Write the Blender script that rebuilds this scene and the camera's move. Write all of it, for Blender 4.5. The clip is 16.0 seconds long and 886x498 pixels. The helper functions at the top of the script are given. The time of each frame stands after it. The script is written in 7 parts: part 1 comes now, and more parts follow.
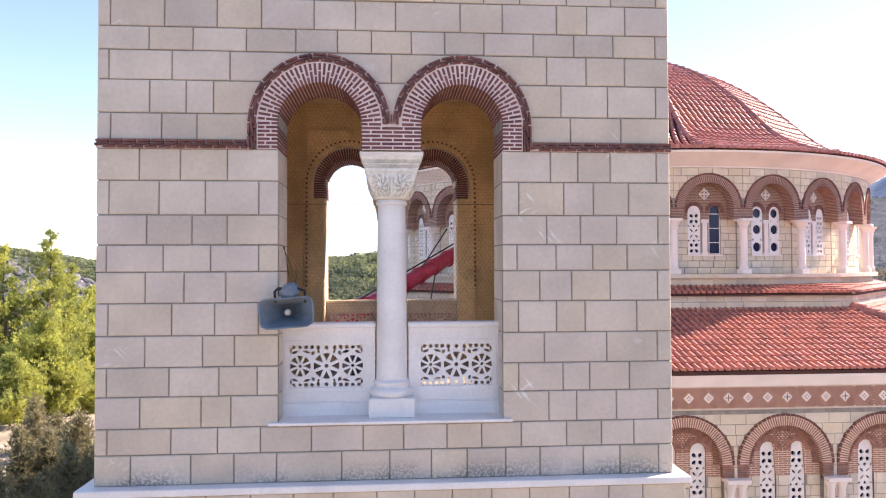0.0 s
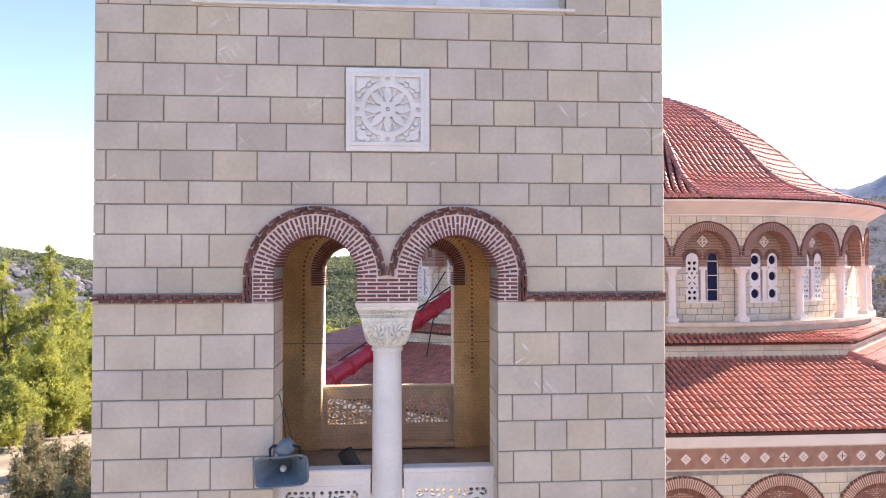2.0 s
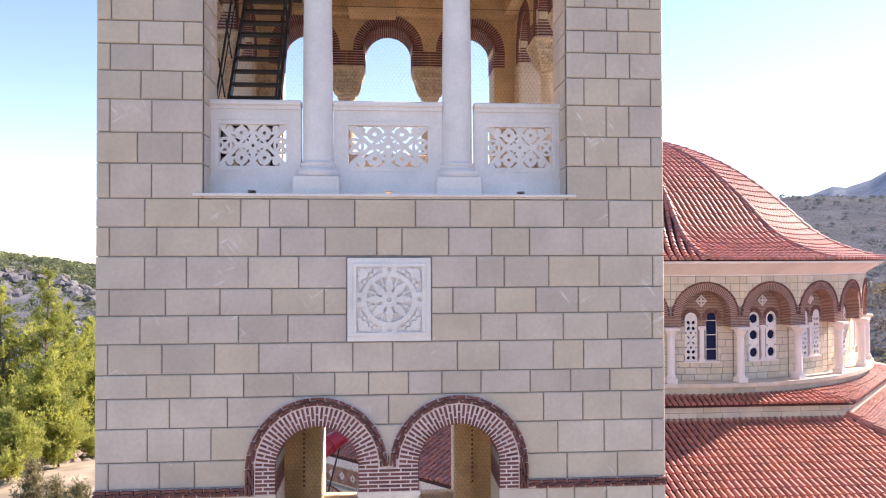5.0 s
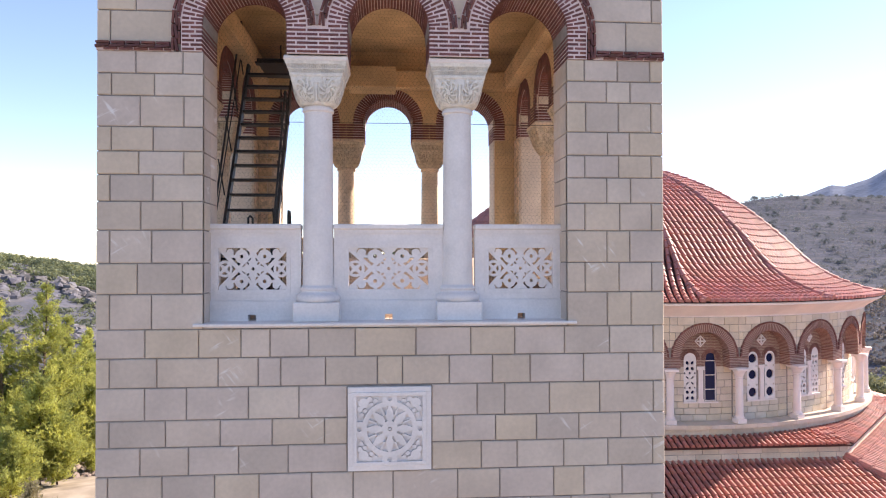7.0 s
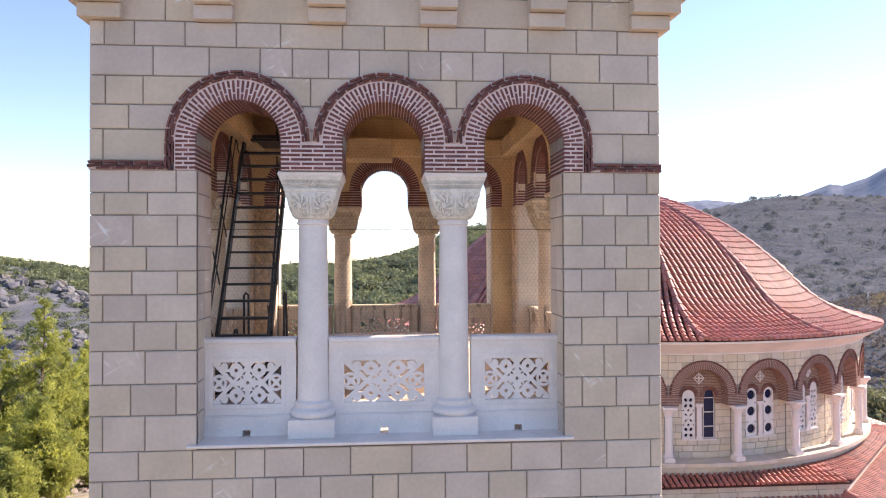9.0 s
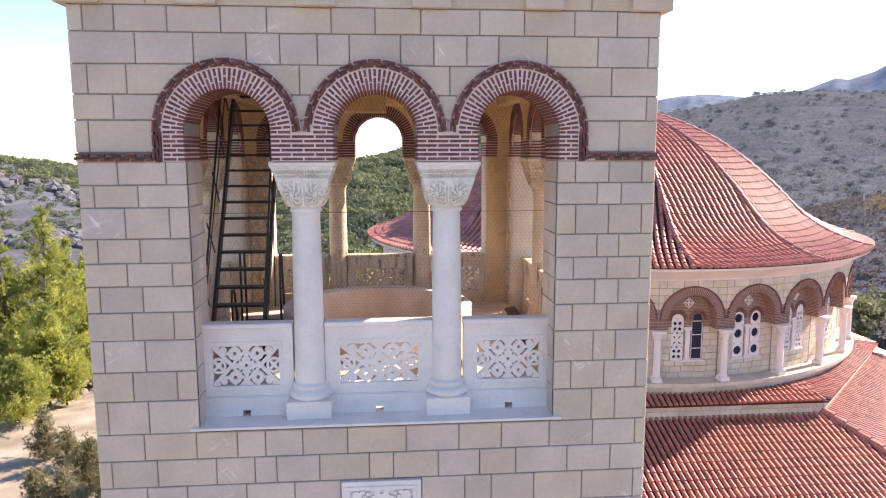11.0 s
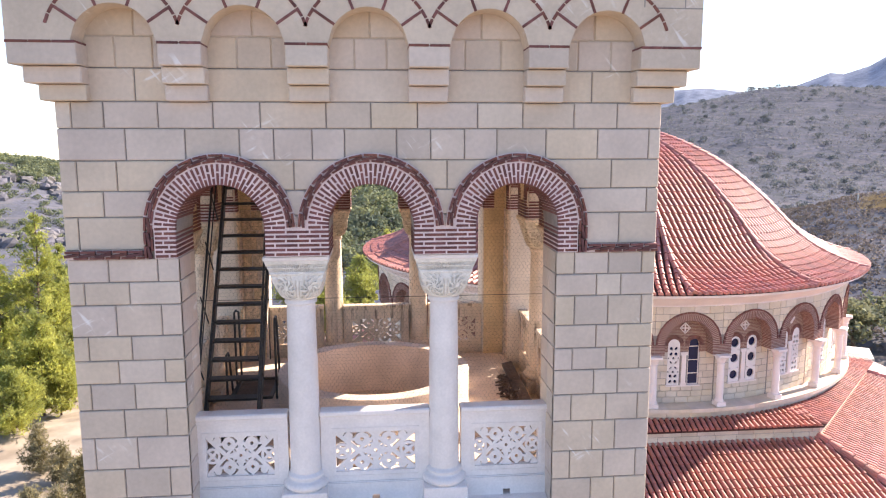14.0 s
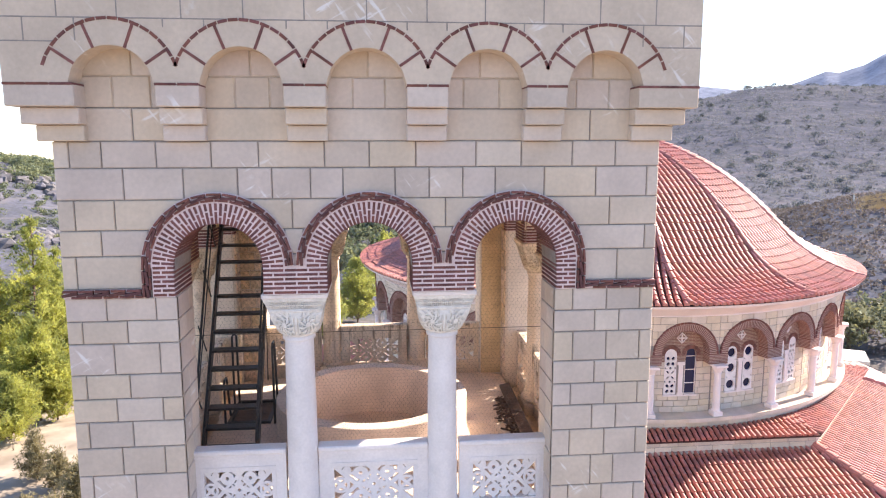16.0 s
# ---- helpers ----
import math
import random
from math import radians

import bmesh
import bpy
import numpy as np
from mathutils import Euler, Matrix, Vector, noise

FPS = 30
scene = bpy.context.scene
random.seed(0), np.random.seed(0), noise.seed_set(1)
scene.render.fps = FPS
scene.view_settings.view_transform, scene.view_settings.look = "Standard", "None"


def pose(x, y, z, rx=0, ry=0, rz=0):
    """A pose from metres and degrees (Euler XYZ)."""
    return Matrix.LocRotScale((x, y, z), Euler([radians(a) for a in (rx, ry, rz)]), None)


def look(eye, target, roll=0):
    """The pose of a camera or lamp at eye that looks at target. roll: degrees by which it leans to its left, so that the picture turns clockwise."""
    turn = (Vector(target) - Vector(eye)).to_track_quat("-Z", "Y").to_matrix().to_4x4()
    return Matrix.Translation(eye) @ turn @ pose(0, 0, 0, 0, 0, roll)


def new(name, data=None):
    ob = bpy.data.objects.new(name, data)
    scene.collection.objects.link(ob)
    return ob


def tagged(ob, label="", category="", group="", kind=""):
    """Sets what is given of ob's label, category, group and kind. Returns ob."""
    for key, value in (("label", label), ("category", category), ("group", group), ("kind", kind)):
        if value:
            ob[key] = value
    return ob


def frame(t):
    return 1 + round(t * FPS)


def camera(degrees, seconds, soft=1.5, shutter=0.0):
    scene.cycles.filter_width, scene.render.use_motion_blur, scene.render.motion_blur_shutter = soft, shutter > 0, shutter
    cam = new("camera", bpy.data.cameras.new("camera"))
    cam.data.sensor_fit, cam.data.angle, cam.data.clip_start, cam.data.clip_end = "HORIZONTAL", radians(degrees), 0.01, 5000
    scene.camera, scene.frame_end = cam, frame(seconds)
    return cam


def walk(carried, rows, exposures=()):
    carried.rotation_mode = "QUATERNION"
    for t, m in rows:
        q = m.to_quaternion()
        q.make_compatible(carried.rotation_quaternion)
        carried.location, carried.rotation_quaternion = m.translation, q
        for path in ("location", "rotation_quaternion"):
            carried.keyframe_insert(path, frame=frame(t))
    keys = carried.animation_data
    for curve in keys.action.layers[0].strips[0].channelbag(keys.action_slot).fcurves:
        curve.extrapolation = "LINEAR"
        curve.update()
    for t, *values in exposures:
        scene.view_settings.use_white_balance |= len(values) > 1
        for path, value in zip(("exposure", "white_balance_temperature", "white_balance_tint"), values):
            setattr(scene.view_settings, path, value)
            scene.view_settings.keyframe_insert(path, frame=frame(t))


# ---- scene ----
cam = camera(64.3, 16.0, 1.1)
PATH = [
    (0, (-0.006, -6.691, 12.101), (0.141, -4.697, 12.151), -0.2),
    (0.5, (0.02, -6.695, 12.491), (0.167, -4.7, 12.537), -0.2),
    (1, (0.045, -6.713, 12.865), (0.192, -4.719, 12.909), -0.2),
    (1.5, (0.045, -6.727, 13.226), (0.192, -4.733, 13.269), -0.2),
    (2, (0.035, -6.731, 13.576), (0.183, -4.736, 13.616), -0.1),
    (2.5, (0.016, -6.741, 13.895), (0.165, -4.746, 13.935), -0.2),
    (3, (0.012, -6.757, 14.186), (0.162, -4.763, 14.224), -0.2),
    (3.5, (0.008, -6.755, 14.5), (0.159, -4.761, 14.536), -0.2),
    (4, (0.006, -6.76, 14.804), (0.157, -4.766, 14.839), -0.2),
    (6.5, (-0.002, -6.783, 16.349), (0.155, -4.789, 16.376), -0.1),
    (7, (-0.012, -6.779, 16.667), (0.145, -4.785, 16.692), -0.1),
    (7.5, (-0.007, -6.771, 16.972), (0.151, -4.777, 16.996), -0.1),
    (8, (0.001, -6.762, 17.263), (0.161, -4.768, 17.286), -0.2),
    (8.5, (0.012, -6.758, 17.541), (0.172, -4.765, 17.562), -0.2),
    (8.7, (0.017, -6.749, 17.645), (0.177, -4.755, 17.667), -0.2),
    (10.2, (0.045, -6.733, 18.370), (0.209, -4.740, 18.386), -0.2),
    (10.8, (0.062, -6.717, 18.642), (0.228, -4.735, 18.435), -0.1),
    (11, (0.067, -6.717, 18.699), (0.233, -4.743, 18.426), -0.1),
    (11.5, (0.078, -6.667, 18.818), (0.247, -4.694, 18.540), -0.1),
    (12, (0.084, -6.621, 18.977), (0.256, -4.648, 18.698), -0.1),
    (12.5, (0.094, -6.576, 19.184), (0.268, -4.603, 18.904), -0.1),
    (13, (0.088, -6.537, 19.339), (0.263, -4.565, 19.057), -0.1),
    (13.5, (0.078, -6.509, 19.488), (0.255, -4.537, 19.203), -0.0),
    (14, (0.071, -6.487, 19.617), (0.250, -4.516, 19.327), -0.1),
    (14.5, (0.063, -6.486, 19.733), (0.244, -4.515, 19.441), -0.0),
    (15, (0.059, -6.463, 19.829), (0.243, -4.493, 19.535), -0.0),
    (15.5, (0.062, -6.443, 19.912), (0.248, -4.474, 19.617), -0.1),
    (16, (0.061, -6.437, 19.977), (0.249, -4.468, 19.682), -0.1),
]
LIGHTNESS = [(0, 1.72, 7400, 21), (3.5, 1.66, 7300, 20.5), (6.5, 1.42, 7300, 21), (8.7, 1.36, 7250, 20.5), (11, 1.50, 7250, 20), (13, 1.60, 7250, 19.5), (14.5, 1.76, 7250, 20), (16, 1.80, 7200, 20)]
walk(cam, [(t, look(eye, target, roll)) for t, eye, target, roll in PATH], LIGHTNESS)

# ---- light ----
SUN_AZ, SUN_EL = 23.0, 35.7          # degrees from +x towards +y, and above the horizon
world = bpy.data.worlds.new("sky")
scene.world = world
world.use_nodes = True
wn = world.node_tree
sky = wn.nodes.new("ShaderNodeTexSky")
sky.sky_type = 'NISHITA'
sky.sun_disc = False
sky.sun_elevation = radians(SUN_EL)
sky.sun_rotation = radians(90 - SUN_AZ)
sky.altitude = 100
sky.air_density, sky.dust_density, sky.ozone_density = 0.75, 0.05, 2.5
wn.links.new(sky.outputs[0], wn.nodes["Background"].inputs[0])
wn.nodes["Background"].inputs[1].default_value = 0.125
sun = new("sun", bpy.data.lights.new("sun", 'SUN'))
sun.data.energy, sun.data.angle, sun.data.color = 4.2, radians(0.6), (1.0, 0.93, 0.82)
sa, se = radians(SUN_AZ), radians(SUN_EL)
sun.matrix_world = look((0, 0, 40), (-math.cos(sa) * math.cos(se), -math.sin(sa) * math.cos(se), 40 - math.sin(se)))

# ---- materials ----
def material(name, color, rough=0.8, vary=0.12, scale=6.0, grain=60.0, bump=0.15, second=None, metal=0.0, by_piece=0.0, island=0.0, stain=None):
    m = bpy.data.materials.new(name)
    m.use_nodes = True
    nt, L = m.node_tree, m.node_tree.links
    b = nt.nodes["Principled BSDF"]
    b.inputs["Roughness"].default_value, b.inputs["Metallic"].default_value = rough, metal
    tc = nt.nodes.new("ShaderNodeTexCoord")
    geo = nt.nodes.new("ShaderNodeNewGeometry")
    n1 = nt.nodes.new("ShaderNodeTexNoise")
    n1.inputs["Scale"].default_value, n1.inputs["Detail"].default_value = scale, 6
    n2 = nt.nodes.new("ShaderNodeTexNoise")
    n2.inputs["Scale"].default_value, n2.inputs["Detail"].default_value = grain, 4
    L.new(geo.outputs["Position"], n1.inputs["Vector"])
    L.new(geo.outputs["Position"], n2.inputs["Vector"])
    ramp = nt.nodes.new("ShaderNodeValToRGB")
    c = Vector(color)
    lo = Vector(second) if second else c * (1 - 2 * vary)
    ramp.color_ramp.elements[0].position, ramp.color_ramp.elements[1].position = 0.32, 0.68
    ramp.color_ramp.elements[0].color = (*lo, 1)
    ramp.color_ramp.elements[1].color = (*(c * (1 + vary)), 1)
    L.new(n1.outputs["Fac"], ramp.inputs["Fac"])
    mul = nt.nodes.new("ShaderNodeMixRGB")
    mul.blend_type = 'MULTIPLY'
    mul.inputs["Fac"].default_value = 1.0
    r2 = nt.nodes.new("ShaderNodeMapRange")
    r2.inputs["From Min"].default_value, r2.inputs["From Max"].default_value = 0.3, 0.7
    r2.inputs["To Min"].default_value, r2.inputs["To Max"].default_value = 1 - vary, 1 + vary * 0.6
    L.new(n2.outputs["Fac"], r2.inputs["Value"])
    L.new(ramp.outputs["Color"], mul.inputs["Color1"])
    L.new(r2.outputs["Result"], mul.inputs["Color2"])
    out = mul.outputs["Color"]
    if by_piece or island:
        src = nt.nodes.new("ShaderNodeObjectInfo").outputs["Random"] if by_piece else geo.outputs["Random Per Island"]
        amount = by_piece or island
        pr = nt.nodes.new("ShaderNodeValToRGB")
        e = pr.color_ramp.elements
        e[0].color = (1 - amount, 1 - amount, 1 - amount * 0.7, 1)
        e[1].color = (1 + amount * 0.6, 1 + amount * 0.65, 1 + amount * 0.75, 1)
        mid = e.new(0.35)
        mid.color = (1 + amount * 0.25, 1, 1 - amount * 0.55, 1)
        mid = e.new(0.7)
        mid.color = (1 - amount * 0.2, 1 - amount * 0.25, 1 + amount * 0.25, 1)
        L.new(src, pr.inputs["Fac"])
        m2 = nt.nodes.new("ShaderNodeMixRGB")
        m2.blend_type = 'MULTIPLY'
        m2.inputs["Fac"].default_value = 1.0
        L.new(out, m2.inputs["Color1"])
        L.new(pr.outputs["Color"], m2.inputs["Color2"])
        out = m2.outputs["Color"]
    if stain:
        n3 = nt.nodes.new("ShaderNodeTexNoise")
        n3.inputs["Scale"].default_value, n3.inputs["Detail"].default_value = stain[1], 8
        n3.inputs["Roughness"].default_value = 0.65
        L.new(geo.outputs["Position"], n3.inputs["Vector"])
        sr = nt.nodes.new("ShaderNodeMapRange")
        sr.inputs["From Min"].default_value, sr.inputs["From Max"].default_value = stain[2], stain[2] + 0.08
        sr.inputs["To Max"].default_value = stain[3]
        L.new(n3.outputs["Fac"], sr.inputs["Value"])
        m3 = nt.nodes.new("ShaderNodeMixRGB")
        L.new(sr.outputs["Result"], m3.inputs["Fac"])
        L.new(out, m3.inputs["Color1"])
        m3.inputs["Color2"].default_value = (*stain[0], 1)
        out = m3.outputs["Color"]
    L.new(out, b.inputs["Base Color"])
    if bump:
        bp = nt.nodes.new("ShaderNodeBump")
        bp.inputs["Strength"].default_value, bp.inputs["Distance"].default_value = bump, 0.02
        L.new(n2.outputs["Fac"], bp.inputs["Height"])
        L.new(bp.outputs["Normal"], b.inputs["Normal"])
    return m


M_STONE = material("tower_stone", (0.608, 0.503, 0.405), 0.85, 0.065, 2.2, 24, 0.10, by_piece=0.12, stain=((0.68, 0.64, 0.60), 2.6, 0.645, 0.55))
M_MORTAR = material("grey_mortar", (0.31, 0.27, 0.24), 0.95, 0.12, 8, 80, 0.2)
M_LIME = material("pink_mortar", (0.70, 0.55, 0.52), 0.9, 0.08, 7, 90, 0.2)
M_BRICK = material("red_brick", (0.20, 0.075, 0.065), 0.85, 0.18, 9, 70, 0.25, by_piece=0.25)
M_BRICK2 = material("red_brick_joined", (0.21, 0.08, 0.065), 0.85, 0.18, 9, 70, 0.25, island=0.25)
M_BRICK3 = material("brown_brick_joined", (0.24, 0.105, 0.08), 0.85, 0.15, 9, 70, 0.2, island=0.18)
M_DARK = material("dark_brick_and_shadow", (0.145, 0.06, 0.055), 0.9, 0.2, 9, 70, 0.2, island=0.25)
M_MARBLE = material("white_marble", (0.80, 0.735, 0.695), 0.5, 0.05, 2.5, 40, 0.04, stain=((0.62, 0.58, 0.55), 2.4, 0.58, 0.4))
M_CAP = material("carved_marble", (0.76, 0.73, 0.67), 0.6, 0.08, 14, 60, 0.25)
M_PLASTER = material("ochre_plaster", (0.70, 0.505, 0.29), 0.9, 0.12, 1.8, 26, 0.6, stain=((0.36, 0.26, 0.16), 1.3, 0.60, 0.55))
M_ROUGHCAST = material("ochre_roughcast", (0.75, 0.54, 0.30), 0.95, 0.14, 1.8, 26, 0.7, stain=((0.36, 0.26, 0.16), 1.3, 0.60, 0.55))
M_GREYFLOOR = material("grey_cement_floor", (0.38, 0.325, 0.275), 0.9, 0.15, 1.5, 30, 0.3, stain=((0.16, 0.14, 0.125), 1.6, 0.55, 0.6))
M_CEMENT = material("pinkish_cement", (0.76, 0.61, 0.49), 0.9, 0.09, 2.2, 45, 0.3)
M_IRON = material("black_iron", (0.018, 0.014, 0.014), 0.5, 0.2, 12, 60, 0.1)
M_TILE = material("roof_tile", (0.50, 0.18, 0.135), 0.54, 0.15, 3.0, 50, 0.2, island=0.22, stain=((0.30, 0.16, 0.12), 2.2, 0.60, 0.5))
M_TILEP = material("roof_tile_piece", (0.50, 0.18, 0.135), 0.54, 0.15, 3.0, 50, 0.2, by_piece=0.22)
# pans under the tiles: shade in the gaps is put into this dark colour
M_TILEPAN = material("shaded_roof_pan", (0.08, 0.026, 0.02), 0.8, 0.15, 3.0, 50, 0.2)
M_TANMORTAR = material("tan_mortar", (0.47, 0.33, 0.27), 0.9, 0.08, 7, 90, 0.2)
for m in (M_TILE, M_TILEP):
    m.node_tree.nodes["Principled BSDF"].inputs["Specular IOR Level"].default_value = 1.0
M_CORNICE = material("pale_pink_render", (0.84, 0.73, 0.68), 0.85, 0.05, 1.2, 40, 0.1)
M_CHURCH = material("church_stone", (0.70, 0.59, 0.46), 0.85, 0.07, 2.2, 40, 0.1, island=0.12)
M_GLASS = material("dark_window_glass", (0.010, 0.013, 0.055), 0.12, 0.1, 2, 10, 0)
M_RED = material("red_plastic", (0.42, 0.012, 0.035), 0.4, 0.1, 3, 30, 0.05)
M_HORN = material("blue_grey_paint", (0.155, 0.195, 0.235), 0.5, 0.12, 8, 60, 0.08, stain=((0.25, 0.28, 0.30), 5, 0.6, 0.6))
M_HORNIN = material("dark_grey_paint", (0.05, 0.06, 0.07), 0.6, 0.1, 8, 60, 0.05)
M_WOOD = material("dark_wood", (0.10, 0.055, 0.035), 0.8, 0.25, 5, 40, 0.3)
M_CONCRETE = material("white_concrete", (0.62, 0.58, 0.52), 0.9, 0.08, 2, 40, 0.2)


def scuffs(m):
    """Pale slanting scrapes on the dressed stone."""
    nt, L = m.node_tree, m.node_tree.links
    b = nt.nodes["Principled BSDF"]
    base = b.inputs["Base Color"].links[0].from_socket
    geo = nt.nodes.new("ShaderNodeNewGeometry")
    for turn, lo in ((0.9, 0.66), (-0.5, 0.67)):
        mp = nt.nodes.new("ShaderNodeMapping")
        mp.vector_type = 'TEXTURE'
        mp.inputs["Rotation"].default_value = (0, turn, 0)
        mp.inputs["Scale"].default_value = (0.33, 0.33, 0.045)
        L.new(geo.outputs["Position"], mp.inputs["Vector"])
        n = nt.nodes.new("ShaderNodeTexNoise")
        n.inputs["Scale"].default_value, n.inputs["Detail"].default_value = 1.0, 5
        L.new(mp.outputs[0], n.inputs["Vector"])
        w = nt.nodes.new("ShaderNodeTexNoise")
        w.inputs["Scale"].default_value, w.inputs["Detail"].default_value = 1.7, 3
        L.new(geo.outputs["Position"], w.inputs["Vector"])
        r1 = nt.nodes.new("ShaderNodeMapRange")
        r1.inputs["From Min"].default_value, r1.inputs["From Max"].default_value = lo - 0.08, lo
        L.new(n.outputs["Fac"], r1.inputs["Value"])
        r2 = nt.nodes.new("ShaderNodeMapRange")
        r2.inputs["From Min"].default_value, r2.inputs["From Max"].default_value, r2.inputs["To Max"].default_value = 0.60, 0.68, 0.75
        L.new(w.outputs["Fac"], r2.inputs["Value"])
        mu = nt.nodes.new("ShaderNodeMath")
        mu.operation = 'MULTIPLY'
        L.new(r1.outputs[0], mu.inputs[0])
        L.new(r2.outputs[0], mu.inputs[1])
        mx = nt.nodes.new("ShaderNodeMixRGB")
        L.new(mu.outputs[0], mx.inputs["Fac"])
        L.new(base, mx.inputs["Color1"])
        mx.inputs["Color2"].default_value = (0.78, 0.74, 0.70, 1)
        base = mx.outputs["Color"]
    L.new(base, b.inputs["Base Color"])


scuffs(M_STONE)


def splashed(m, z0, z1, color):
    """Dark, ragged splash marks on the stone just above the ledge."""
    nt, L = m.node_tree, m.node_tree.links
    b = nt.nodes["Principled BSDF"]
    base = b.inputs["Base Color"].links[0].from_socket
    geo = nt.nodes.new("ShaderNodeNewGeometry")
    sep = nt.nodes.new("ShaderNodeSeparateXYZ")
    L.new(geo.outputs["Position"], sep.inputs[0])
    fac = None
    for scale, lo in ((1.6, 0.36), (38.0, 0.40)):
        n = nt.nodes.new("ShaderNodeTexNoise")
        n.inputs["Scale"].default_value, n.inputs["Detail"].default_value = scale, 5
        L.new(geo.outputs["Position"], n.inputs["Vector"])
        r = nt.nodes.new("ShaderNodeMapRange")
        r.inputs["From Min"].default_value, r.inputs["From Max"].default_value = lo, lo + 0.14
        L.new(n.outputs["Fac"], r.inputs["Value"])
        if fac is None:
            fac = r.outputs[0]
            continue
        mu = nt.nodes.new("ShaderNodeMath")
        mu.operation = 'MULTIPLY'
        L.new(fac, mu.inputs[0])
        L.new(r.outputs[0], mu.inputs[1])
        fac = mu.outputs[0]
    h = nt.nodes.new("ShaderNodeMapRange")
    h.inputs["From Min"].default_value, h.inputs["From Max"].default_value, h.inputs["To Max"].default_value = z1, z0, 0.8
    L.new(sep.outputs["Z"], h.inputs["Value"])
    above = nt.nodes.new("ShaderNodeMath")
    above.operation = 'GREATER_THAN'
    above.inputs[1].default_value = z0 - 0.02
    L.new(sep.outputs["Z"], above.inputs[0])
    for other in (h.outputs[0], above.outputs[0]):
        mu = nt.nodes.new("ShaderNodeMath")
        mu.operation = 'MULTIPLY'
        L.new(fac, mu.inputs[0])
        L.new(other, mu.inputs[1])
        fac = mu.outputs[0]
    mx = nt.nodes.new("ShaderNodeMixRGB")
    L.new(fac, mx.inputs["Fac"])
    L.new(base, mx.inputs["Color1"])
    mx.inputs["Color2"].default_value = (*color, 1)
    L.new(mx.outputs["Color"], b.inputs["Base Color"])


splashed(M_STONE, 10.10, 10.30, (0.11, 0.115, 0.12))
M_GLASS.node_tree.nodes["Principled BSDF"].inputs["Specular IOR Level"].default_value = 0.3


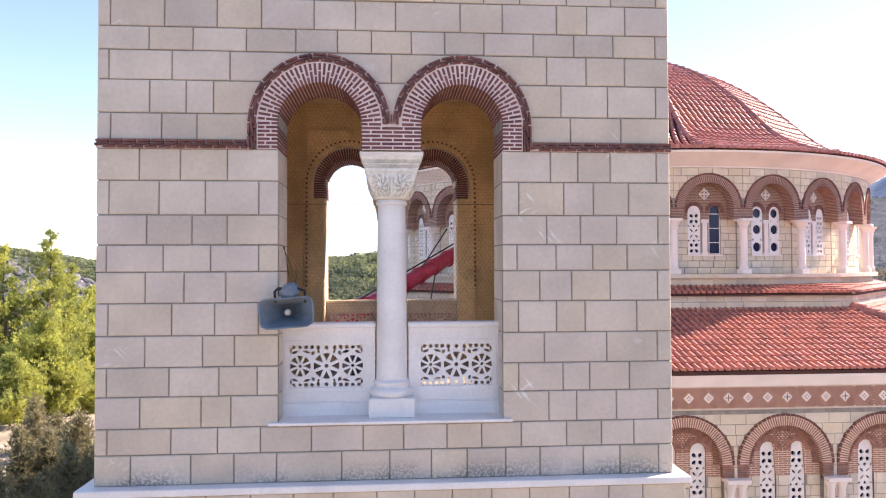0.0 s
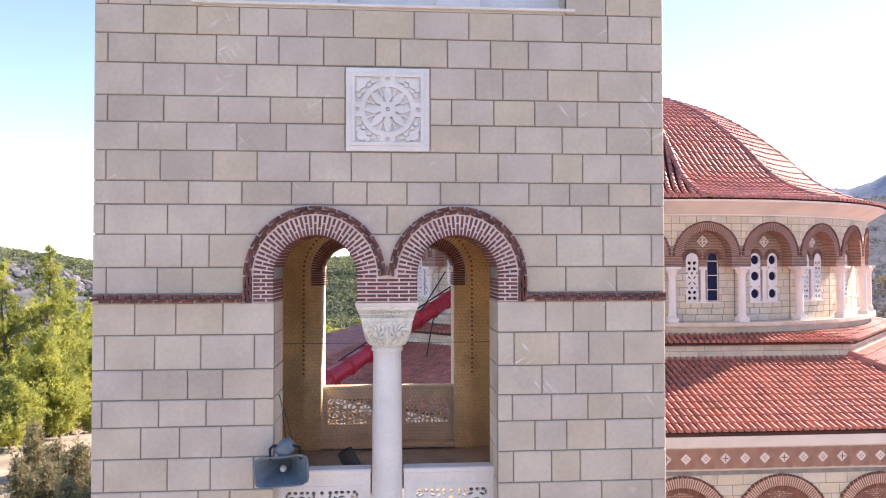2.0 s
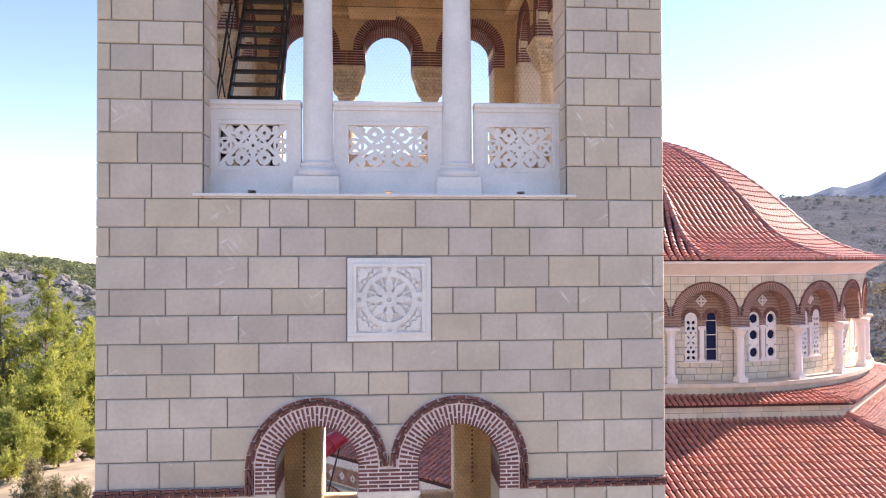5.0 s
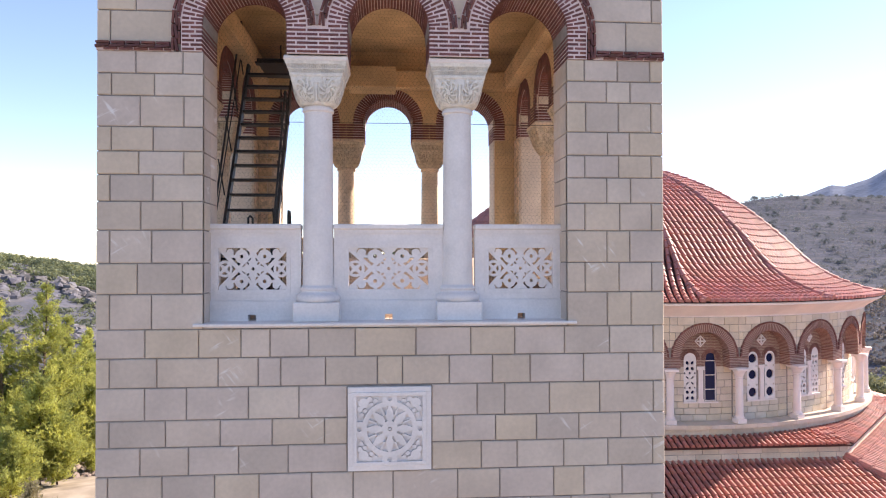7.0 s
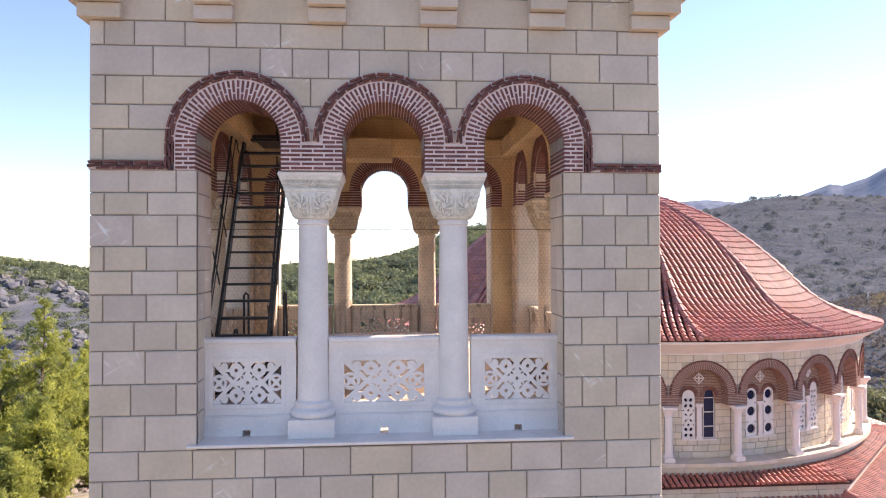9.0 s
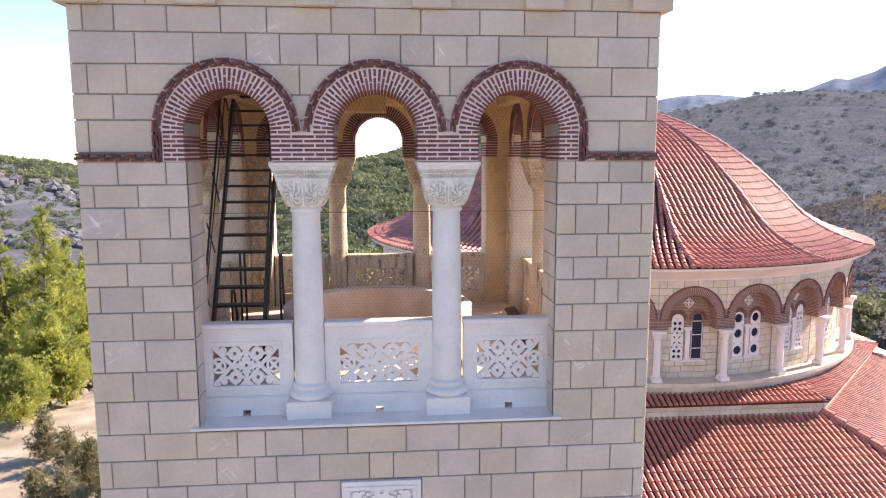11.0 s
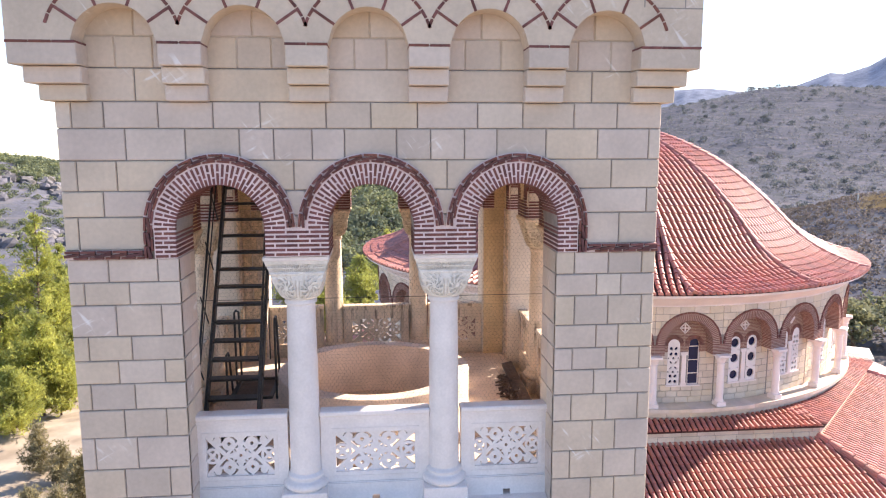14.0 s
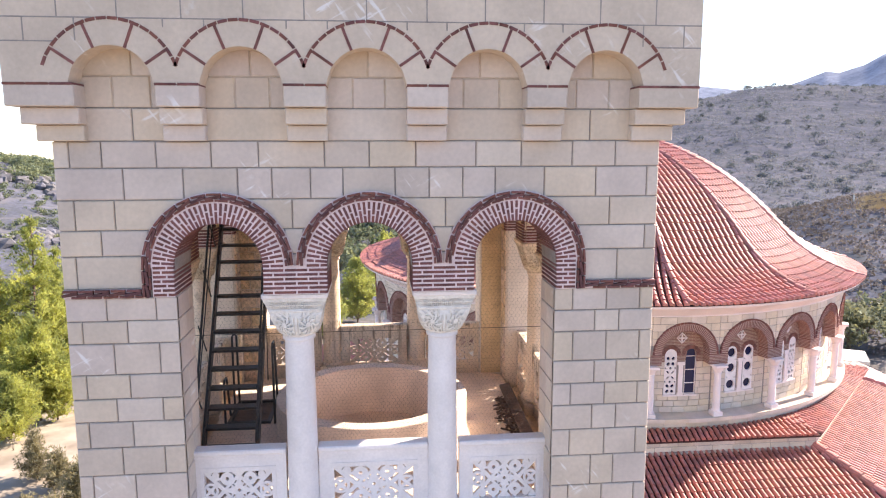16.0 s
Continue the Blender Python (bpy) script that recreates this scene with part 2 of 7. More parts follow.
# ---- building helpers ----
class Shape:
    """Vertices and faces that are gathered and turned into one mesh."""
    def __init__(self):
        self.v, self.f = [], []

    def add(self, verts, faces):
        o = len(self.v)
        self.v.extend(tuple(p) for p in verts)
        self.f.extend(tuple(i + o for i in f) for f in faces)
        return self

    def box(self, x0, x1, y0, y1, z0, z1, m=None):
        vs = [Vector(p) for p in ((x0, y0, z0), (x1, y0, z0), (x1, y1, z0), (x0, y1, z0), (x0, y0, z1), (x1, y0, z1), (x1, y1, z1), (x0, y1, z1))]
        if m:
            vs = [m @ p for p in vs]
        return self.add(vs, [(3, 2, 1, 0), (4, 5, 6, 7), (0, 1, 5, 4), (1, 2, 6, 5), (2, 3, 7, 6), (3, 0, 4, 7)])

    def soft_box(self, x0, x1, y0, y1, z0, z1, e=0.01, m=None):
        """A box with chamfered edges all round."""
        vs, xs, ys, zs = [], (x0, x1), (y0, y1), (z0, z1)
        idx = {}
        for i in (0, 1):
            for j in (0, 1):
                for k in (0, 1):
                    sx, sy, sz = 1 - 2 * i, 1 - 2 * j, 1 - 2 * k
                    for a, off in (("x", (0, sy * e, sz * e)), ("y", (sx * e, 0, sz * e)), ("z", (sx * e, sy * e, 0))):
                        idx[i, j, k, a] = len(vs)
                        vs.append(Vector((xs[i] + off[0], ys[j] + off[1], zs[k] + off[2])))
        if m:
            vs = [m @ p for p in vs]
        fs = []
        order = ((0, 0), (1, 0), (1, 1), (0, 1))
        for i in (0, 1):
            q = [idx[i, a, b, "x"] for a, b in order]
            fs.append(q if i else q[::-1])
            q = [idx[a, i, b, "y"] for a, b in order]
            fs.append(q[::-1] if i else q)
            q = [idx[a, b, i, "z"] for a, b in order]
            fs.append(q if i else q[::-1])
        for i in (0, 1):
            for j in (0, 1):
                fs.append((idx[i, j, 0, "x"], idx[i, j, 1, "x"], idx[i, j, 1, "y"], idx[i, j, 0, "y"]))
                fs.append((idx[i, 0, j, "x"], idx[i, 1, j, "x"], idx[i, 1, j, "z"], idx[i, 0, j, "z"]))
                fs.append((idx[0, i, j, "y"], idx[1, i, j, "y"], idx[1, i, j, "z"], idx[0, i, j, "z"]))
                for k in (0, 1):
                    fs.append((idx[i, j, k, "x"], idx[i, j, k, "y"], idx[i, j, k, "z"]))
        return self.add(vs, fs)

    def prism(self, poly, y0, y1, m=None):
        """An outline in x and z, drawn out from y0 to y1."""
        n = len(poly)
        vs = [Vector((x, y0, z)) for x, z in poly] + [Vector((x, y1, z)) for x, z in poly]
        if m:
            vs = [m @ p for p in vs]
        fs = [tuple(range(n)), tuple(range(2 * n - 1, n - 1, -1))]
        fs += [(i, i + n, (i + 1) % n + n, (i + 1) % n) for i in range(n)]
        return self.add(vs, fs)

    def pillow(self, poly, y0, y1, e):
        """An outline in x and z with a chamfered front at y0."""
        n = len(poly)
        inner = []
        for i in range(n):
            p, a, b = Vector(poly[i]), Vector(poly[i - 1]), Vector(poly[(i + 1) % n])
            d1, d2 = (p - a).normalized(), (b - p).normalized()
            n1, n2 = Vector((-d1.y, d1.x)), Vector((-d2.y, d2.x))
            k = (n1 + n2)
            k = k / max(0.5, k.length_squared / 2) if k.length > 1e-4 else n1
            inner.append(p + k * e)
        vs = [(p.x, y0, p.y) for p in inner] + [(x, y0 + e, z) for x, z in poly] + [(x, y1, z) for x, z in poly]
        fs = [tuple(range(n))]
        for i in range(n):
            j = (i + 1) % n
            fs.append((i, i + n, j + n, j))
            fs.append((i + n, i + 2 * n, j + 2 * n, j + n))
        return self.add(vs, fs)

    def lathe(self, prof, n=32, x=0, y=0, m=None, full=2 * math.pi, start=0.0, caps=True):
        closed = full > 6.28
        k = n if closed else n + 1
        vs = []
        for r, z in prof:
            for i in range(k):
                a = start + full * i / n
                p = Vector((x + r * math.cos(a), y + r * math.sin(a), z))
                vs.append(m @ p if m else p)
        fs = []
        for j in range(len(prof) - 1):
            for i in range(n):
                i2 = (i + 1) % k
                fs.append((j * k + i, j * k + i2, (j + 1) * k + i2, (j + 1) * k + i))
        if caps and closed:
            fs.append(tuple(range(k - 1, -1, -1)))
            fs.append(tuple(range((len(prof) - 1) * k, len(prof) * k)))
        return self.add(vs, fs)

    def tube(self, pts, r, n=8):
        pts = [Vector(p) for p in pts]
        vs, fs = [], []
        for i, p in enumerate(pts):
            d = (pts[min(i + 1, len(pts) - 1)] - pts[max(i - 1, 0)]).normalized()
            a = d.cross(Vector((0, 0, 1)))
            a = a.normalized() if a.length > 1e-3 else Vector((1, 0, 0))
            b = d.cross(a).normalized()
            rr = r[i] if isinstance(r, (list, tuple)) else r
            for k in range(n):
                t = 2 * math.pi * k / n
                vs.append(p + a * rr * math.cos(t) + b * rr * math.sin(t))
        for i in range(len(pts) - 1):
            for k in range(n):
                k2 = (k + 1) % n
                fs.append((i * n + k, i * n + k2, (i + 1) * n + k2, (i + 1) * n + k))
        fs += [tuple(range(n)), tuple(range(len(pts) * n - 1, len(pts) * n - n - 1, -1))]
        return self.add(vs, fs)

    def mesh(self, name, mat, smooth=False):
        me = bpy.data.meshes.new(name)
        me.from_pydata(self.v, [], self.f)
        me.materials.append(mat)
        if smooth:
            me.polygons.foreach_set("use_smooth", [True] * len(me.polygons))
        bm = bmesh.new()
        bm.from_mesh(me)
        bmesh.ops.recalc_face_normals(bm, faces=bm.faces)
        bm.to_mesh(me)
        bm.free()
        if smooth:
            me.set_sharp_from_angle(angle=radians(40))
        me.update()
        return me


def part(name, shape, mat, parent, label="", smooth=False, kind=""):
    ob = new(name, shape if isinstance(shape, bpy.types.Mesh) else shape.mesh(name, mat, smooth))
    ob.parent = parent
    if label or kind:
        tagged(ob, label, kind=kind)
    return ob


def thing(name, label, category, at=None, group="", kind="", shape=None, mat=None, smooth=False):
    ob = new(name, shape.mesh(name, mat, smooth) if shape else None)
    if at:
        ob.matrix_world = at
    return tagged(ob, label, category, group, kind)

# ---- the bell tower ----
W, T = 2.71, 0.60                     # half width, wall thickness
CY = 2 * W                            # the back face
R_IN, R_RING, R_OUT = 0.395, 0.584, 0.674
TF, REB = 0.572, 0.012               # depth of the front order, and how far the rest stands back
LOW = dict(sill=10.655, spring=13.21, cz=13.452, xs=(-0.675, 0.675), half=1.06)
UPP = dict(sill=16.05, spring=18.615, cz=18.882, xs=(-1.36, 0.0, 1.36), half=1.745)
KERB_R, KERB_Y, KERB_Z = 1.27, 2.76, 16.66



def cut_line(x, arches, r):
    """The height up to which the openings and their rings reach at x."""
    top = -1e9
    for a in arches:
        for cx in a["xs"]:
            d = abs(x - cx)
            if d < r:
                top = max(top, a["cz"] + math.sqrt(r * r - d * d))
    return top


def outlines(x0, x1, z0, z1, arches, r, step=0.03):
    """The outlines of what is left of an oblong above the arches."""
    xs = {x0, x1}
    for a in arches:
        for cx in a["xs"]:
            if cx - r < x1 and cx + r > x0 and a["spring"] - 0.3 < z1 and a["cz"] + r > z0:
                n = int(2 * r / step)
                for i in range(n + 1):
                    x = cx - r + 2 * r * i / n
                    if x0 < x < x1:
                        xs.add(x)
                for x in (cx - r - 1e-4, cx + r + 1e-4):
                    if x0 < x < x1:
                        xs.add(x)
    xs = sorted(xs)
    if len(xs) == 2:
        return [[(x0, z0), (x1, z0), (x1, z1), (x0, z1)]]
    near = [a for a in arches if a["spring"] - 0.3 < z1 and a["cz"] + r > z0]
    runs, cur = [], []
    for i, x in enumerate(xs):
        low = max(z0, cut_line(x, near, r))
        if low < z1 - 0.004:
            cur.append((x, low))
        else:
            if len(cur) > 1:
                runs.append(cur)
            cur = []
    if len(cur) > 1:
        runs.append(cur)
    out = []
    for c in runs:
        if c[-1][0] - c[0][0] < 0.03:
            continue
        out.append(c + [(c[-1][0], z1), (c[0][0], z1)])
    return out


def core_wall(half, z0, z1, op, y0=0.014, y1=T, outer=None):
    """A wall with one opening of arches; op None: a plain wall."""
    s = Shape()
    if op is None:
        return s.box(-half, half, y0, y1, z0, z1)
    s.box(-half, half, y0, y1, z0, op["sill"] - 0.05)
    for ya, yb, more in ((y0, TF, 0.0), (TF, y1, REB)):
        h = op["half"] + 0.012 + more
        s.box(-half, -h, ya, yb, op["sill"] - 0.05, op["spring"])
        s.box(h, half, ya, yb, op["sill"] - 0.05, op["spring"])
        for poly in outlines(-half, half, op["spring"], z1, [op], R_IN + 0.01 + more):
            s.prism(poly, ya, yb)
    return s


def side_pose(k):
    """Front, right, back and left of the tower, seen from outside."""
    return Matrix.Translation((0, W, 0)) @ Matrix.Rotation(math.pi / 2 * k, 4, 'Z') @ Matrix.Translation((0, -W, 0))


SIDES = ("front", "right", "back", "left")
walls = {}
for k, side in enumerate(SIDES):
    half = W - 0.012 if k % 2 == 0 else W - T - 0.002
    for level, op, z0, z1 in (("lower", LOW, 10.1, 15.9), ("upper", UPP, 15.9, 20.3)):
        w = thing("wall_" + side + "_" + level, "tower wall of pale dressed stone blocks with arched openings", "wall", side_pose(k), kind="structure",
                  shape=core_wall(half, z0, z1, op), mat=M_MORTAR if k == 0 else M_CHURCH)
        walls[side, level] = w

# the shaft below the ledge
base_shape = Shape().box(-W - 0.075, W + 0.075, -0.075, CY + 0.075, 0.0, 10.03)
wall_base = thing("wall_base", "plain lower shaft of the stone bell tower", "wall", kind="structure", shape=base_shape, mat=M_MORTAR)
ledge = Shape()
for k in range(4):
    e = W + 0.13 if k % 2 == 0 else W - 0.31
    ledge.soft_box(-e, e, -0.13, 0.3, 10.035, 10.10, 0.008, side_pose(k))
thing("string_course", "white marble ledge round the tower", "ledge", kind="structure", shape=ledge, mat=M_MARBLE)


# ---- arches of brick ----
def leg_and_arc(cx, cz, z0, r, n=36):
    pts = [(cx - r, z0)]
    pts += [(cx - r * math.cos(math.pi * i / n), cz + r * math.sin(math.pi * i / n)) for i in range(n + 1)]
    return pts + [(cx + r, z0)]


def arc_band(s, cx, cz, r0, r1, y0, y1, n=40, lo=-9.0, hi=9.0):
    """A half ring drawn out in depth, cut off at lo and hi beside its centre."""
    vs = []
    for i in range(n + 1):
        t = math.pi * i / n
        for r in (r0, r1):
            x = min(max(-r * math.cos(t), lo), hi)
            for y in (y0, y1):
                vs.append((cx + x, y, cz + r * math.sin(t)))
    fs = [(0, 1, 3, 2), (4 * n, 4 * n + 2, 4 * n + 3, 4 * n + 1)]
    for i in range(n):
        a, b = 4 * i, 4 * i + 4
        fs += [(a, a + 2, b + 2, b), (a + 1, b + 1, b + 3, a + 3), (a, b, b + 1, a + 1), (a + 2, a + 3, b + 3, b + 2)]
    return s.add(vs, fs)


def mortar_body(op, y0, y1, r_in=R_IN, r_out=R_OUT):
    """The pink bed in which the bricks of a row of arches lie."""
    s = Shape()
    z0, cz = op["spring"], op["cz"]
    mid = (op["xs"][1] - op["xs"][0]) / 2
    n = 40
    for ci, cx in enumerate(op["xs"]):
        left = -R_OUT if ci == 0 else -mid
        right = R_OUT if ci == len(op["xs"]) - 1 else mid
        for sgn, lim in ((-1, left), (1, right)):
            a, b = cx + sgn * r_in, cx + (sgn * min(R_RING, r_out) if abs(lim) == R_OUT else lim)
            s.box(min(a, b), max(a, b), y0, y1, z0, cz)
        arc_band(s, cx, cz, r_in, r_out, y0, y1, n, -mid if ci > 0 else -9, mid if ci < len(op["xs"]) - 1 else 9)
    return s


def brick_rows(op):
    """Places of the bricks: (x, z, turn, length, row)."""
    z0, cz = op["spring"], op["cz"]
    out = []
    n = 38
    for ci, cx in enumerate(op["xs"]):
        for i in range(n + 1):
            t = math.pi * i / n
            gap = 0.011
            full = R_RING - R_IN - 0.001
            split = 0.62 if i % 2 else 0.36
            for a, b in ((0.0, split * full - gap / 2), (split * full + gap / 2, full)):
                r = R_IN - 0.007 + (a + b) / 2
                out.append((cx - r * math.cos(t), cz + r * math.sin(t), math.pi - t, b - a, 0))
        rows = 6
        for j in range(rows):
            z = z0 + 0.02 + (cz - z0 - 0.02) * j / rows
            for sgn in (-1, 1):
                end = (ci == 0 and sgn < 0) or (ci == len(op["xs"]) - 1 and sgn > 0)
                if end:
                    full = R_RING - R_IN - 0.001
                    split = 0.62 if j % 2 else 0.36
                    for a, b in ((0.0, split * full - 0.007), (split * full + 0.007, full)):
                        out.append((cx + sgn * (R_IN - 0.007 + (a + b) / 2), z, 0, b - a, 1))
                elif sgn > 0:
                    a0, a1 = cx + R_IN - 0.007, op["xs"][ci + 1] - R_IN + 0.007
                    cuts = (0, 0.33, 0.70, 1) if j % 2 else (0, 0.16, 0.52, 0.86, 1)
                    for c0, c1 in zip(cuts, cuts[1:]):
                        u, v = a0 + (a1 - a0) * c0 + (0.007 if c0 else 0), a0 + (a1 - a0) * c1 - (0.007 if c1 < 1 else 0)
                        out.append(((u + v) / 2, z, 0, v - u, 1))
    return out


brick_meshes = {}


def brick_mesh(length, depth):
    key = round(length, 3)
    if key not in brick_meshes:
        brick_meshes[key] = Shape().soft_box(-length / 2, length / 2, 0, depth, -0.0125, 0.0125, 0.003).mesh("brick", M_BRICK)
    return brick_meshes[key]


def band_pieces(path_pts, normals, y, wide=0.078):
    """A dogtooth band of brick along a line: two thin rows with slanting bricks and dark shadow bars between."""
    s, d = Shape(), Shape()
    pts = [Vector(p) for p in path_pts]
    lens = [0.0]
    for a, b in zip(pts, pts[1:]):
        lens.append(lens[-1] + (b - a).length)

    def at(l):
        l = min(max(l, 0), lens[-1] - 1e-6)
        for i in range(len(lens) - 1):
            if lens[i + 1] >= l:
                f = (l - lens[i]) / max(1e-9, lens[i + 1] - lens[i])
                return pts[i].lerp(pts[i + 1], f), (Vector(normals[i]).lerp(Vector(normals[i + 1]), f)).normalized()

    def bar(l0, l1, o0, o1, thick, y0, y1, sh):
        p, n = at(l0)
        q, n2 = at(l1)
        a, b = p + n * o0, q + n2 * o1
        k = (b - a).normalized()
        k = Vector((-k.y, k.x)) * thick / 2
        sh.prism([tuple(a - k), tuple(b - k), tuple(b + k), tuple(a + k)], y0, y1)
    total = lens[-1]
    step = 0.125
    n = max(1, round(total / step))
    step = total / n
    for i in range(n):
        bar(i * step + 0.008, (i + 1) * step - 0.008, wide - 0.011, wide - 0.011, 0.019, y - 0.032, y + 0.02, s)
        bar((i + 0.5) * step + 0.008, min(total, (i + 1.5) * step - 0.008), 0.011, 0.011, 0.019, y - 0.018, y + 0.02, s)
        bar(i * step - 0.012, (i + 0.94) * step, 0.028, 0.047, 0.024, y - 0.028, y + 0.02, d)
        # short flat dark bar drawn as the slanting brick's shadow
        bar((i + 0.45) * step, (i + 1.05) * step, 0.050, 0.032, 0.016, y - 0.006, y + 0.02, d)
    return s, d


def arch_row(op, wall, k, pieces):
    m = side_pose(k)
    arch = thing("brick_arches", "row of round arches in red brick with pink mortar joints", "arch", m, kind="structure")
    part("mortar_bed", mortar_body(op, -0.012, TF), M_LIME, arch, "pale pink mortar")
    part("inner_mortar", mortar_body(op, TF, T + 0.006, R_IN + REB, R_RING), M_LIME, arch, "pale pink mortar of the inner order")
    rows = brick_rows(op)
    if pieces:
        for x, z, turn, length, row in rows:
            b = new("brick", brick_mesh(length, TF + 0.016))
            b.parent = arch
            b.matrix_basis = Matrix.Translation((x, -0.0145, z)) @ Matrix.Rotation(-turn, 4, 'Y')
    inner = Shape()
    for x, z, turn, length, row in rows:
        mm = Matrix.Translation((x, 0, z)) @ Matrix.Rotation(-turn, 4, 'Y')
        if not pieces:
            inner.box(-length / 2, length / 2, -0.0145, TF + 0.003, -0.0125, 0.0125, mm)
    for cx in op["xs"]:
        for i in range(41):
            mm = Matrix.Translation((cx, 0, op["cz"])) @ Matrix.Rotation(-math.pi * i / 40, 4, 'Y')
            inner.box(R_IN + REB - 0.003, R_RING - 0.01, TF + 0.01, T + 0.016, -0.0150, 0.0150, mm)
        for j in range(6):
            z = op["spring"] + 0.02 + (op["cz"] - op["spring"] - 0.02) * j / 6
            for sgn in (-1, 1):
                edge = cx == op["xs"][0] and sgn < 0 or cx == op["xs"][-1] and sgn > 0
                u, v = cx + sgn * (R_IN + REB - 0.003), cx + sgn * (R_RING - 0.01 if edge else (op["xs"][1] - op["xs"][0]) / 2 - 0.002)
                inner.box(min(u, v), max(u, v), TF + 0.01, T + 0.016, z - 0.0145, z + 0.0145)
    part("inner_bricks", inner, M_BRICK2, arch, "red bricks of the arch's inner half", kind="stuff")
    pts, nor, runs = [], [], []
    n = 40
    last = len(op["xs"]) - 1
    for ci, cx in enumerate(op["xs"]):
        pts, nor = [], []
        if ci == 0:
            pts.append((cx - R_RING - 0.006, op["spring"]))
            nor.append((-1, 0))
        for i in range(n + 1):
            t = math.pi * i / n
            r = R_RING + 0.006
            x, z = cx - r * math.cos(t), op["cz"] + r * math.sin(t)
            pts.append((x, z))
            nor.append((-math.cos(t), math.sin(t)))
        if ci == last:
            pts.append((cx + R_RING + 0.006, op["spring"]))
            nor.append((1, 0))
        runs.append((pts, nor))
    if pieces:
        x0 = op["xs"][0] - R_OUT
        runs.append(([(-W - 0.01, op["spring"]), (x0, op["spring"])], [(0, 1), (0, 1)]))
        runs.append(([(-x0, op["spring"]), (W + 0.01, op["spring"])], [(0, 1), (0, 1)]))
    s, d = Shape(), Shape()
    for pts, nor in runs:
        a, b = band_pieces(pts, nor, -0.006)
        s.add(a.v, a.f)
        d.add(b.v, b.f)
    part("dogtooth_rows", s, M_BRICK2, arch, "thin brick rows edging the arch", kind="stuff")
    part("dogtooth_bricks", d, M_DARK, arch, "dark slanting bricks with flat bars for their shadows", kind="stuff")
    if pieces:
        bed = Shape()
        x0 = op["xs"][0] - R_OUT + 0.02
        bed.box(-W - 0.006, x0, -0.006, 0.2, op["spring"] - 0.002, op["spring"] + 0.078)
        bed.box(-x0, W + 0.006, -0.006, 0.2, op["spring"] - 0.002, op["spring"] + 0.078)
        part("band_bed", bed, M_LIME, arch, "pale pink mortar")
    return arch


for k, side in enumerate(SIDES):
    arch_row(LOW, walls[side, "lower"], k, k == 0)
    arch_row(UPP, walls[side, "upper"], k, k == 0)


# ---- columns ----
def carved(s, v):
    """Depth of the carving on one face of a capital; s from -1 to 1 across, v from 0 to 1 up."""
    if v > 0.70:
        row = (v - 0.72) / 0.105
        if not 0 <= row < 2:
            return 0.0
        i, f = int(row), row % 1
        c = (s * 7 + 0.5 * i) % 1
        up = abs(c - 0.5) * 2
        down = abs((c + 0.5) % 1 - 0.5) * 2
        return 0.02 if (0.12 < f < 0.9 and (up < 0.42 * (1 - f) + 0.05 or down < 0.42 * f + 0.05)) else 0.0
    if v > 0.64:
        return -0.008
    t, w = abs(s), v / 0.64
    out = 0.0
    d, th = math.hypot((t - 0.50) * 1.0, (w - 0.50) * 0.9), math.atan2(w - 0.50, t - 0.50)
    if d < 0.40:
        c = abs(((th + 2.2 * d) / (2 * math.pi) * 9) % 1 - 0.5) * 2
        if 0.10 < d < 0.22 and c < 0.42 or 0.26 < d < 0.37 and c < 0.55:
            out = 0.022
    elif t < 0.12:
        if 0.05 < t < 0.09 and 0.12 < w < 0.78:
            out = 0.012
    else:
        c = abs((math.atan2(t, w + 0.1) * 7) % 1 - 0.5) * 2
        if c < 0.4 and (w < 0.2 or w > 0.86 or t > 0.9):
            out = 0.010
    return out


def capital_shape(h=0.445, r0=0.15, half=0.312, fine=1):
    """A carved basket capital: round below, square above, fans of leaves cut into its faces."""
    s = Shape()
    n, rows = 400 if fine else 160, 72 if fine else 32
    vs, fs = [], []
    for j in range(rows + 1):
        v = j / rows
        for i in range(n):
            a = 2 * math.pi * (i + 0.5) / n - math.pi
            ca, sa_ = math.cos(a), math.sin(a)
            sq = 1 / max(abs(ca), abs(sa_))
            if v < 0.66:
                w = v / 0.66
                grow = r0 + 0.012 + (half * 0.80 - r0 - 0.012) * (1 - (1 - w) ** 2.2) ** 0.62
                mixv = min(1, w * 1.15) ** 0.9 * 0.93
            else:
                w = (v - 0.66) / 0.34
                grow = half * (0.80 + 0.15 * w)
                mixv = 0.95 + 0.05 * w
            r = grow * ((1 - mixv) + mixv * min(sq, 1.40))
            r -= carved(math.tan(((a + math.pi / 4) % (math.pi / 2)) - math.pi / 4), v) * (0.4 if v < 0.05 else 1)
            vs.append((r * ca, r * sa_, v * (h - 0.05)))
    for j in range(rows):
        for i in range(n):
            i2 = (i + 1) % n
            fs.append((j * n + i, j * n + i2, (j + 1) * n + i2, (j + 1) * n + i))
    fs.append(tuple(range(n - 1, -1, -1)))
    fs.append(tuple(range(rows * n, rows * n + n)))
    s.add(vs, fs)
    return s


def abacus_shape(h=0.445, half=0.305):
    return Shape().soft_box(-half, half, -half, half, h - 0.052, h, 0.012)


COL = {}
# stained marble of the other sides, warm bounced light put into its colour
M_BOUNCED = material("bounce_aged_marble", (0.76, 0.60, 0.44), 0.8, 0.10, 3.0, 60, 0.3, stain=((0.33, 0.24, 0.17), 2.2, 0.60, 0.5))
M_BOUNCEDCAP = material("bounce_aged_carving", (0.68, 0.56, 0.41), 0.85, 0.12, 14, 60, 0.5)


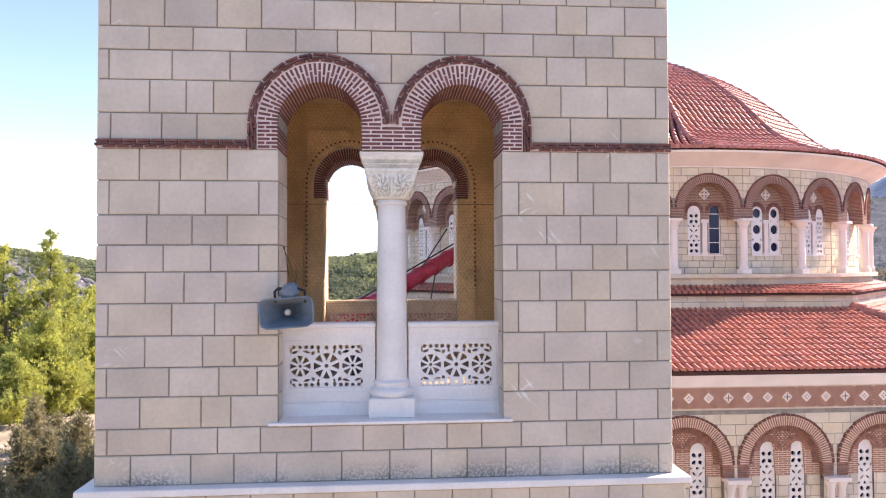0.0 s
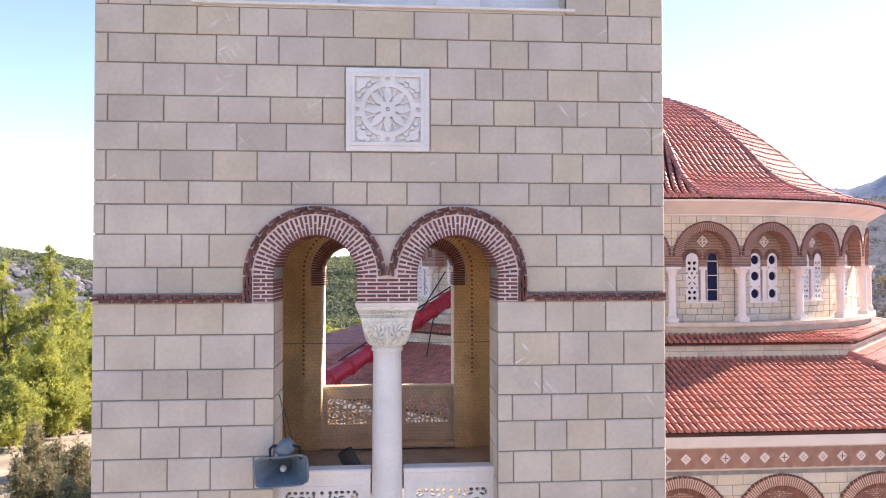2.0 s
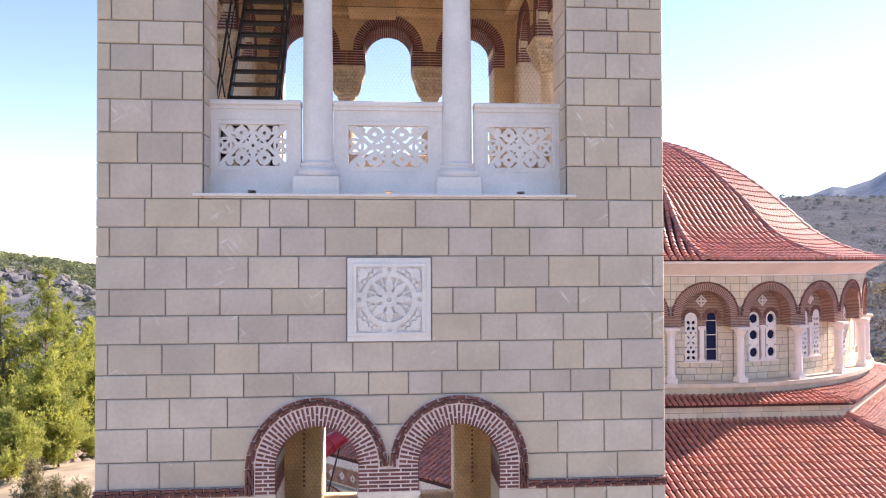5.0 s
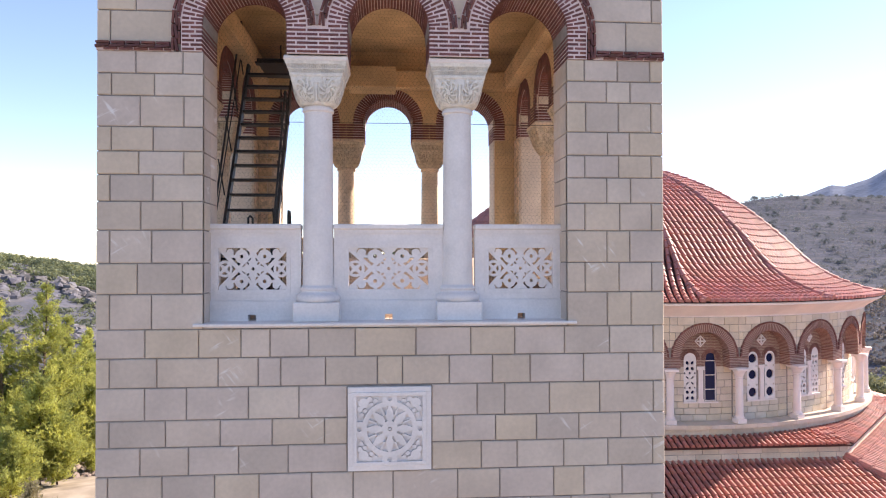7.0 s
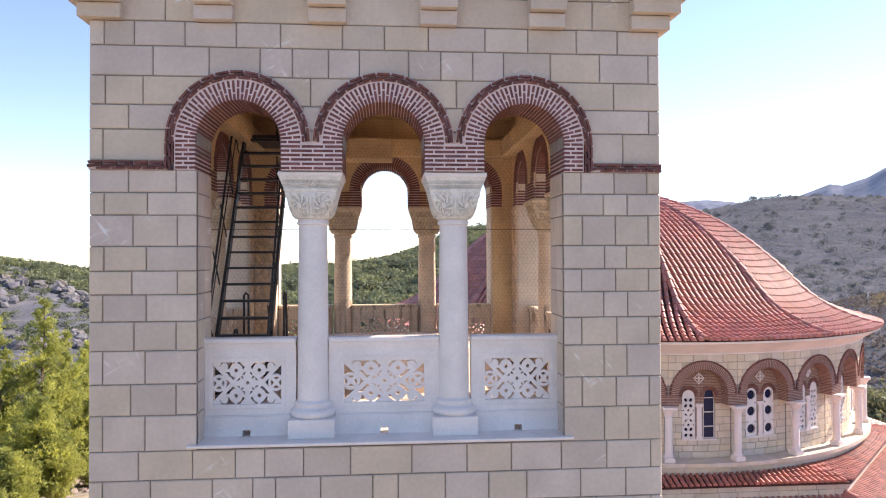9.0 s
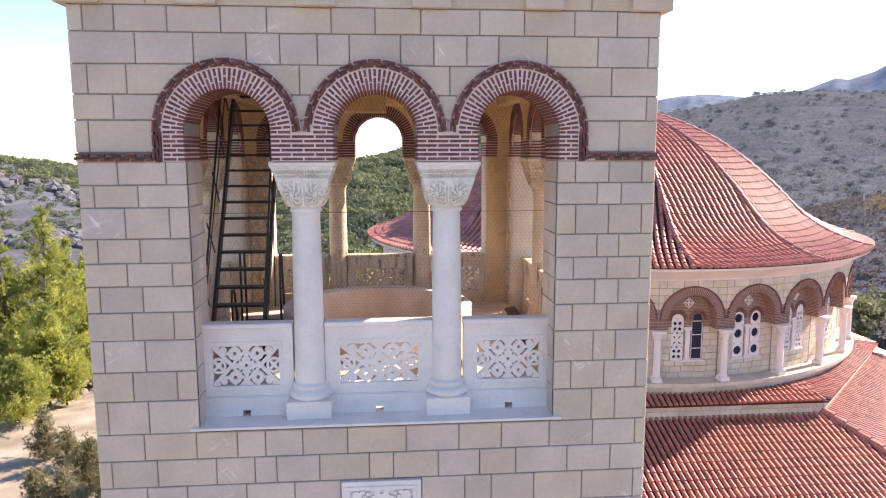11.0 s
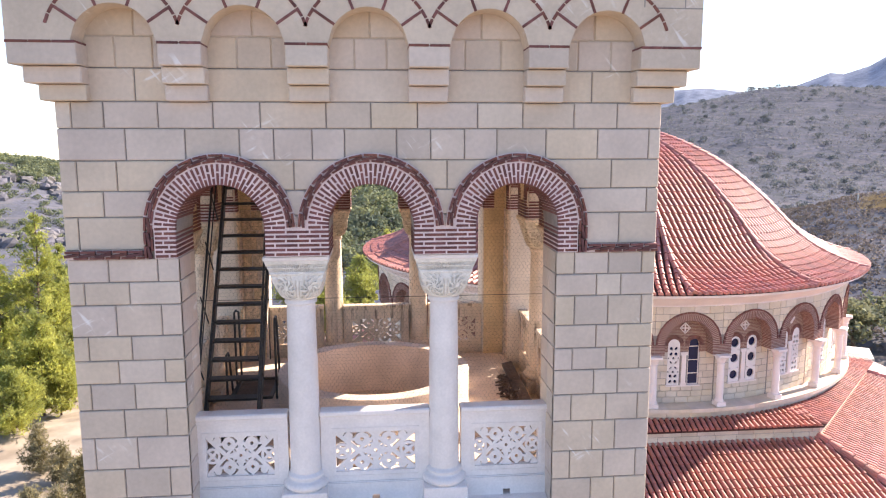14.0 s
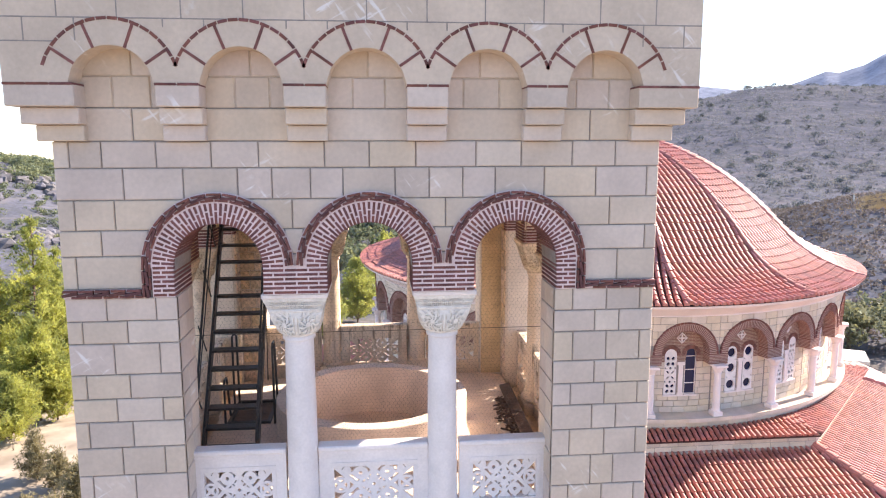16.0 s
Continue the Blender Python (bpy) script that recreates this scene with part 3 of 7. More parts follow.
def streaks(m, z0, z1, color):
    """Rust-brown runs down the stone between two heights."""
    nt, L = m.node_tree, m.node_tree.links
    b = nt.nodes["Principled BSDF"]
    base = b.inputs["Base Color"].links[0].from_socket
    geo = nt.nodes.new("ShaderNodeNewGeometry")
    mp = nt.nodes.new("ShaderNodeMapping")
    mp.inputs["Scale"].default_value = (16, 16, 1.1)
    L.new(geo.outputs["Position"], mp.inputs["Vector"])
    n = nt.nodes.new("ShaderNodeTexNoise")
    n.inputs["Scale"].default_value, n.inputs["Detail"].default_value = 1.0, 4
    L.new(mp.outputs[0], n.inputs["Vector"])
    sep = nt.nodes.new("ShaderNodeSeparateXYZ")
    L.new(geo.outputs["Position"], sep.inputs[0])
    up = nt.nodes.new("ShaderNodeMapRange")
    up.inputs["From Min"].default_value, up.inputs["From Max"].default_value = z0, z0 + 0.5
    L.new(sep.outputs["Z"], up.inputs["Value"])
    cap = nt.nodes.new("ShaderNodeMapRange")
    cap.inputs["From Min"].default_value, cap.inputs["From Max"].default_value = z1, z1 - 0.06
    L.new(sep.outputs["Z"], cap.inputs["Value"])
    r = nt.nodes.new("ShaderNodeMapRange")
    r.inputs["From Min"].default_value, r.inputs["From Max"].default_value, r.inputs["To Max"].default_value = 0.52, 0.66, 0.85
    L.new(n.outputs["Fac"], r.inputs["Value"])
    k = r.outputs[0]
    for other in (up, cap):
        mu = nt.nodes.new("ShaderNodeMath")
        mu.operation = 'MULTIPLY'
        L.new(k, mu.inputs[0])
        L.new(other.outputs[0], mu.inputs[1])
        k = mu.outputs[0]
    mx = nt.nodes.new("ShaderNodeMixRGB")
    L.new(k, mx.inputs["Fac"])
    L.new(base, mx.inputs["Color1"])
    mx.inputs["Color2"].default_value = (*color, 1)
    L.new(mx.outputs["Color"], b.inputs["Base Color"])


streaks(M_BOUNCED, 16.35, 17.12, (0.10, 0.055, 0.03))


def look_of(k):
    return (M_MARBLE, M_CAP, 1) if k == 0 else (M_BOUNCED, M_BOUNCEDCAP, 0)


def column(z0, z1, x, y, m, label, group, marble, carved, fine):
    """Plinth, moulded base, shaft, carved capital and abacus."""
    key = (round(z1 - z0, 2), marble.name)
    H_ = z1 - z0
    if key not in COL:
        COL[key] = (
            Shape().soft_box(-0.222, 0.222, -0.222, 0.222, 0, 0.185, 0.008).mesh("plinth", marble),
            Shape().lathe([(0.198, 0.18), (0.213, 0.192), (0.221, 0.21), (0.222, 0.228), (0.216, 0.248), (0.200, 0.264), (0.182, 0.273), (0.173, 0.285), (0.172, 0.298), (0.180, 0.304), (0.182, 0.316), (0.178, 0.326), (0.164, 0.334), (0.155, 0.35)], 40).mesh("base_moulding", marble, True),
            Shape().lathe([(0.154, 0.345), (0.151, 0.6), (0.146, (H_ - 0.2) * 0.6), (0.138, H_ - 0.52), (0.138, H_ - 0.505), (0.155, H_ - 0.495), (0.158, H_ - 0.478), (0.150, H_ - 0.46), (0.140, H_ - 0.445)], 40).mesh("shaft", marble, True),
            capital_shape(fine=fine).mesh("capital", carved, False),
            abacus_shape().mesh("abacus", marble))
    c = thing("column", label, "column", m @ Matrix.Translation((x, y, z0)), group)
    names = ("plinth", "base_moulding", "shaft", "capital", "abacus")
    for nm, me in zip(names, COL[key]):
        p = part(nm, me, None, c, "capital carved with fans of leaves" if nm == "capital" else "")
        if nm in ("capital", "abacus"):
            p.matrix_basis = Matrix.Translation((0, 0, H_ - 0.445))
    return c


for k in range(4):
    m = side_pose(k)
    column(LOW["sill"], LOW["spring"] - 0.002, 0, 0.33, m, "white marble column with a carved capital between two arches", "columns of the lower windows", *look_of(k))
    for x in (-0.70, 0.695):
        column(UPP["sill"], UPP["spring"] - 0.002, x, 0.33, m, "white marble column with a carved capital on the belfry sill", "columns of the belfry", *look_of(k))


# ---- pierced marble panels ----
def tri(a, b, pts):
    """Signed distance to the sides of a triangle, nought or less inside."""
    best = -1e9
    for i in range(3):
        (x0, y0), (x1, y1), (x2, y2) = pts[i], pts[(i + 1) % 3], pts[(i + 2) % 3]
        l = math.hypot(x1 - x0, y1 - y0)
        nx, ny = (y1 - y0) / l, (x0 - x1) / l
        if (x2 - x0) * nx + (y2 - y0) * ny > 0:
            nx, ny = -nx, -ny
        best = max(best, (a - x0) * nx + (b - y0) * ny)
    return best


def pattern_upper(u, v):
    """Crossing bands, an eight-pointed star in the middle, four pierced discs and two wheels: solid but for small holes."""
    k = 0.00192
    a, b = abs(u) / k, abs(v) / k
    s = 0.7071
    d1, d2, d3 = (a + b - 78) * s, (a - b - 78) * s, (b - a - 78) * s
    p, q = (a + b) * s, (a - b) * s
    r, r2 = math.hypot(a - 62, b - 63), math.hypot(a - 152, b)
    holes = [math.hypot(a, b) - 11]
    holes.append((math.hypot((p - 40) / 13, q / 7) - 1) * 7)
    holes.append(tri(a, b, ((6, 68), (14, 38), (34, 40))))
    holes.append(tri(a, b, ((68, 6), (38, 14), (40, 34))))
    holes.append(r - 12)
    around = max(33 - r, 8 - d1, d2 + 8, d3 + 8, b - 107, a - 184)
    around = max(around, 5 - abs(a - 62) if b > 63 else -9, 5 - abs(b - 63) if a > 62 else -9)
    around = max(around, 17 - math.hypot(a - 124, b - 82), 14 - math.hypot(a - 158, b - 100))
    holes.append(around)
    x, y = abs((a - 152 + b) * s), abs((a - 152 - b) * s)
    holes.append(max(r2 - 31, 10 * (1 - r2 / 42) - min(x, y), 5 - r2))
    holes.append(max(40 - r2, 8 - d2, a - 184))
    return (min(holes) + 2.2) * k


def wheel_holes(x, y, apex, rim, wide, points=8):
    """Wedges between the points of a star within a wheel, nought or less inside."""
    r, step = math.hypot(x, y), math.pi / points
    t = (math.atan2(y, x) + step) % (2 * step) - step
    along, across = r * math.cos(t), abs(r * math.sin(t))
    return max(apex - along, r - rim, across - wide * (along - apex) / (rim - apex))


LEAF_HOLES = ((44, 97, 11, 17, 0.0), (71, 70, 10, 14, 0.6), (77, 101, 12, 13, 0.5), (108, 101, 13, 13, -0.5), (141, 101, 12, 11, 0.3), (104, 76, 22, 8, 0.25), (168, 74, 20, 8, -0.35), (174, 101, 13, 11, -0.6), (189, 84, 7, 15, 0.0), (42, 76, 8, 8, 0.0))


def pattern_lower(u, v):
    """Three wheels with eight-pointed stars, studs between them and leaf scrolls in the corners."""
    k = 0.00183
    a, b = abs(u) / k, abs(v) / k
    holes = [wheel_holes(a, b, 25, 69, 21), wheel_holes(a - 140, b, 16, 56, 17), math.hypot(a, b) - 11, math.hypot(a - 140, b) - 9, math.hypot(a, b - 98) - 11]
    for x, y, rx, ry, turn in LEAF_HOLES:
        p, q = a - x, b - y
        c, d = math.cos(turn), math.sin(turn)
        holes.append(((abs((p * c + q * d) / rx) ** 1.25 + abs((q * c - p * d) / ry) ** 1.25) ** 0.8 - 1) * min(rx, ry))
    return min(holes) * k


def pattern_plaque(u, v):
    """A rosette of eight petals in a ring, studs on the axes, leaves in the four corners: solid but for small sunk fields."""
    k = 0.00177
    x, y = u / k, v / k
    a, b = max(abs(x), abs(y)), min(abs(x), abs(y))
    d, th = math.hypot(x, y), math.degrees(math.atan2(y, x)) % 45
    off = min(th, 45 - th)                    # degrees from the nearest petal's axis
    f = min(max((d - 82) / 38, 0.0), 1.0)
    arc = d * math.pi / 180
    holes = [max(80 - d, d - 122, (14 - 10.5 * f - off) * arc, (off - 22.5 + 3.4 - 1.6 * f) * arc)]
    holes.append(max(44 - d, d - 76, (22.5 - off) * arc - 6.5))
    holes.append(max(d - 11, 7 - d))
    ang = math.degrees(math.atan2(b, a))
    holes.append(max(149 - d, d - 161, (15 - ang) * 2.6, (ang - 29) * 2.6))
    holes.append(math.hypot(a - 163, b) - 13)
    leaf = min(math.hypot(a - 140, b - 140) - 27, math.hypot(a - 159, b - 108) - 14, math.hypot(a - 150, b - 76) - 12, math.hypot(a - 132, b - 98) - 11)
    holes.append(max(150 - d, a - 176, 40 - b, -leaf))
    return min(holes) * k


def pierced(w, h, nx, ny, sdf, thick, mat=None):
    """A slab with real holes where the pattern is below nought."""
    g = np.array([[sdf(-w / 2 + w * i / nx, -h / 2 + h * j / ny) for i in range(nx + 1)] for j in range(ny + 1)])
    s = Shape()
    P = lambda i, j: (-w / 2 + w * i / nx, -h / 2 + h * j / ny)
    for j in range(ny):
        i = 0
        while i < nx:
            cell = (g[j, i], g[j, i + 1], g[j + 1, i + 1], g[j + 1, i])
            if min(cell) > 0:
                i0 = i
                while i < nx and min(g[j, i], g[j, i + 1], g[j + 1, i + 1], g[j + 1, i]) > 0:
                    i += 1
                a, b = P(i0, j), P(i, j + 1)
                s.add([(a[0], 0, a[1]), (b[0], 0, a[1]), (b[0], 0, b[1]), (a[0], 0, b[1])], [(0, 1, 2, 3)])
                s.add([(a[0], thick, a[1]), (b[0], thick, a[1]), (b[0], thick, b[1]), (a[0], thick, b[1])], [(3, 2, 1, 0)])
                continue
            if max(cell) > 0:
                cor = [P(i, j), P(i + 1, j), P(i + 1, j + 1), P(i, j + 1)]
                poly = []
                for c in range(4):
                    c2 = (c + 1) % 4
                    if cell[c] > 0:
                        poly.append((cor[c], False))
                    if (cell[c] > 0) != (cell[c2] > 0):
                        f = cell[c] / (cell[c] - cell[c2])
                        poly.append(((cor[c][0] + (cor[c2][0] - cor[c][0]) * f, cor[c][1] + (cor[c2][1] - cor[c][1]) * f), True))
                n = len(poly)
                s.add([(p[0], 0, p[1]) for p, _ in poly], [tuple(range(n))])
                s.add([(p[0], thick, p[1]) for p, _ in poly], [tuple(range(n - 1, -1, -1))])
                for q in range(n):
                    (p0, e0), (p1, e1) = poly[q], poly[(q + 1) % n]
                    if e0 and e1:
                        s.add([(p0[0], 0, p0[1]), (p1[0], 0, p1[1]), (p1[0], thick, p1[1]), (p0[0], thick, p0[1])], [(3, 2, 1, 0)])
            i += 1
    me = bpy.data.meshes.new("tracery")
    me.from_pydata(s.v, [], s.f)
    me.materials.append(mat or M_MARBLE)
    me.update()
    return me


TR_MID = [pierced(0.81, 0.425, 168 // q, 88 // q, lambda u, v: pattern_upper(u * 0.877, v * 0.976), th, mt) for mt, th, q in ((M_MARBLE, 0.035, 1), (M_BOUNCED, 0.018, 2))]
TR_UP = [pierced(0.67, 0.425, 140 // q, 88 // q, lambda u, v: pattern_upper(u * 1.06, v * 0.976), th, mt) for mt, th, q in ((M_MARBLE, 0.035, 1), (M_BOUNCED, 0.018, 2))]
TR_LOW = [pierced(0.725, 0.425, 168 // q, 98 // q, pattern_lower, th, mt) for mt, th, q in ((M_MARBLE, 0.035, 1), (M_BOUNCED, 0.018, 2))]


def panel_parts(width, height, tracery, tw, th, tz, drain, fh):
    """Frame of a parapet panel round its tracery, with a rail and a foot, as separate meshes."""
    s = Shape()
    h2, t2 = width / 2, tw / 2 - 0.005
    z0, z1 = tz - th / 2 + 0.005, tz + th / 2 - 0.005
    s.box(-h2, -t2, 0.03, 0.12, fh + 0.01, height - 0.09)
    s.box(t2, h2, 0.03, 0.12, fh + 0.01, height - 0.09)
    s.box(-t2, t2, 0.03, 0.12, fh + 0.01, z0)
    s.box(-t2, t2, 0.03, 0.12, z1, height - 0.09)
    e = 0.04
    for x0, x1, a, b in ((-t2 - e, -t2 - e + 0.008, z0 - e, z1 + e), (t2 + e - 0.008, t2 + e, z0 - e, z1 + e), (-t2 - e, t2 + e, z1 + e, z1 + e + 0.008), (-t2 - e, t2 + e, z0 - e - 0.008, z0 - e)):
        s.box(x0, x1, 0.024, 0.04, a, b)
    foot = Shape()
    if drain:
        foot.box(-h2, -0.038, 0.0, 0.13, 0.0, 0.058)
        foot.box(0.038, h2, 0.0, 0.13, 0.0, 0.058)
        foot.box(-h2, h2, 0.0, 0.13, 0.058, fh)
    else:
        foot.box(-h2, h2, 0.0, 0.13, 0.0, fh)
    foot.box(-h2, h2, 0.015, 0.13, fh, fh + 0.01)
    rail = Shape()
    rail.soft_box(-h2 - 0.006, h2 + 0.006, -0.01, 0.15, height - 0.055, height, 0.012)
    rail.box(-h2, h2, 0.012, 0.135, height - 0.09, height - 0.055)
    return s, foot, rail


PANEL = {}


def parapet(m, x, width, z0, height, tracery, tw, th, tz, label, group, drain, marble, fh):
    key = (width, tracery.name, marble.name)
    if key not in PANEL:
        a, b, c = panel_parts(width, height, tracery, tw, th, tz, drain, fh)
        PANEL[key] = (a.mesh("frame", marble), b.mesh("foot", marble), c.mesh("rail", marble))
    p = thing("parapet_panel", label, "parapet", m @ Matrix.Translation((x, 0.28, z0)), group)
    for nm, me in zip(("frame", "foot", "rail"), PANEL[key]):
        part(nm, me, None, p)
    t = part("tracery", tracery, None, p, "pierced tracery of stars and rings")
    t.matrix_basis = Matrix.Translation((0, 0.055, tz))
    return p


for k in range(4):
    m = side_pose(k)
    for sgn in (-1, 1):
        x0, x1 = 0.165, LOW["half"] + 0.06
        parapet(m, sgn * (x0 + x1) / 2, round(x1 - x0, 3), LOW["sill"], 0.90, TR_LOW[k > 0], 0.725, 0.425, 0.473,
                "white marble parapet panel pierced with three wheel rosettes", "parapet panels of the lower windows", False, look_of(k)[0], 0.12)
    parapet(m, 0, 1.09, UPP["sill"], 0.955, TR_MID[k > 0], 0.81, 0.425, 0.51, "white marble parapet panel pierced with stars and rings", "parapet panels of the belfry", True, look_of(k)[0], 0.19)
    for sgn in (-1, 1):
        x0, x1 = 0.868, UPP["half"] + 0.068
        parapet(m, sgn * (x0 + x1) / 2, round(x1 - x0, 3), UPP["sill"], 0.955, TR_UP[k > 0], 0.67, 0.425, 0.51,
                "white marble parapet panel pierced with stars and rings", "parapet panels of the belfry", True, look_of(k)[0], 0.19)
    for op, nm in ((LOW, "lower"), (UPP, "upper")):
        s = Shape().soft_box(-op["half"] - 0.085, op["half"] + 0.085, -0.032, 0.02, op["sill"] - 0.028, op["sill"], 0.006)
        s.box(-op["half"] + 0.001, op["half"] - 0.001, 0.02, TF, op["sill"] - 0.045, op["sill"])
        s.box(-op["half"] - REB + 0.001, op["half"] + REB - 0.001, TF, T + 0.14, op["sill"] - 0.045, op["sill"])
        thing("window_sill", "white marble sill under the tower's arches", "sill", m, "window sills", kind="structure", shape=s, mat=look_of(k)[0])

# the carved square plaque
plaque = thing("plaque", "square white marble plaque carved with a rosette, set in the wall", "plaque", Matrix.Translation((0.008, 0, 15.04)))
s = Shape()
for o, e, y0 in ((0.397, 0.345, -0.024), (0.348, 0.311, -0.036)):
    for x0, x1, z0, z1 in ((-o, o, e, o), (-o, o, -o, -e), (-o, -e, -e, e), (e, o, -e, e)):
        s.soft_box(x0, x1, y0, 0.03, z0, z1, 0.004)
part("frame", s, M_MARBLE, plaque)
part("back_plate", Shape().box(-0.332, 0.332, -0.006, 0.028, -0.332, 0.332), M_MARBLE, plaque)
part("carving", pierced(0.63, 0.63, 200, 200, pattern_plaque, 0.03), M_MARBLE, plaque, "carved rosette and corner leaves").matrix_basis = Matrix.Translation((0, -0.031, 0))


# ---- the corbelled arcade on top ----
P = 0.245                             # how far the top stands out
NICHE, NZ = 0.345, 20.44
top_wall = thing("wall_top", "jutting top storey of the tower over small blind arches", "wall", kind="structure")
for k in range(4):
    m = side_pose(k)
    s = Shape()
    half = W + P if k % 2 == 0 else W - 0.001
    arc = dict(spring=20.2, cz=NZ, xs=(-2.1, -1.05, 0.0, 1.05, 2.1))
    for poly in outlines(-half, half, 20.475, 21.0, [arc], NICHE, 0.04):
        s.prism(poly, -P, 0.0, m)
    s.box(-half, half, -P, 0.0, 21.0, 22.4, m)
    s.box(-W + 0.02 + (T if k % 2 else 0), W - 0.02 - (T if k % 2 else 0), 0.012, T, 20.302, 22.4, m)
    part("upper_wall", s, M_STONE, top_wall, "pale stone")
    STEPS = ((20.005, 20.14, 0.085), (20.145, 20.285, 0.165), (20.29, 20.47, P))
    for z0, z1, d in STEPS:
        for ci in range(-2, 2):
            c = 0.525 + 1.05 * ci
            part("corbel", Shape().soft_box(c - 0.178, c + 0.178, -d, 0.02, z0, z1, 0.008, m), M_STONE, top_wall)
        if k % 2 == 0:
            part("corbel", Shape().soft_box(-W - d, -W + 0.305, -d, 0.305, z0, z1, 0.008, m), M_STONE, top_wall)
            part("corbel", Shape().soft_box(W - 0.305, W + d, -d, 0.305, z0, z1, 0.008, m), M_STONE, top_wall)
    if k == 0:
        lines = Shape()
        for cx in arc["xs"]:
            for t in (0.60, 1.20, 1.94, 2.54):
                mm = m @ Matrix.Translation((cx, 0, NZ)) @ Matrix.Rotation(-t, 4, 'Y')
                for r0, r1 in ((NICHE - 0.001, NICHE + 0.20),):
                    lines.box(r0, r1, -P - 0.004, -P + 0.01, -0.012, 0.012, mm)
            n = 20
            for i in range(n):
                t0, t1 = math.pi * (i + 0.06) / n, math.pi * (i + 0.94) / n
                r = NICHE + 0.215
                if abs(r * math.cos((t0 + t1) / 2)) > 0.52:
                    continue
                pts = [(cx + rr * math.cos(t), NZ + rr * math.sin(t)) for rr, t in ((r - 0.013, t0), (r + 0.013, t0), (r + 0.013, t1), (r - 0.013, t1))]
                lines.prism(pts, -P - 0.005, -P + 0.01, m)
        for c in [0.525 + 1.05 * i for i in range(-2, 2)]:
            lines.box(c - 0.18, c - 0.006, -P - 0.004, 0, 20.462, 20.484, m)
            lines.box(c + 0.006, c + 0.18, -P - 0.004, 0, 20.462, 20.484, m)
        for sgn in (-1, 1):
            for i in range(3):
                a = sgn * (W - 0.30 + i * 0.185)
                b = a + sgn * 0.178
                lines.box(min(a, b), max(a, b), -P - 0.004, 0, 20.462, 20.484, m)
        part("brick_lines", lines, M_BRICK2, top_wall, "thin red brick lines between the voussoirs", kind="stuff")
        joints = Shape()
        for z in (21.0, 21.28, 21.56, 21.84):
            joints.box(-W - P, W + P, -P - 0.0015, -P + 0.01, z - 0.0055, z + 0.0055)
        for x0, x1 in ((-W - P, -2.52), (2.52, W + P)):
            joints.box(x0, x1, -P - 0.0015, -P + 0.01, 20.805, 20.816)
        for z0, z1, xs in ((20.816, 20.994, (-2.76, -2.36, 2.42, 2.79)), (20.93, 20.994, (-1.66, -1.33, -0.66, -0.32, 0.35, 0.69, 1.36, 1.70)),
                           (21.006, 21.274, (-2.49, -2.02, -1.51, -1.01, -0.51, 0.01, 0.52, 1.02, 1.53, 2.03, 2.53)), (21.286, 21.554, (-2.7, -2.2, -1.75, -1.2, -0.75, -0.2, 0.3, 0.8, 1.3, 1.85, 2.3, 2.75))):
            for x in xs:
                joints.box(x - 0.0055, x + 0.0055, -P - 0.0015, -P + 0.01, z0, z1)
        part("joints", joints, M_MORTAR, top_wall, "mortar joints")
thing("tower_roof", "flat slab closing the top of the tower", "roof", kind="structure", shape=Shape().box(-W - 0.3, W + 0.3, -0.3, CY + 0.3, 22.4, 22.55), mat=M_STONE)

# ---- inside of the tower ----
HI = W - T


def pit_floor(z0=15.95, z1=16.19, n=64):
    """The belfry floor, with a round pit inside the kerb."""
    s = Shape()
    h = HI + 0.02
    vs, fs = [], []
    for i in range(n):
        a = 2 * math.pi * (i + 0.5) / n
        c, d = math.cos(a), math.sin(a)
        k = min((h - 0.02 * (c > 0)) / max(abs(c), 1e-6), (W - T + 0.02 + (0.05 if d < 0 else -0.05)) / max(abs(d), 1e-6))
        for z in (z0, z1):
            vs += [(-0.02 + 1.09 * c, KERB_Y + 1.09 * d, z), (-0.02 + k * c, KERB_Y + k * d, z)]
    for i in range(n):
        a, b = 4 * i, 4 * ((i + 1) % n)
        fs += [(a, a + 1, b + 1, b), (a + 2, b + 2, b + 3, a + 3), (a, b, b + 2, a + 2), (a + 1, a + 3, b + 3, b + 1)]
    return s.add(vs, fs)


thing("floor", "cement floor of the belfry", "floor", kind="structure", shape=pit_floor(), mat=M_CEMENT)
thing("floor_lower", "dull grey cement floor of the lower chamber", "floor", kind="structure", shape=Shape().box(-HI - 0.02, HI + 0.02, T - 0.02, CY - T + 0.02, 10.3, 10.58), mat=M_GREYFLOOR)
thing("ceiling", "plastered ceiling of the belfry", "ceiling", kind="structure", shape=Shape().box(-HI - 0.02, HI + 0.02, T - 0.02, CY - T + 0.02, 20.05, 20.3), mat=M_PLASTER)
thing("ceiling_lower", "plastered ceiling of the lower chamber", "ceiling", kind="structure", shape=Shape().box(-HI - 0.02, HI + 0.02, T - 0.02, CY - T + 0.02, 14.75, 15.94), mat=M_PLASTER)


def lining(op, z0, z1):
    """Plaster on the inner face round an opening: two piers and the field over the arches."""
    y0, y1 = T + 0.001, T + 0.012
    h = op["half"] + 0.30
    top = op["cz"] + 0.86
    return [Shape().box(*b) for b in ((-h, h, y0, y1, top, z1), (-HI + 0.052, -h, y0, y1, z0, z1), (h, HI - 0.052, y0, y1, z0, z1))]


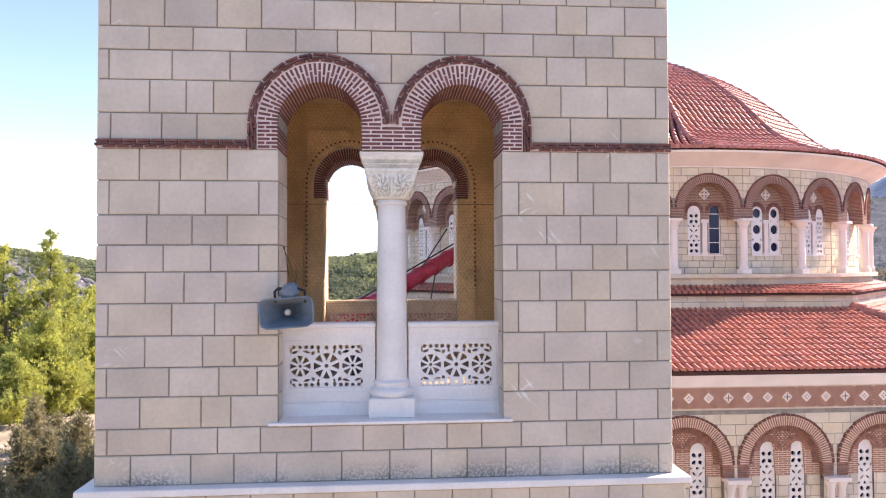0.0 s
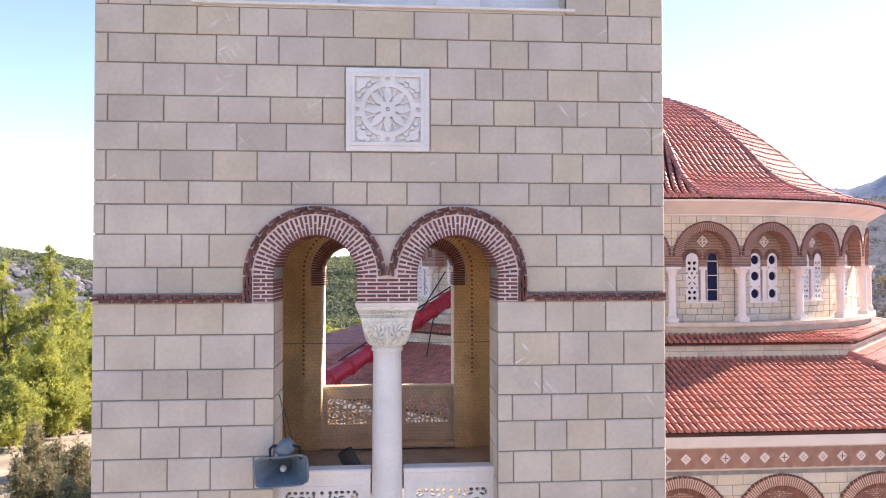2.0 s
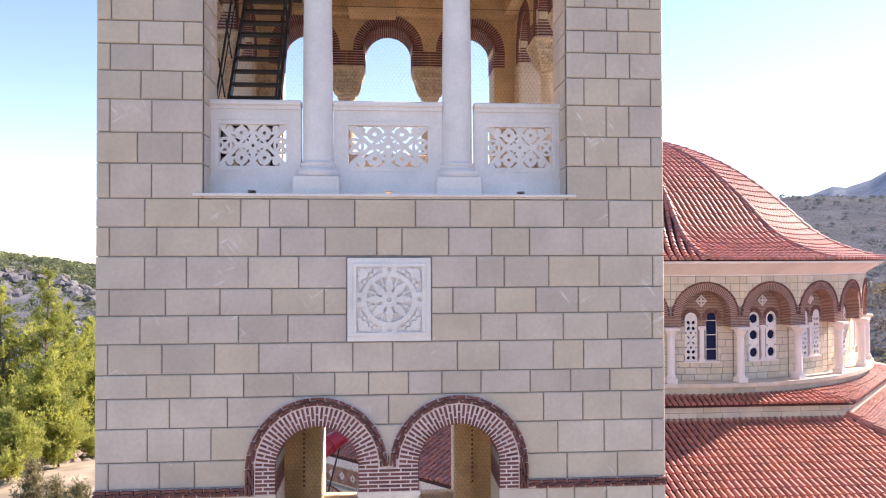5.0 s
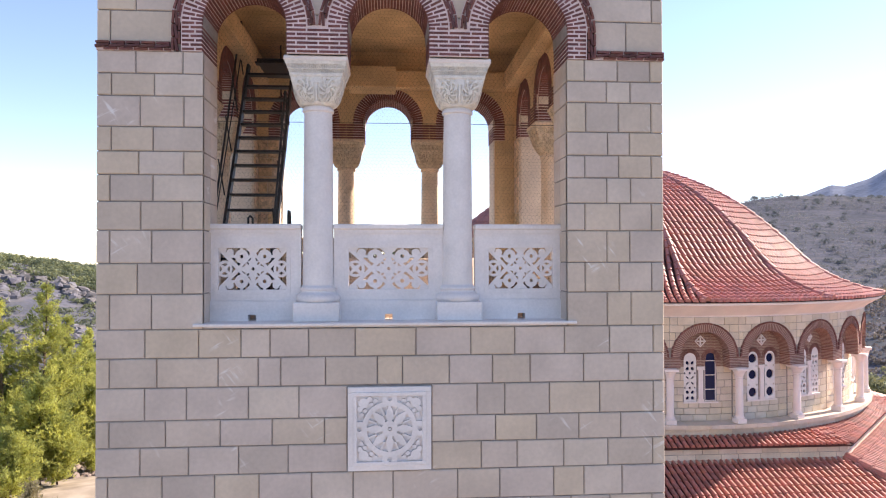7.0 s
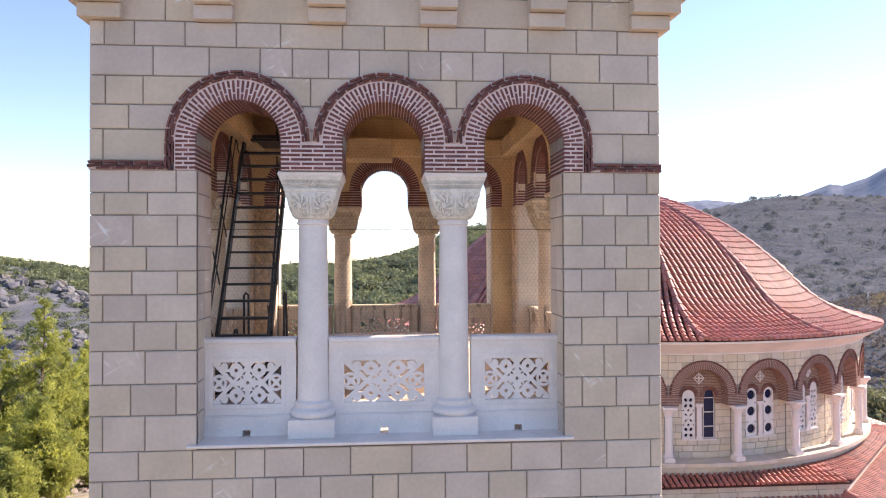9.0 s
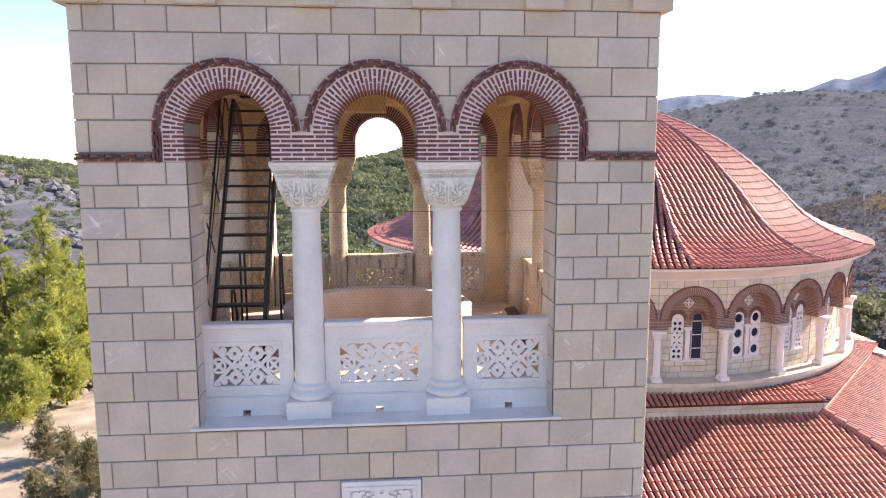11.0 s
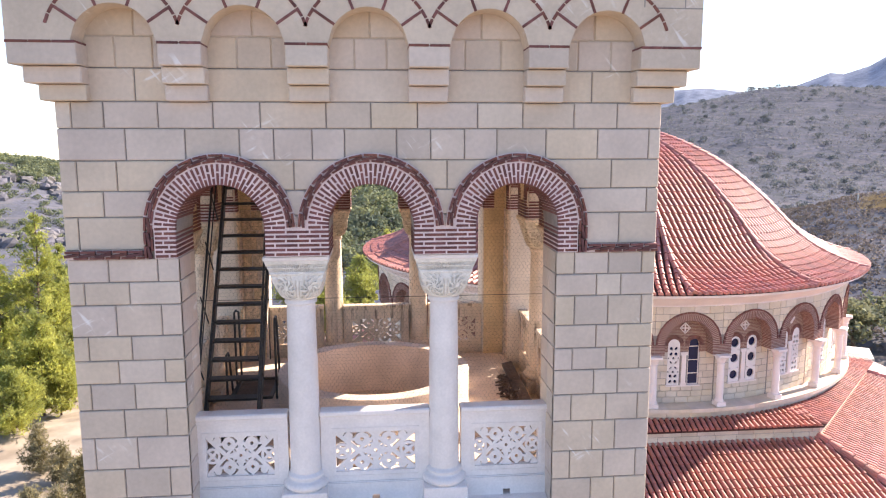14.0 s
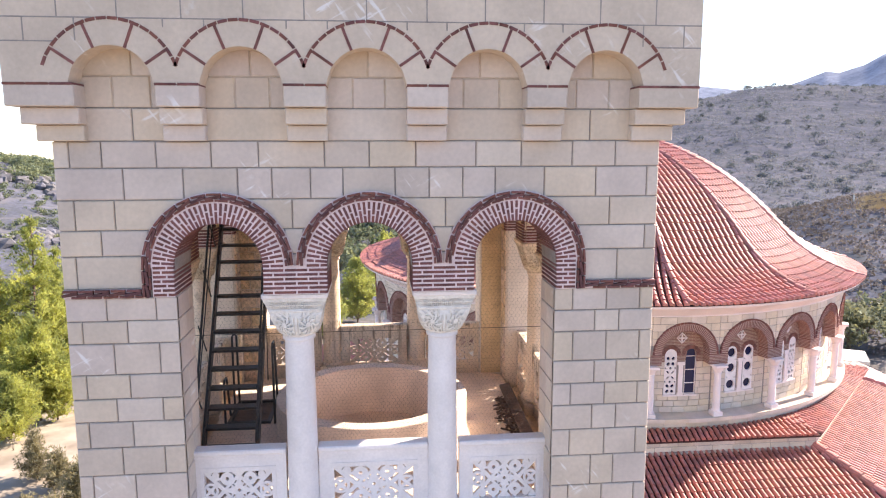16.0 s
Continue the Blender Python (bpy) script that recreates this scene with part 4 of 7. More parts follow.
M_INNER = material("inner_stone", (0.76, 0.585, 0.40), 0.9, 0.18, 14.0, 60, 0.9, by_piece=0.25)
for k, side in enumerate(SIDES):
    m = side_pose(k)
    over, *piers = lining(LOW, 10.58, 14.75)
    plain = Shape()
    hb = LOW["half"] + 0.012 + REB
    plain.box(-LOW["half"] - 0.30, -hb, T, T + 0.07, 10.58, LOW["spring"])
    plain.box(hb, LOW["half"] + 0.30, T, T + 0.07, 10.58, LOW["spring"])
    for poly in outlines(-LOW["half"] - 0.30, LOW["half"] + 0.30, LOW["spring"], LOW["cz"] + 0.86, [LOW], R_RING + 0.02):
        plain.prism(poly, T, T + 0.07)
    low_lining = thing("lining_lower_" + side, "ochre roughcast inside the lower chamber", "wall", m, kind="structure", shape=over, mat=M_ROUGHCAST)
    for pier in piers:
        part("plaster_panel", pier, M_ROUGHCAST, low_lining)
    part("window_surround", plain, M_ROUGHCAST, low_lining, "raised plaster surround with a dotted border")
    # dark studs stand for the shade in a border of carved holes
    dots = Shape()
    r = R_RING + 0.10
    spots = [(sgn * (0.675 + r), 11.8 + 0.075 * i) for sgn in (-1, 1) for i in range(22)]
    for cx, sgn in ((-0.675, -1), (0.675, 1)):
        for i in range(26):
            t = math.pi * i / 28
            spots.append((cx + sgn * r * math.cos(t), LOW["cz"] + r * math.sin(t)))
    for x, z in spots:
        if abs(x) > 0.05:
            dots.soft_box(x - 0.016, x + 0.016, T + 0.066, T + 0.082, z - 0.016, z + 0.016, 0.005)
    part("dotted_border", dots, M_BRICK3, low_lining, "row of small dark studs for the shade in carved holes", kind="stuff")
    b = Shape()
    for sgn in (-1, 1):
        u, v = sgn * (UPP["half"] + 0.012 + REB), sgn * (HI - 0.002)
        if k == 0 or k == 2 and sgn < 0:
            b.box(min(u, v), max(u, v), T, T + 0.012, 16.19, UPP["spring"])
    for poly in outlines(-HI + 0.001, HI - 0.001, UPP["spring"], 20.05, [UPP], R_RING - 0.01):
        b.prism(poly, T, T + 0.012)
    lining_up = thing("lining_upper_" + side, "ochre plaster and ring beam inside the belfry", "wall", m, kind="structure", shape=b, mat=M_PLASTER)
    e = HI - 0.014 if k % 2 == 0 else HI - 0.23
    part("ring_beam", Shape().soft_box(-e, e, T + 0.012, T + 0.22, 19.42, 19.70, 0.01), M_PLASTER, lining_up)
    if k:
        for sgn in (-1, 1) if k % 2 else (1,):
            u, v = sgn * (UPP["half"] + 0.012 + REB), sgn * (HI - 0.014)
            zs = [16.19 + 0.3 * i for i in range(8)] + [UPP["spring"]]
            for row, (z0, z1) in enumerate(zip(zs, zs[1:])):
                cut = u + (v - u) * (0.55 if row % 2 else 0.3)
                for p0, p1 in ((u, cut), (cut, v)):
                    part("stone", Shape().soft_box(min(p0, p1) + 0.007, max(p0, p1) - 0.007, T - 0.02, T + 0.022, z0 + 0.007, z1 - 0.007, 0.008), M_INNER, lining_up)
thing("ceiling_beam", "plastered stub beam under the belfry ceiling", "beam", kind="structure", shape=Shape().soft_box(-0.62, 0.12, CY - T - 0.75, CY - T - 0.225, 19.30, 19.62, 0.01), mat=M_PLASTER)

# the round kerb on the belfry floor
kerb = thing("round_kerb", "low round cement kerb wall standing on the belfry floor", "kerb", Matrix.Translation((-0.02, KERB_Y, 0)))
part("wall", Shape().lathe([(1.07, 15.945), (1.07, KERB_Z - 0.01), (1.08, KERB_Z), (KERB_R - 0.01, KERB_Z), (KERB_R, KERB_Z - 0.01), (KERB_R, 16.0)], 72, caps=False), M_CEMENT, kerb, "", True)
part("bottom", Shape().lathe([(1.08, 15.945), (1.08, 15.96), (0.3, 15.962), (0.01, 15.963)], 48), M_CEMENT, kerb, "cement bottom", True)

# ---- the domed church ----
DC = Vector((9.24, 22.2, 0.0))        # the axis of the dome
DR, NB = 9.22, 28                     # radius of the colonnade, number of bays
DZ = 13.77                            # height of the arches' centres
church = thing("church", "large domed church of cream stone and brick with red tile roofs", "church", Matrix.Translation(DC))


def bend(s, r=DR):
    """Bends a flat shape, whose y is its depth, round the axis."""
    s.v = [((r - y) * math.sin(x / r), -(r - y) * math.cos(x / r), z) for x, y, z in s.v]
    return s


def brickwork(name, c1, c2, mortar, sx, sz, turn=False):
    m = material(name, c1, 0.85, 0.1, 8, 60, 0.0)
    nt, L = m.node_tree, m.node_tree.links
    b = nt.nodes["Principled BSDF"]
    tc = nt.nodes.new("ShaderNodeTexCoord")
    sep = nt.nodes.new("ShaderNodeSeparateXYZ")
    com = nt.nodes.new("ShaderNodeCombineXYZ")
    L.new(tc.outputs["Object"], sep.inputs[0])
    L.new(sep.outputs["X"], com.inputs["X"])
    L.new(sep.outputs["Z"], com.inputs["Y"])
    br = nt.nodes.new("ShaderNodeTexBrick")
    br.inputs["Scale"].default_value = 1.0
    br.inputs["Brick Width"].default_value, br.inputs["Row Height"].default_value, br.inputs["Mortar Size"].default_value = sx, sz, 0.009
    br.inputs["Color1"].default_value, br.inputs["Color2"].default_value, br.inputs["Mortar"].default_value = (*c1, 1), (*c2, 1), (*mortar, 1)
    L.new(com.outputs[0], br.inputs["Vector"])
    L.new(br.outputs["Color"], b.inputs["Base Color"])
    bp = nt.nodes.new("ShaderNodeBump")
    bp.inputs["Strength"].default_value, bp.inputs["Distance"].default_value = 0.6, 0.01
    bp.invert = True
    L.new(br.outputs["Fac"], bp.inputs["Height"])
    L.new(bp.outputs["Normal"], b.inputs["Normal"])
    return m


M_LUNETTE = brickwork("lunette_brick", (0.26, 0.125, 0.09), (0.20, 0.09, 0.07), (0.45, 0.32, 0.24), 0.22, 0.045)


def blocks(s, x0, x1, zs, y, arches=(), r=0.0, wide=0.42, holes=(), seed=1):
    """Rows of dressed blocks in front of a core."""
    g = random.Random(seed)
    for row, (z0, z1) in enumerate(zip(zs, zs[1:])):
        x = x0
        first = True
        while x < x1 - 0.02:
            w = wide * (0.75 + 0.5 * g.random())
            if first and row % 2:
                w *= 0.5
            first = False
            b = min(x + w, x1)
            if x1 - b < 0.12:
                b = x1
            spans = [(x + 0.006, b - 0.006)]
            for h0, h1, hz0, hz1 in holes:
                if hz0 < z1 - 0.02 and hz1 > z0 + 0.02:
                    nxt = []
                    for u, v in spans:
                        if h1 <= u or h0 >= v:
                            nxt.append((u, v))
                        else:
                            if h0 - u > 0.03:
                                nxt.append((u, h0))
                            if v - h1 > 0.03:
                                nxt.append((h1, v))
                    spans = nxt
            for u, v in spans:
                for poly in outlines(u, v, z0 + 0.006, z1 - 0.006, arches, r, 0.08):
                    s.pillow(poly, y, y + 0.03, 0.008)
            x = b
    return s


bay_arch = [dict(spring=13.51, cz=DZ, xs=(0.0,))]
HB = math.pi * DR / NB                # half a bay
# stone over the arches
core = Shape()
for poly in outlines(-HB, HB, 13.51, 14.95, bay_arch, 0.80, 0.06):
    core.prism(poly, 0.012, 0.36)
B_CORE = bend(core).mesh("arcade_core", M_MORTAR)
B_STONE = bend(blocks(Shape(), -HB, HB, (14.05, 14.27, 14.49, 14.71, 14.93), 0.0, bay_arch, 0.985, 0.42, seed=3)).mesh("spandrel_ashlar", M_CHURCH)
# brick ring
ringm, ringb, ringd = Shape(), Shape(), Shape()
n = 24
arc_band(ringm, 0, DZ, 0.735, 1.0, -0.006, 0.38, n, -HB, HB)
for sgn in (-1, 1):
    a, b = sgn * 0.735, sgn * HB
    ringm.box(min(a, b), max(a, b), -0.006, 0.38, 13.45, DZ)
    for j in range(7):
        a, b = sgn * 0.732, sgn * (HB - 0.004)
        ringb.box(min(a, b), max(a, b), -0.012, 0.385, 13.47 + j * 0.045, 13.495 + j * 0.045)
for i in range(49):
    t = math.pi * i / 48
    mm = Matrix.Translation((0, 0, DZ)) @ Matrix.Rotation(-t, 4, 'Y')
    ringb.box(0.732, 0.94, -0.012, 0.385, -0.0145, 0.0145, mm)
for i in range(26):
    t0, t1 = math.pi * (i + 0.08) / 26, math.pi * (i + 0.92) / 26
    q = [(r * math.cos(t), DZ + r * math.sin(t)) for r, t in ((0.955, t0), (1.005, t0), (1.005, t1), (0.955, t1))]
    if max(abs(p[0]) for p in q) < HB:
        ringd.prism(q, -0.035, 0.05)
B_RINGM = bend(ringm).mesh("arch_mortar", M_TANMORTAR)
B_RINGB = bend(ringb).mesh("arch_bricks", M_BRICK3)
B_RINGD = bend(ringd).mesh("arch_hood", M_BRICK2)
# the recessed wall, its lunette and windows
WZ0, WZC = 12.43, 13.67
wins = [dict(spring=13.45, cz=WZC, xs=(-0.325, 0.325))]
lun = Shape()
for poly in outlines(-0.78, 0.78, 13.45, 14.55, wins, 0.187, 0.05):
    lun.prism(poly, 0.35, 0.42)
B_LUN = bend(lun).mesh("lunette", M_LUNETTE)
lr = Shape()
for cx in (-0.325, 0.325):
    for i in range(27):
        t = math.pi * i / 26
        mm = Matrix.Translation((cx, 0, WZC)) @ Matrix.Rotation(-t, 4, 'Y')
        lr.box(0.19, 0.315, 0.338, 0.36, -0.011, 0.011, mm)
B_LR = bend(lr).mesh("window_arch_bricks", M_BRICK3)
cr = Shape()
rot = Matrix.Translation((0, 0, 14.20)) @ Matrix.Rotation(math.pi / 4, 4, 'Y')
for x0, x1, z0, z1 in ((-0.125, 0.125, 0.10, 0.125), (-0.125, 0.125, -0.125, -0.10), (-0.125, -0.10, -0.10, 0.10), (0.10, 0.125, -0.10, 0.10)):
    cr.box(x0, x1, 0.325, 0.36, z0, z1, rot)
cr.box(-0.02, 0.02, 0.322, 0.36, 14.09, 14.31)
cr.box(-0.11, 0.11, 0.322, 0.36, 14.18, 14.22)
B_CROSS = bend(cr).mesh("cross", M_CORNICE)
lw = Shape()
lw.box(-HB, -0.515, 0.362, 0.42, WZ0, 13.46)
lw.box(0.515, HB, 0.362, 0.42, WZ0, 13.46)
lw.box(-0.14, 0.14, 0.362, 0.42, WZ0, 13.46)
lw.box(-HB, HB, 0.362, 0.42, 11.84, WZ0)
B_LWC = bend(lw).mesh("wall_core", M_MORTAR)
B_LW = bend(blocks(Shape(), -HB + 0.02, HB - 0.02, (11.86, 12.05, 12.24, 12.43, 12.63, 12.84, 13.05, 13.26, 13.46), 0.35, (), 0, 0.36, [(-0.515, 0.515, 12.43, 13.6)], 5)).mesh("ashlar", M_CHURCH)
fr = Shape()
fr.box(-0.55, 0.55, 0.30, 0.40, 12.385, 12.43)
for z0, z1, w in ((12.43, 12.50, 0.10), (12.50, 13.36, 0.07), (13.36, 13.46, 0.115)):
    fr.box(-w, w, 0.315, 0.40, z0, z1)
B_SILL = bend(fr).mesh("sill_and_mullion", M_CORNICE)


def arched(u, v, half, z0, zc):
    """Inside of a round-headed light, as a distance."""
    if v > zc:
        return half - math.hypot(u, v - zc)
    return min(half - abs(u), v - z0)


def screen(kind):
    half, h = 0.185, (WZC - WZ0) + 0.185
    zc = h / 2 - 0.185

    def sdf(u, v):
        edge = arched(u, v, half, -h / 2, zc)
        holes = []
        if kind == "ovals":
            for c in range(3):
                cz = -h / 2 + 0.19 + c * 0.50 * 0.86
                for sx in (-1, 1):
                    for sz in (-1, 1):
                        x, z = u - sx * 0.075, v - cz - sz * 0.085
                        a = x * sx + z * sz if c != 1 else x * sx + z * sz
                        b = x * sx - z * sz
                        w = 0.046 if c != 1 else 0.022
                        holes.append(math.hypot(a * 0.707 / 1.25, b * 0.707 / (w / 0.046)) - 0.046)
                if c < 2:
                    zz = cz + 0.215
                    holes.append(math.hypot(u, v - zz) - 0.036)
                    holes.append(math.hypot(abs(u) - 0.15, v - zz) - 0.026)
        else:
            for cz in (-h / 2 + 0.22, 0.03, h / 2 - 0.20):
                holes.append(math.hypot(u, v - cz) - 0.135)
            for cz in (-h / 2 + 0.43, h / 2 - 0.43):
                holes.append(math.hypot(abs(u) - 0.14, v - cz) - 0.025)
        return min(edge, min(holes))
    return pierced(2 * half + 0.004, h, 42, 150, sdf, 0.05), zc, h


SCREENS = {k: screen(k) for k in ("ovals", "circles")}
gl = Shape()
for cx in (-0.325, 0.325):
    gl.prism([(cx + x, z) for x, z in leg_and_arc(0, WZC, WZ0, 0.186, 12)], 0.405, 0.42)
B_GLASS = bend(gl).mesh("pane", M_GLASS)
lt = Shape()
lt.box(0.14, 0.165, 0.38, 0.40, WZ0, WZC)
lt.box(0.485, 0.51, 0.38, 0.40, WZ0, WZC)
for z in (12.45, 12.78, 13.20, 13.62):
    lt.box(0.14, 0.51, 0.38, 0.40, z - 0.012, z + 0.012)
B_LATTICE = bend(lt).mesh("glazing_bars", M_CORNICE)

colp = Shape().soft_box(-0.15, 0.15, -0.15, 0.15, 11.86, 12.0, 0.01)
colp.lathe([(0.135, 12.0), (0.14, 12.03), (0.118, 12.06), (0.112, 12.1), (0.104, 13.16), (0.125, 13.18), (0.11, 13.2), (0.135, 13.27), (0.19, 13.38)], 16)
colp.soft_box(-0.20, 0.20, -0.22, 0.22, 13.38, 13.46, 0.012)
COLM = colp.mesh("drum_column", M_CORNICE, True)

for b in range(NB):
    phi = radians(-0.55) + 2 * math.pi * b / NB
    R_ = Matrix.Rotation(phi, 4, 'Z')
    for nm, me in (("arcade_core", B_CORE), ("spandrel_ashlar", B_STONE), ("arch_mortar", B_RINGM), ("arch_bricks", B_RINGB), ("arch_hood", B_RINGD), ("lunette", B_LUN),
                   ("window_arch_bricks", B_LR), ("cross", B_CROSS), ("wall_core", B_LWC), ("ashlar", B_LW), ("sill_and_mullion", B_SILL)):
        p = part(nm, me, None, church, kind="stuff" if nm in ("spandrel_ashlar", "arch_bricks", "window_arch_bricks", "ashlar") else "")
        p.matrix_basis = R_
    win = part("window", B_GLASS, None, church, "dark glass behind a white pierced screen")
    win.matrix_basis = R_
    kinds = {0: ("ovals", None), 1: ("circles", "circles")}.get(b, ("ovals", "ovals"))
    for cx, kd in zip((-0.325, 0.325), kinds):
        if kd is None:
            part("glazing_bars", B_LATTICE, None, win)
            continue
        me, zc, h = SCREENS[kd]
        sc = part("screen", me, None, win, "white pierced screen")
        a = cx / DR
        sc.matrix_basis = Matrix.Rotation(a, 4, 'Z') @ Matrix.Translation((0, -(DR - 0.35), (WZ0 + WZC + 0.185) / 2))
    c = part("drum_column", COLM, None, church, "pale stone column with a plain capital")
    c.matrix_basis = Matrix.Rotation(phi + math.pi / NB, 4, 'Z') @ Matrix.Translation((0, -DR, 0))

# ledge, footing and cornice of the drum
part("drum_ledge", Shape().lathe([(8.7, 11.752), (9.405, 11.752), (9.425, 11.80), (9.415, 11.852), (8.7, 11.857)], 168, caps=False), M_MORTAR, church, "pale stone ledge", True)
led = Shape()
for i in range(84):
    for r0, r1, z0, z1 in ((8.75, 9.435, 11.75, 11.862), (9.0, 9.262, 11.545, 11.745), (9.0, 9.262, 11.33, 11.537)):
        a0 = 2 * math.pi * (i + (0.5 if z1 < 11.6 else 0.0)) / 84
        a1 = a0 + 2 * math.pi / 84 - 0.007 / r1
        mm = (a0 + a1) / 2
        q = [(r * math.cos(t), r * math.sin(t)) for r, t in ((r0, a0), (r1, a0), (r1 * 1.0002, mm), (r1, a1), (r0, a1))]
        v = [(x, y, z) for z in (z0, z1) for x, y in q]
        led.add(v, [(0, 1, 6, 5), (1, 2, 7, 6), (2, 3, 8, 7), (3, 4, 9, 8), (5, 6, 7, 8, 9)])
part("ledge_course", led, M_CHURCH, church, "cream stone blocks of the drum's ledge and footing", kind="stuff")
part("drum_footing", Shape().lathe([(9.25, 11.2), (9.25, 11.75)], 168, caps=False), M_MORTAR, church, "cream stone footing", True)
part("drum_inside", Shape().lathe([(8.78, 11.0), (8.78, 15.2)], 84, caps=False), M_MORTAR, church)
part("cornice", Shape().lathe([(9.1, 14.93), (9.235, 14.935), (9.24, 14.98), (9.29, 15.0), (9.36, 15.06), (9.52, 15.16), (9.66, 15.25), (9.72, 15.285), (9.755, 15.30), (9.77, 15.365), (9.0, 15.37)], 168, caps=False), M_CORNICE, church, "pale pink plastered cornice", True)


# ---- tile roofs ----
def smooth(a, b, x):
    t = min(max((x - a) / (b - a), 0.0), 1.0)
    return t * t * (3 - 2 * t)


def tile(s, p0, p1, side, up, r0=0.062, r1=0.054, lift=0.026, seg=7):
    """One barrel tile from its upper end p0 to its lower end p1."""
    vs = []
    for p, r, l in ((p0, r1, 0.0), (p1, r0, lift)):
        for i in range(seg):
            a = math.pi * i / (seg - 1)
            vs.append(p + side * (r * math.cos(a)) + up * (r * 1.35 * math.sin(a) + l))
    fs = [(i, i + 1, seg + i + 1, seg + i) for i in range(seg - 1)] + [tuple(range(seg, 2 * seg))]
    s.add(vs, fs)


PROF = [(9.81, 15.38), (9.55, 15.43), (9.1, 15.56), (8.5, 15.80), (8.0, 16.07), (7.5, 16.44), (7.0, 16.94), (6.5, 17.46), (6.1, 17.81), (5.66, 18.2), (5.12, 18.61), (4.59, 18.97), (4.04, 19.28), (3.39, 19.6), (2.73, 19.87), (1.8, 20.18), (0.9, 20.38), (0.3, 20.45)]


def prof_z(r):
    """Height of the dome's ridges at a radius, on a smooth curve through PROF."""
    for i in range(len(PROF) - 1):
        (r0, z0), (r1, z1) = PROF[i], PROF[i + 1]
        if r1 <= r <= r0:
            (ra, za), (rb, zb) = PROF[max(i - 1, 0)], PROF[min(i + 2, len(PROF) - 1)]
            m0, m1 = (z1 - za) / (r1 - ra), (zb - z0) / (rb - r0)
            h, f = r1 - r0, (r - r0) / (r1 - r0)
            return (1 + 2 * f) * (1 - f) ** 2 * z0 + f * (1 - f) ** 2 * h * m0 + f * f * (3 - 2 * f) * z1 - f * f * (1 - f) * h * m1
    return PROF[-1][1] if r < 1 else PROF[0][1]


NG = 14
half_a = math.pi / NG


def gore_z(t, d):
    """Height of a gore, which is flat across but for its flared, round foot."""
    r = math.hypot(t, d)
    return prof_z(min(max(r + (d / math.cos(half_a) - r) * smooth(9.7, 8.4, r), 0.31), 9.81))


shell = Shape()
ds = [9.81 - 0.25 * i for i in range(38)]
for r0, r1 in zip(ds, ds[1:]):
    for i in range(8):
        q = []
        for r, k in ((r0, i), (r0, i + 1), (r1, i + 1), (r1, i)):
            a = half_a * (k / 4 - 1)
            t, d = r * math.sin(a), r * math.cos(a)
            q.append((t, -d, gore_z(t, d)))
        shell.add(q, [(0, 1, 2, 3)])
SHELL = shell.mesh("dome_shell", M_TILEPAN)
gore = Shape()
pitch = 0.205
ncol = int(9.8 * math.sin(half_a) / pitch)
for ci in range(-ncol, ncol + 1):
    t = ci * pitch
    d_top = max(abs(t) / math.tan(half_a), 0.4)
    d, pts = math.sqrt(9.83 ** 2 - t * t), []
    while d > d_top - 0.05:
        z = gore_z(t, d)
        pts.append(Vector((t, -d, z)))
        slope = (gore_z(t, max(d - 0.05, 0.3)) - z) / 0.05
        d -= 0.33 / math.sqrt(1 + slope * slope)
    for lo, hi in zip(pts, pts[1:]):
        run = (lo - hi)
        up = Vector((1, 0, 0)).cross(run).normalized()
        tile(gore, hi - run * 0.12, lo, Vector((1, 0, 0)), up if up.z > 0 else -up, 0.072, 0.062, 0.026, 7)
GORE = gore.mesh("dome_tiles", M_TILE, True)
hip = Shape()
r = 9.79
while r > 0.6:
    z = prof_z(r)
    z2 = prof_z(max(r - 0.05, 0.36))
    slope = (z2 - z) / 0.05
    dr = 0.36 / math.sqrt(1 + slope * slope)
    lo, hi = Vector((0, -r, z)), Vector((0, -(r - dr), prof_z(max(r - dr, 0.36))))
    up = Vector((1, 0, 0)).cross(lo - hi).normalized()
    up = -up if up.z < 0 else up
    tile(hip, hi - (lo - hi) * 0.1 + up * 0.03, lo + up * 0.03, Vector((1, 0, 0)), up, 0.092, 0.08, 0.02)
    r -= dr
HIP = hip.mesh("hip_tiles", M_TILE, True)
for g in range(NG):
    a = radians(-1.6) + math.pi / NG + 2 * math.pi * g / NG
    part("dome_shell", SHELL, None, church, "channels between the dome's tiles, coloured dark for their shade").matrix_basis = Matrix.Rotation(a, 4, 'Z')
    part("dome_tiles", GORE, None, church, "red barrel tiles", kind="stuff").matrix_basis = Matrix.Rotation(a, 4, 'Z')
    part("hip_tiles", HIP, None, church, "row of ridge tiles", kind="stuff").matrix_basis = Matrix.Rotation(a + math.pi / NG, 4, 'Z')

# eight-sided roof of the aisle, round the drum
AI, AO, ZI, ZO = 9.53, 13.25, 10.87, 9.70
K = math.tan(math.pi / 8)
shaded_roof_pan = Shape()
shaded_roof_pan.add([(-AI * K, -AI, ZI - 0.02), (AI * K, -AI, ZI - 0.02), (AO * K, -AO, ZO - 0.02), (-AO * K, -AO, ZO - 0.02), (-AO * K, -AO, ZO - 0.10), (AO * K, -AO, ZO - 0.10), (AI * K, -AI, ZO - 0.10), (-AI * K, -AI, ZO - 0.10)],
             [(0, 1, 2, 3), (3, 2, 5, 4), (4, 5, 6, 7)])
PAN = shaded_roof_pan.mesh("roof_slope", M_TILEPAN)
facet, near_tiles = Shape(), []
pitch = 0.175
slope_len = math.hypot(AO - AI, ZI - ZO)
down = Vector((0, -(AO - AI), ZO - ZI)).normalized()
upn = Vector((0, down.z, -down.y))
upn = -upn if upn.z < 0 else upn
nc = int(AO * K / pitch)
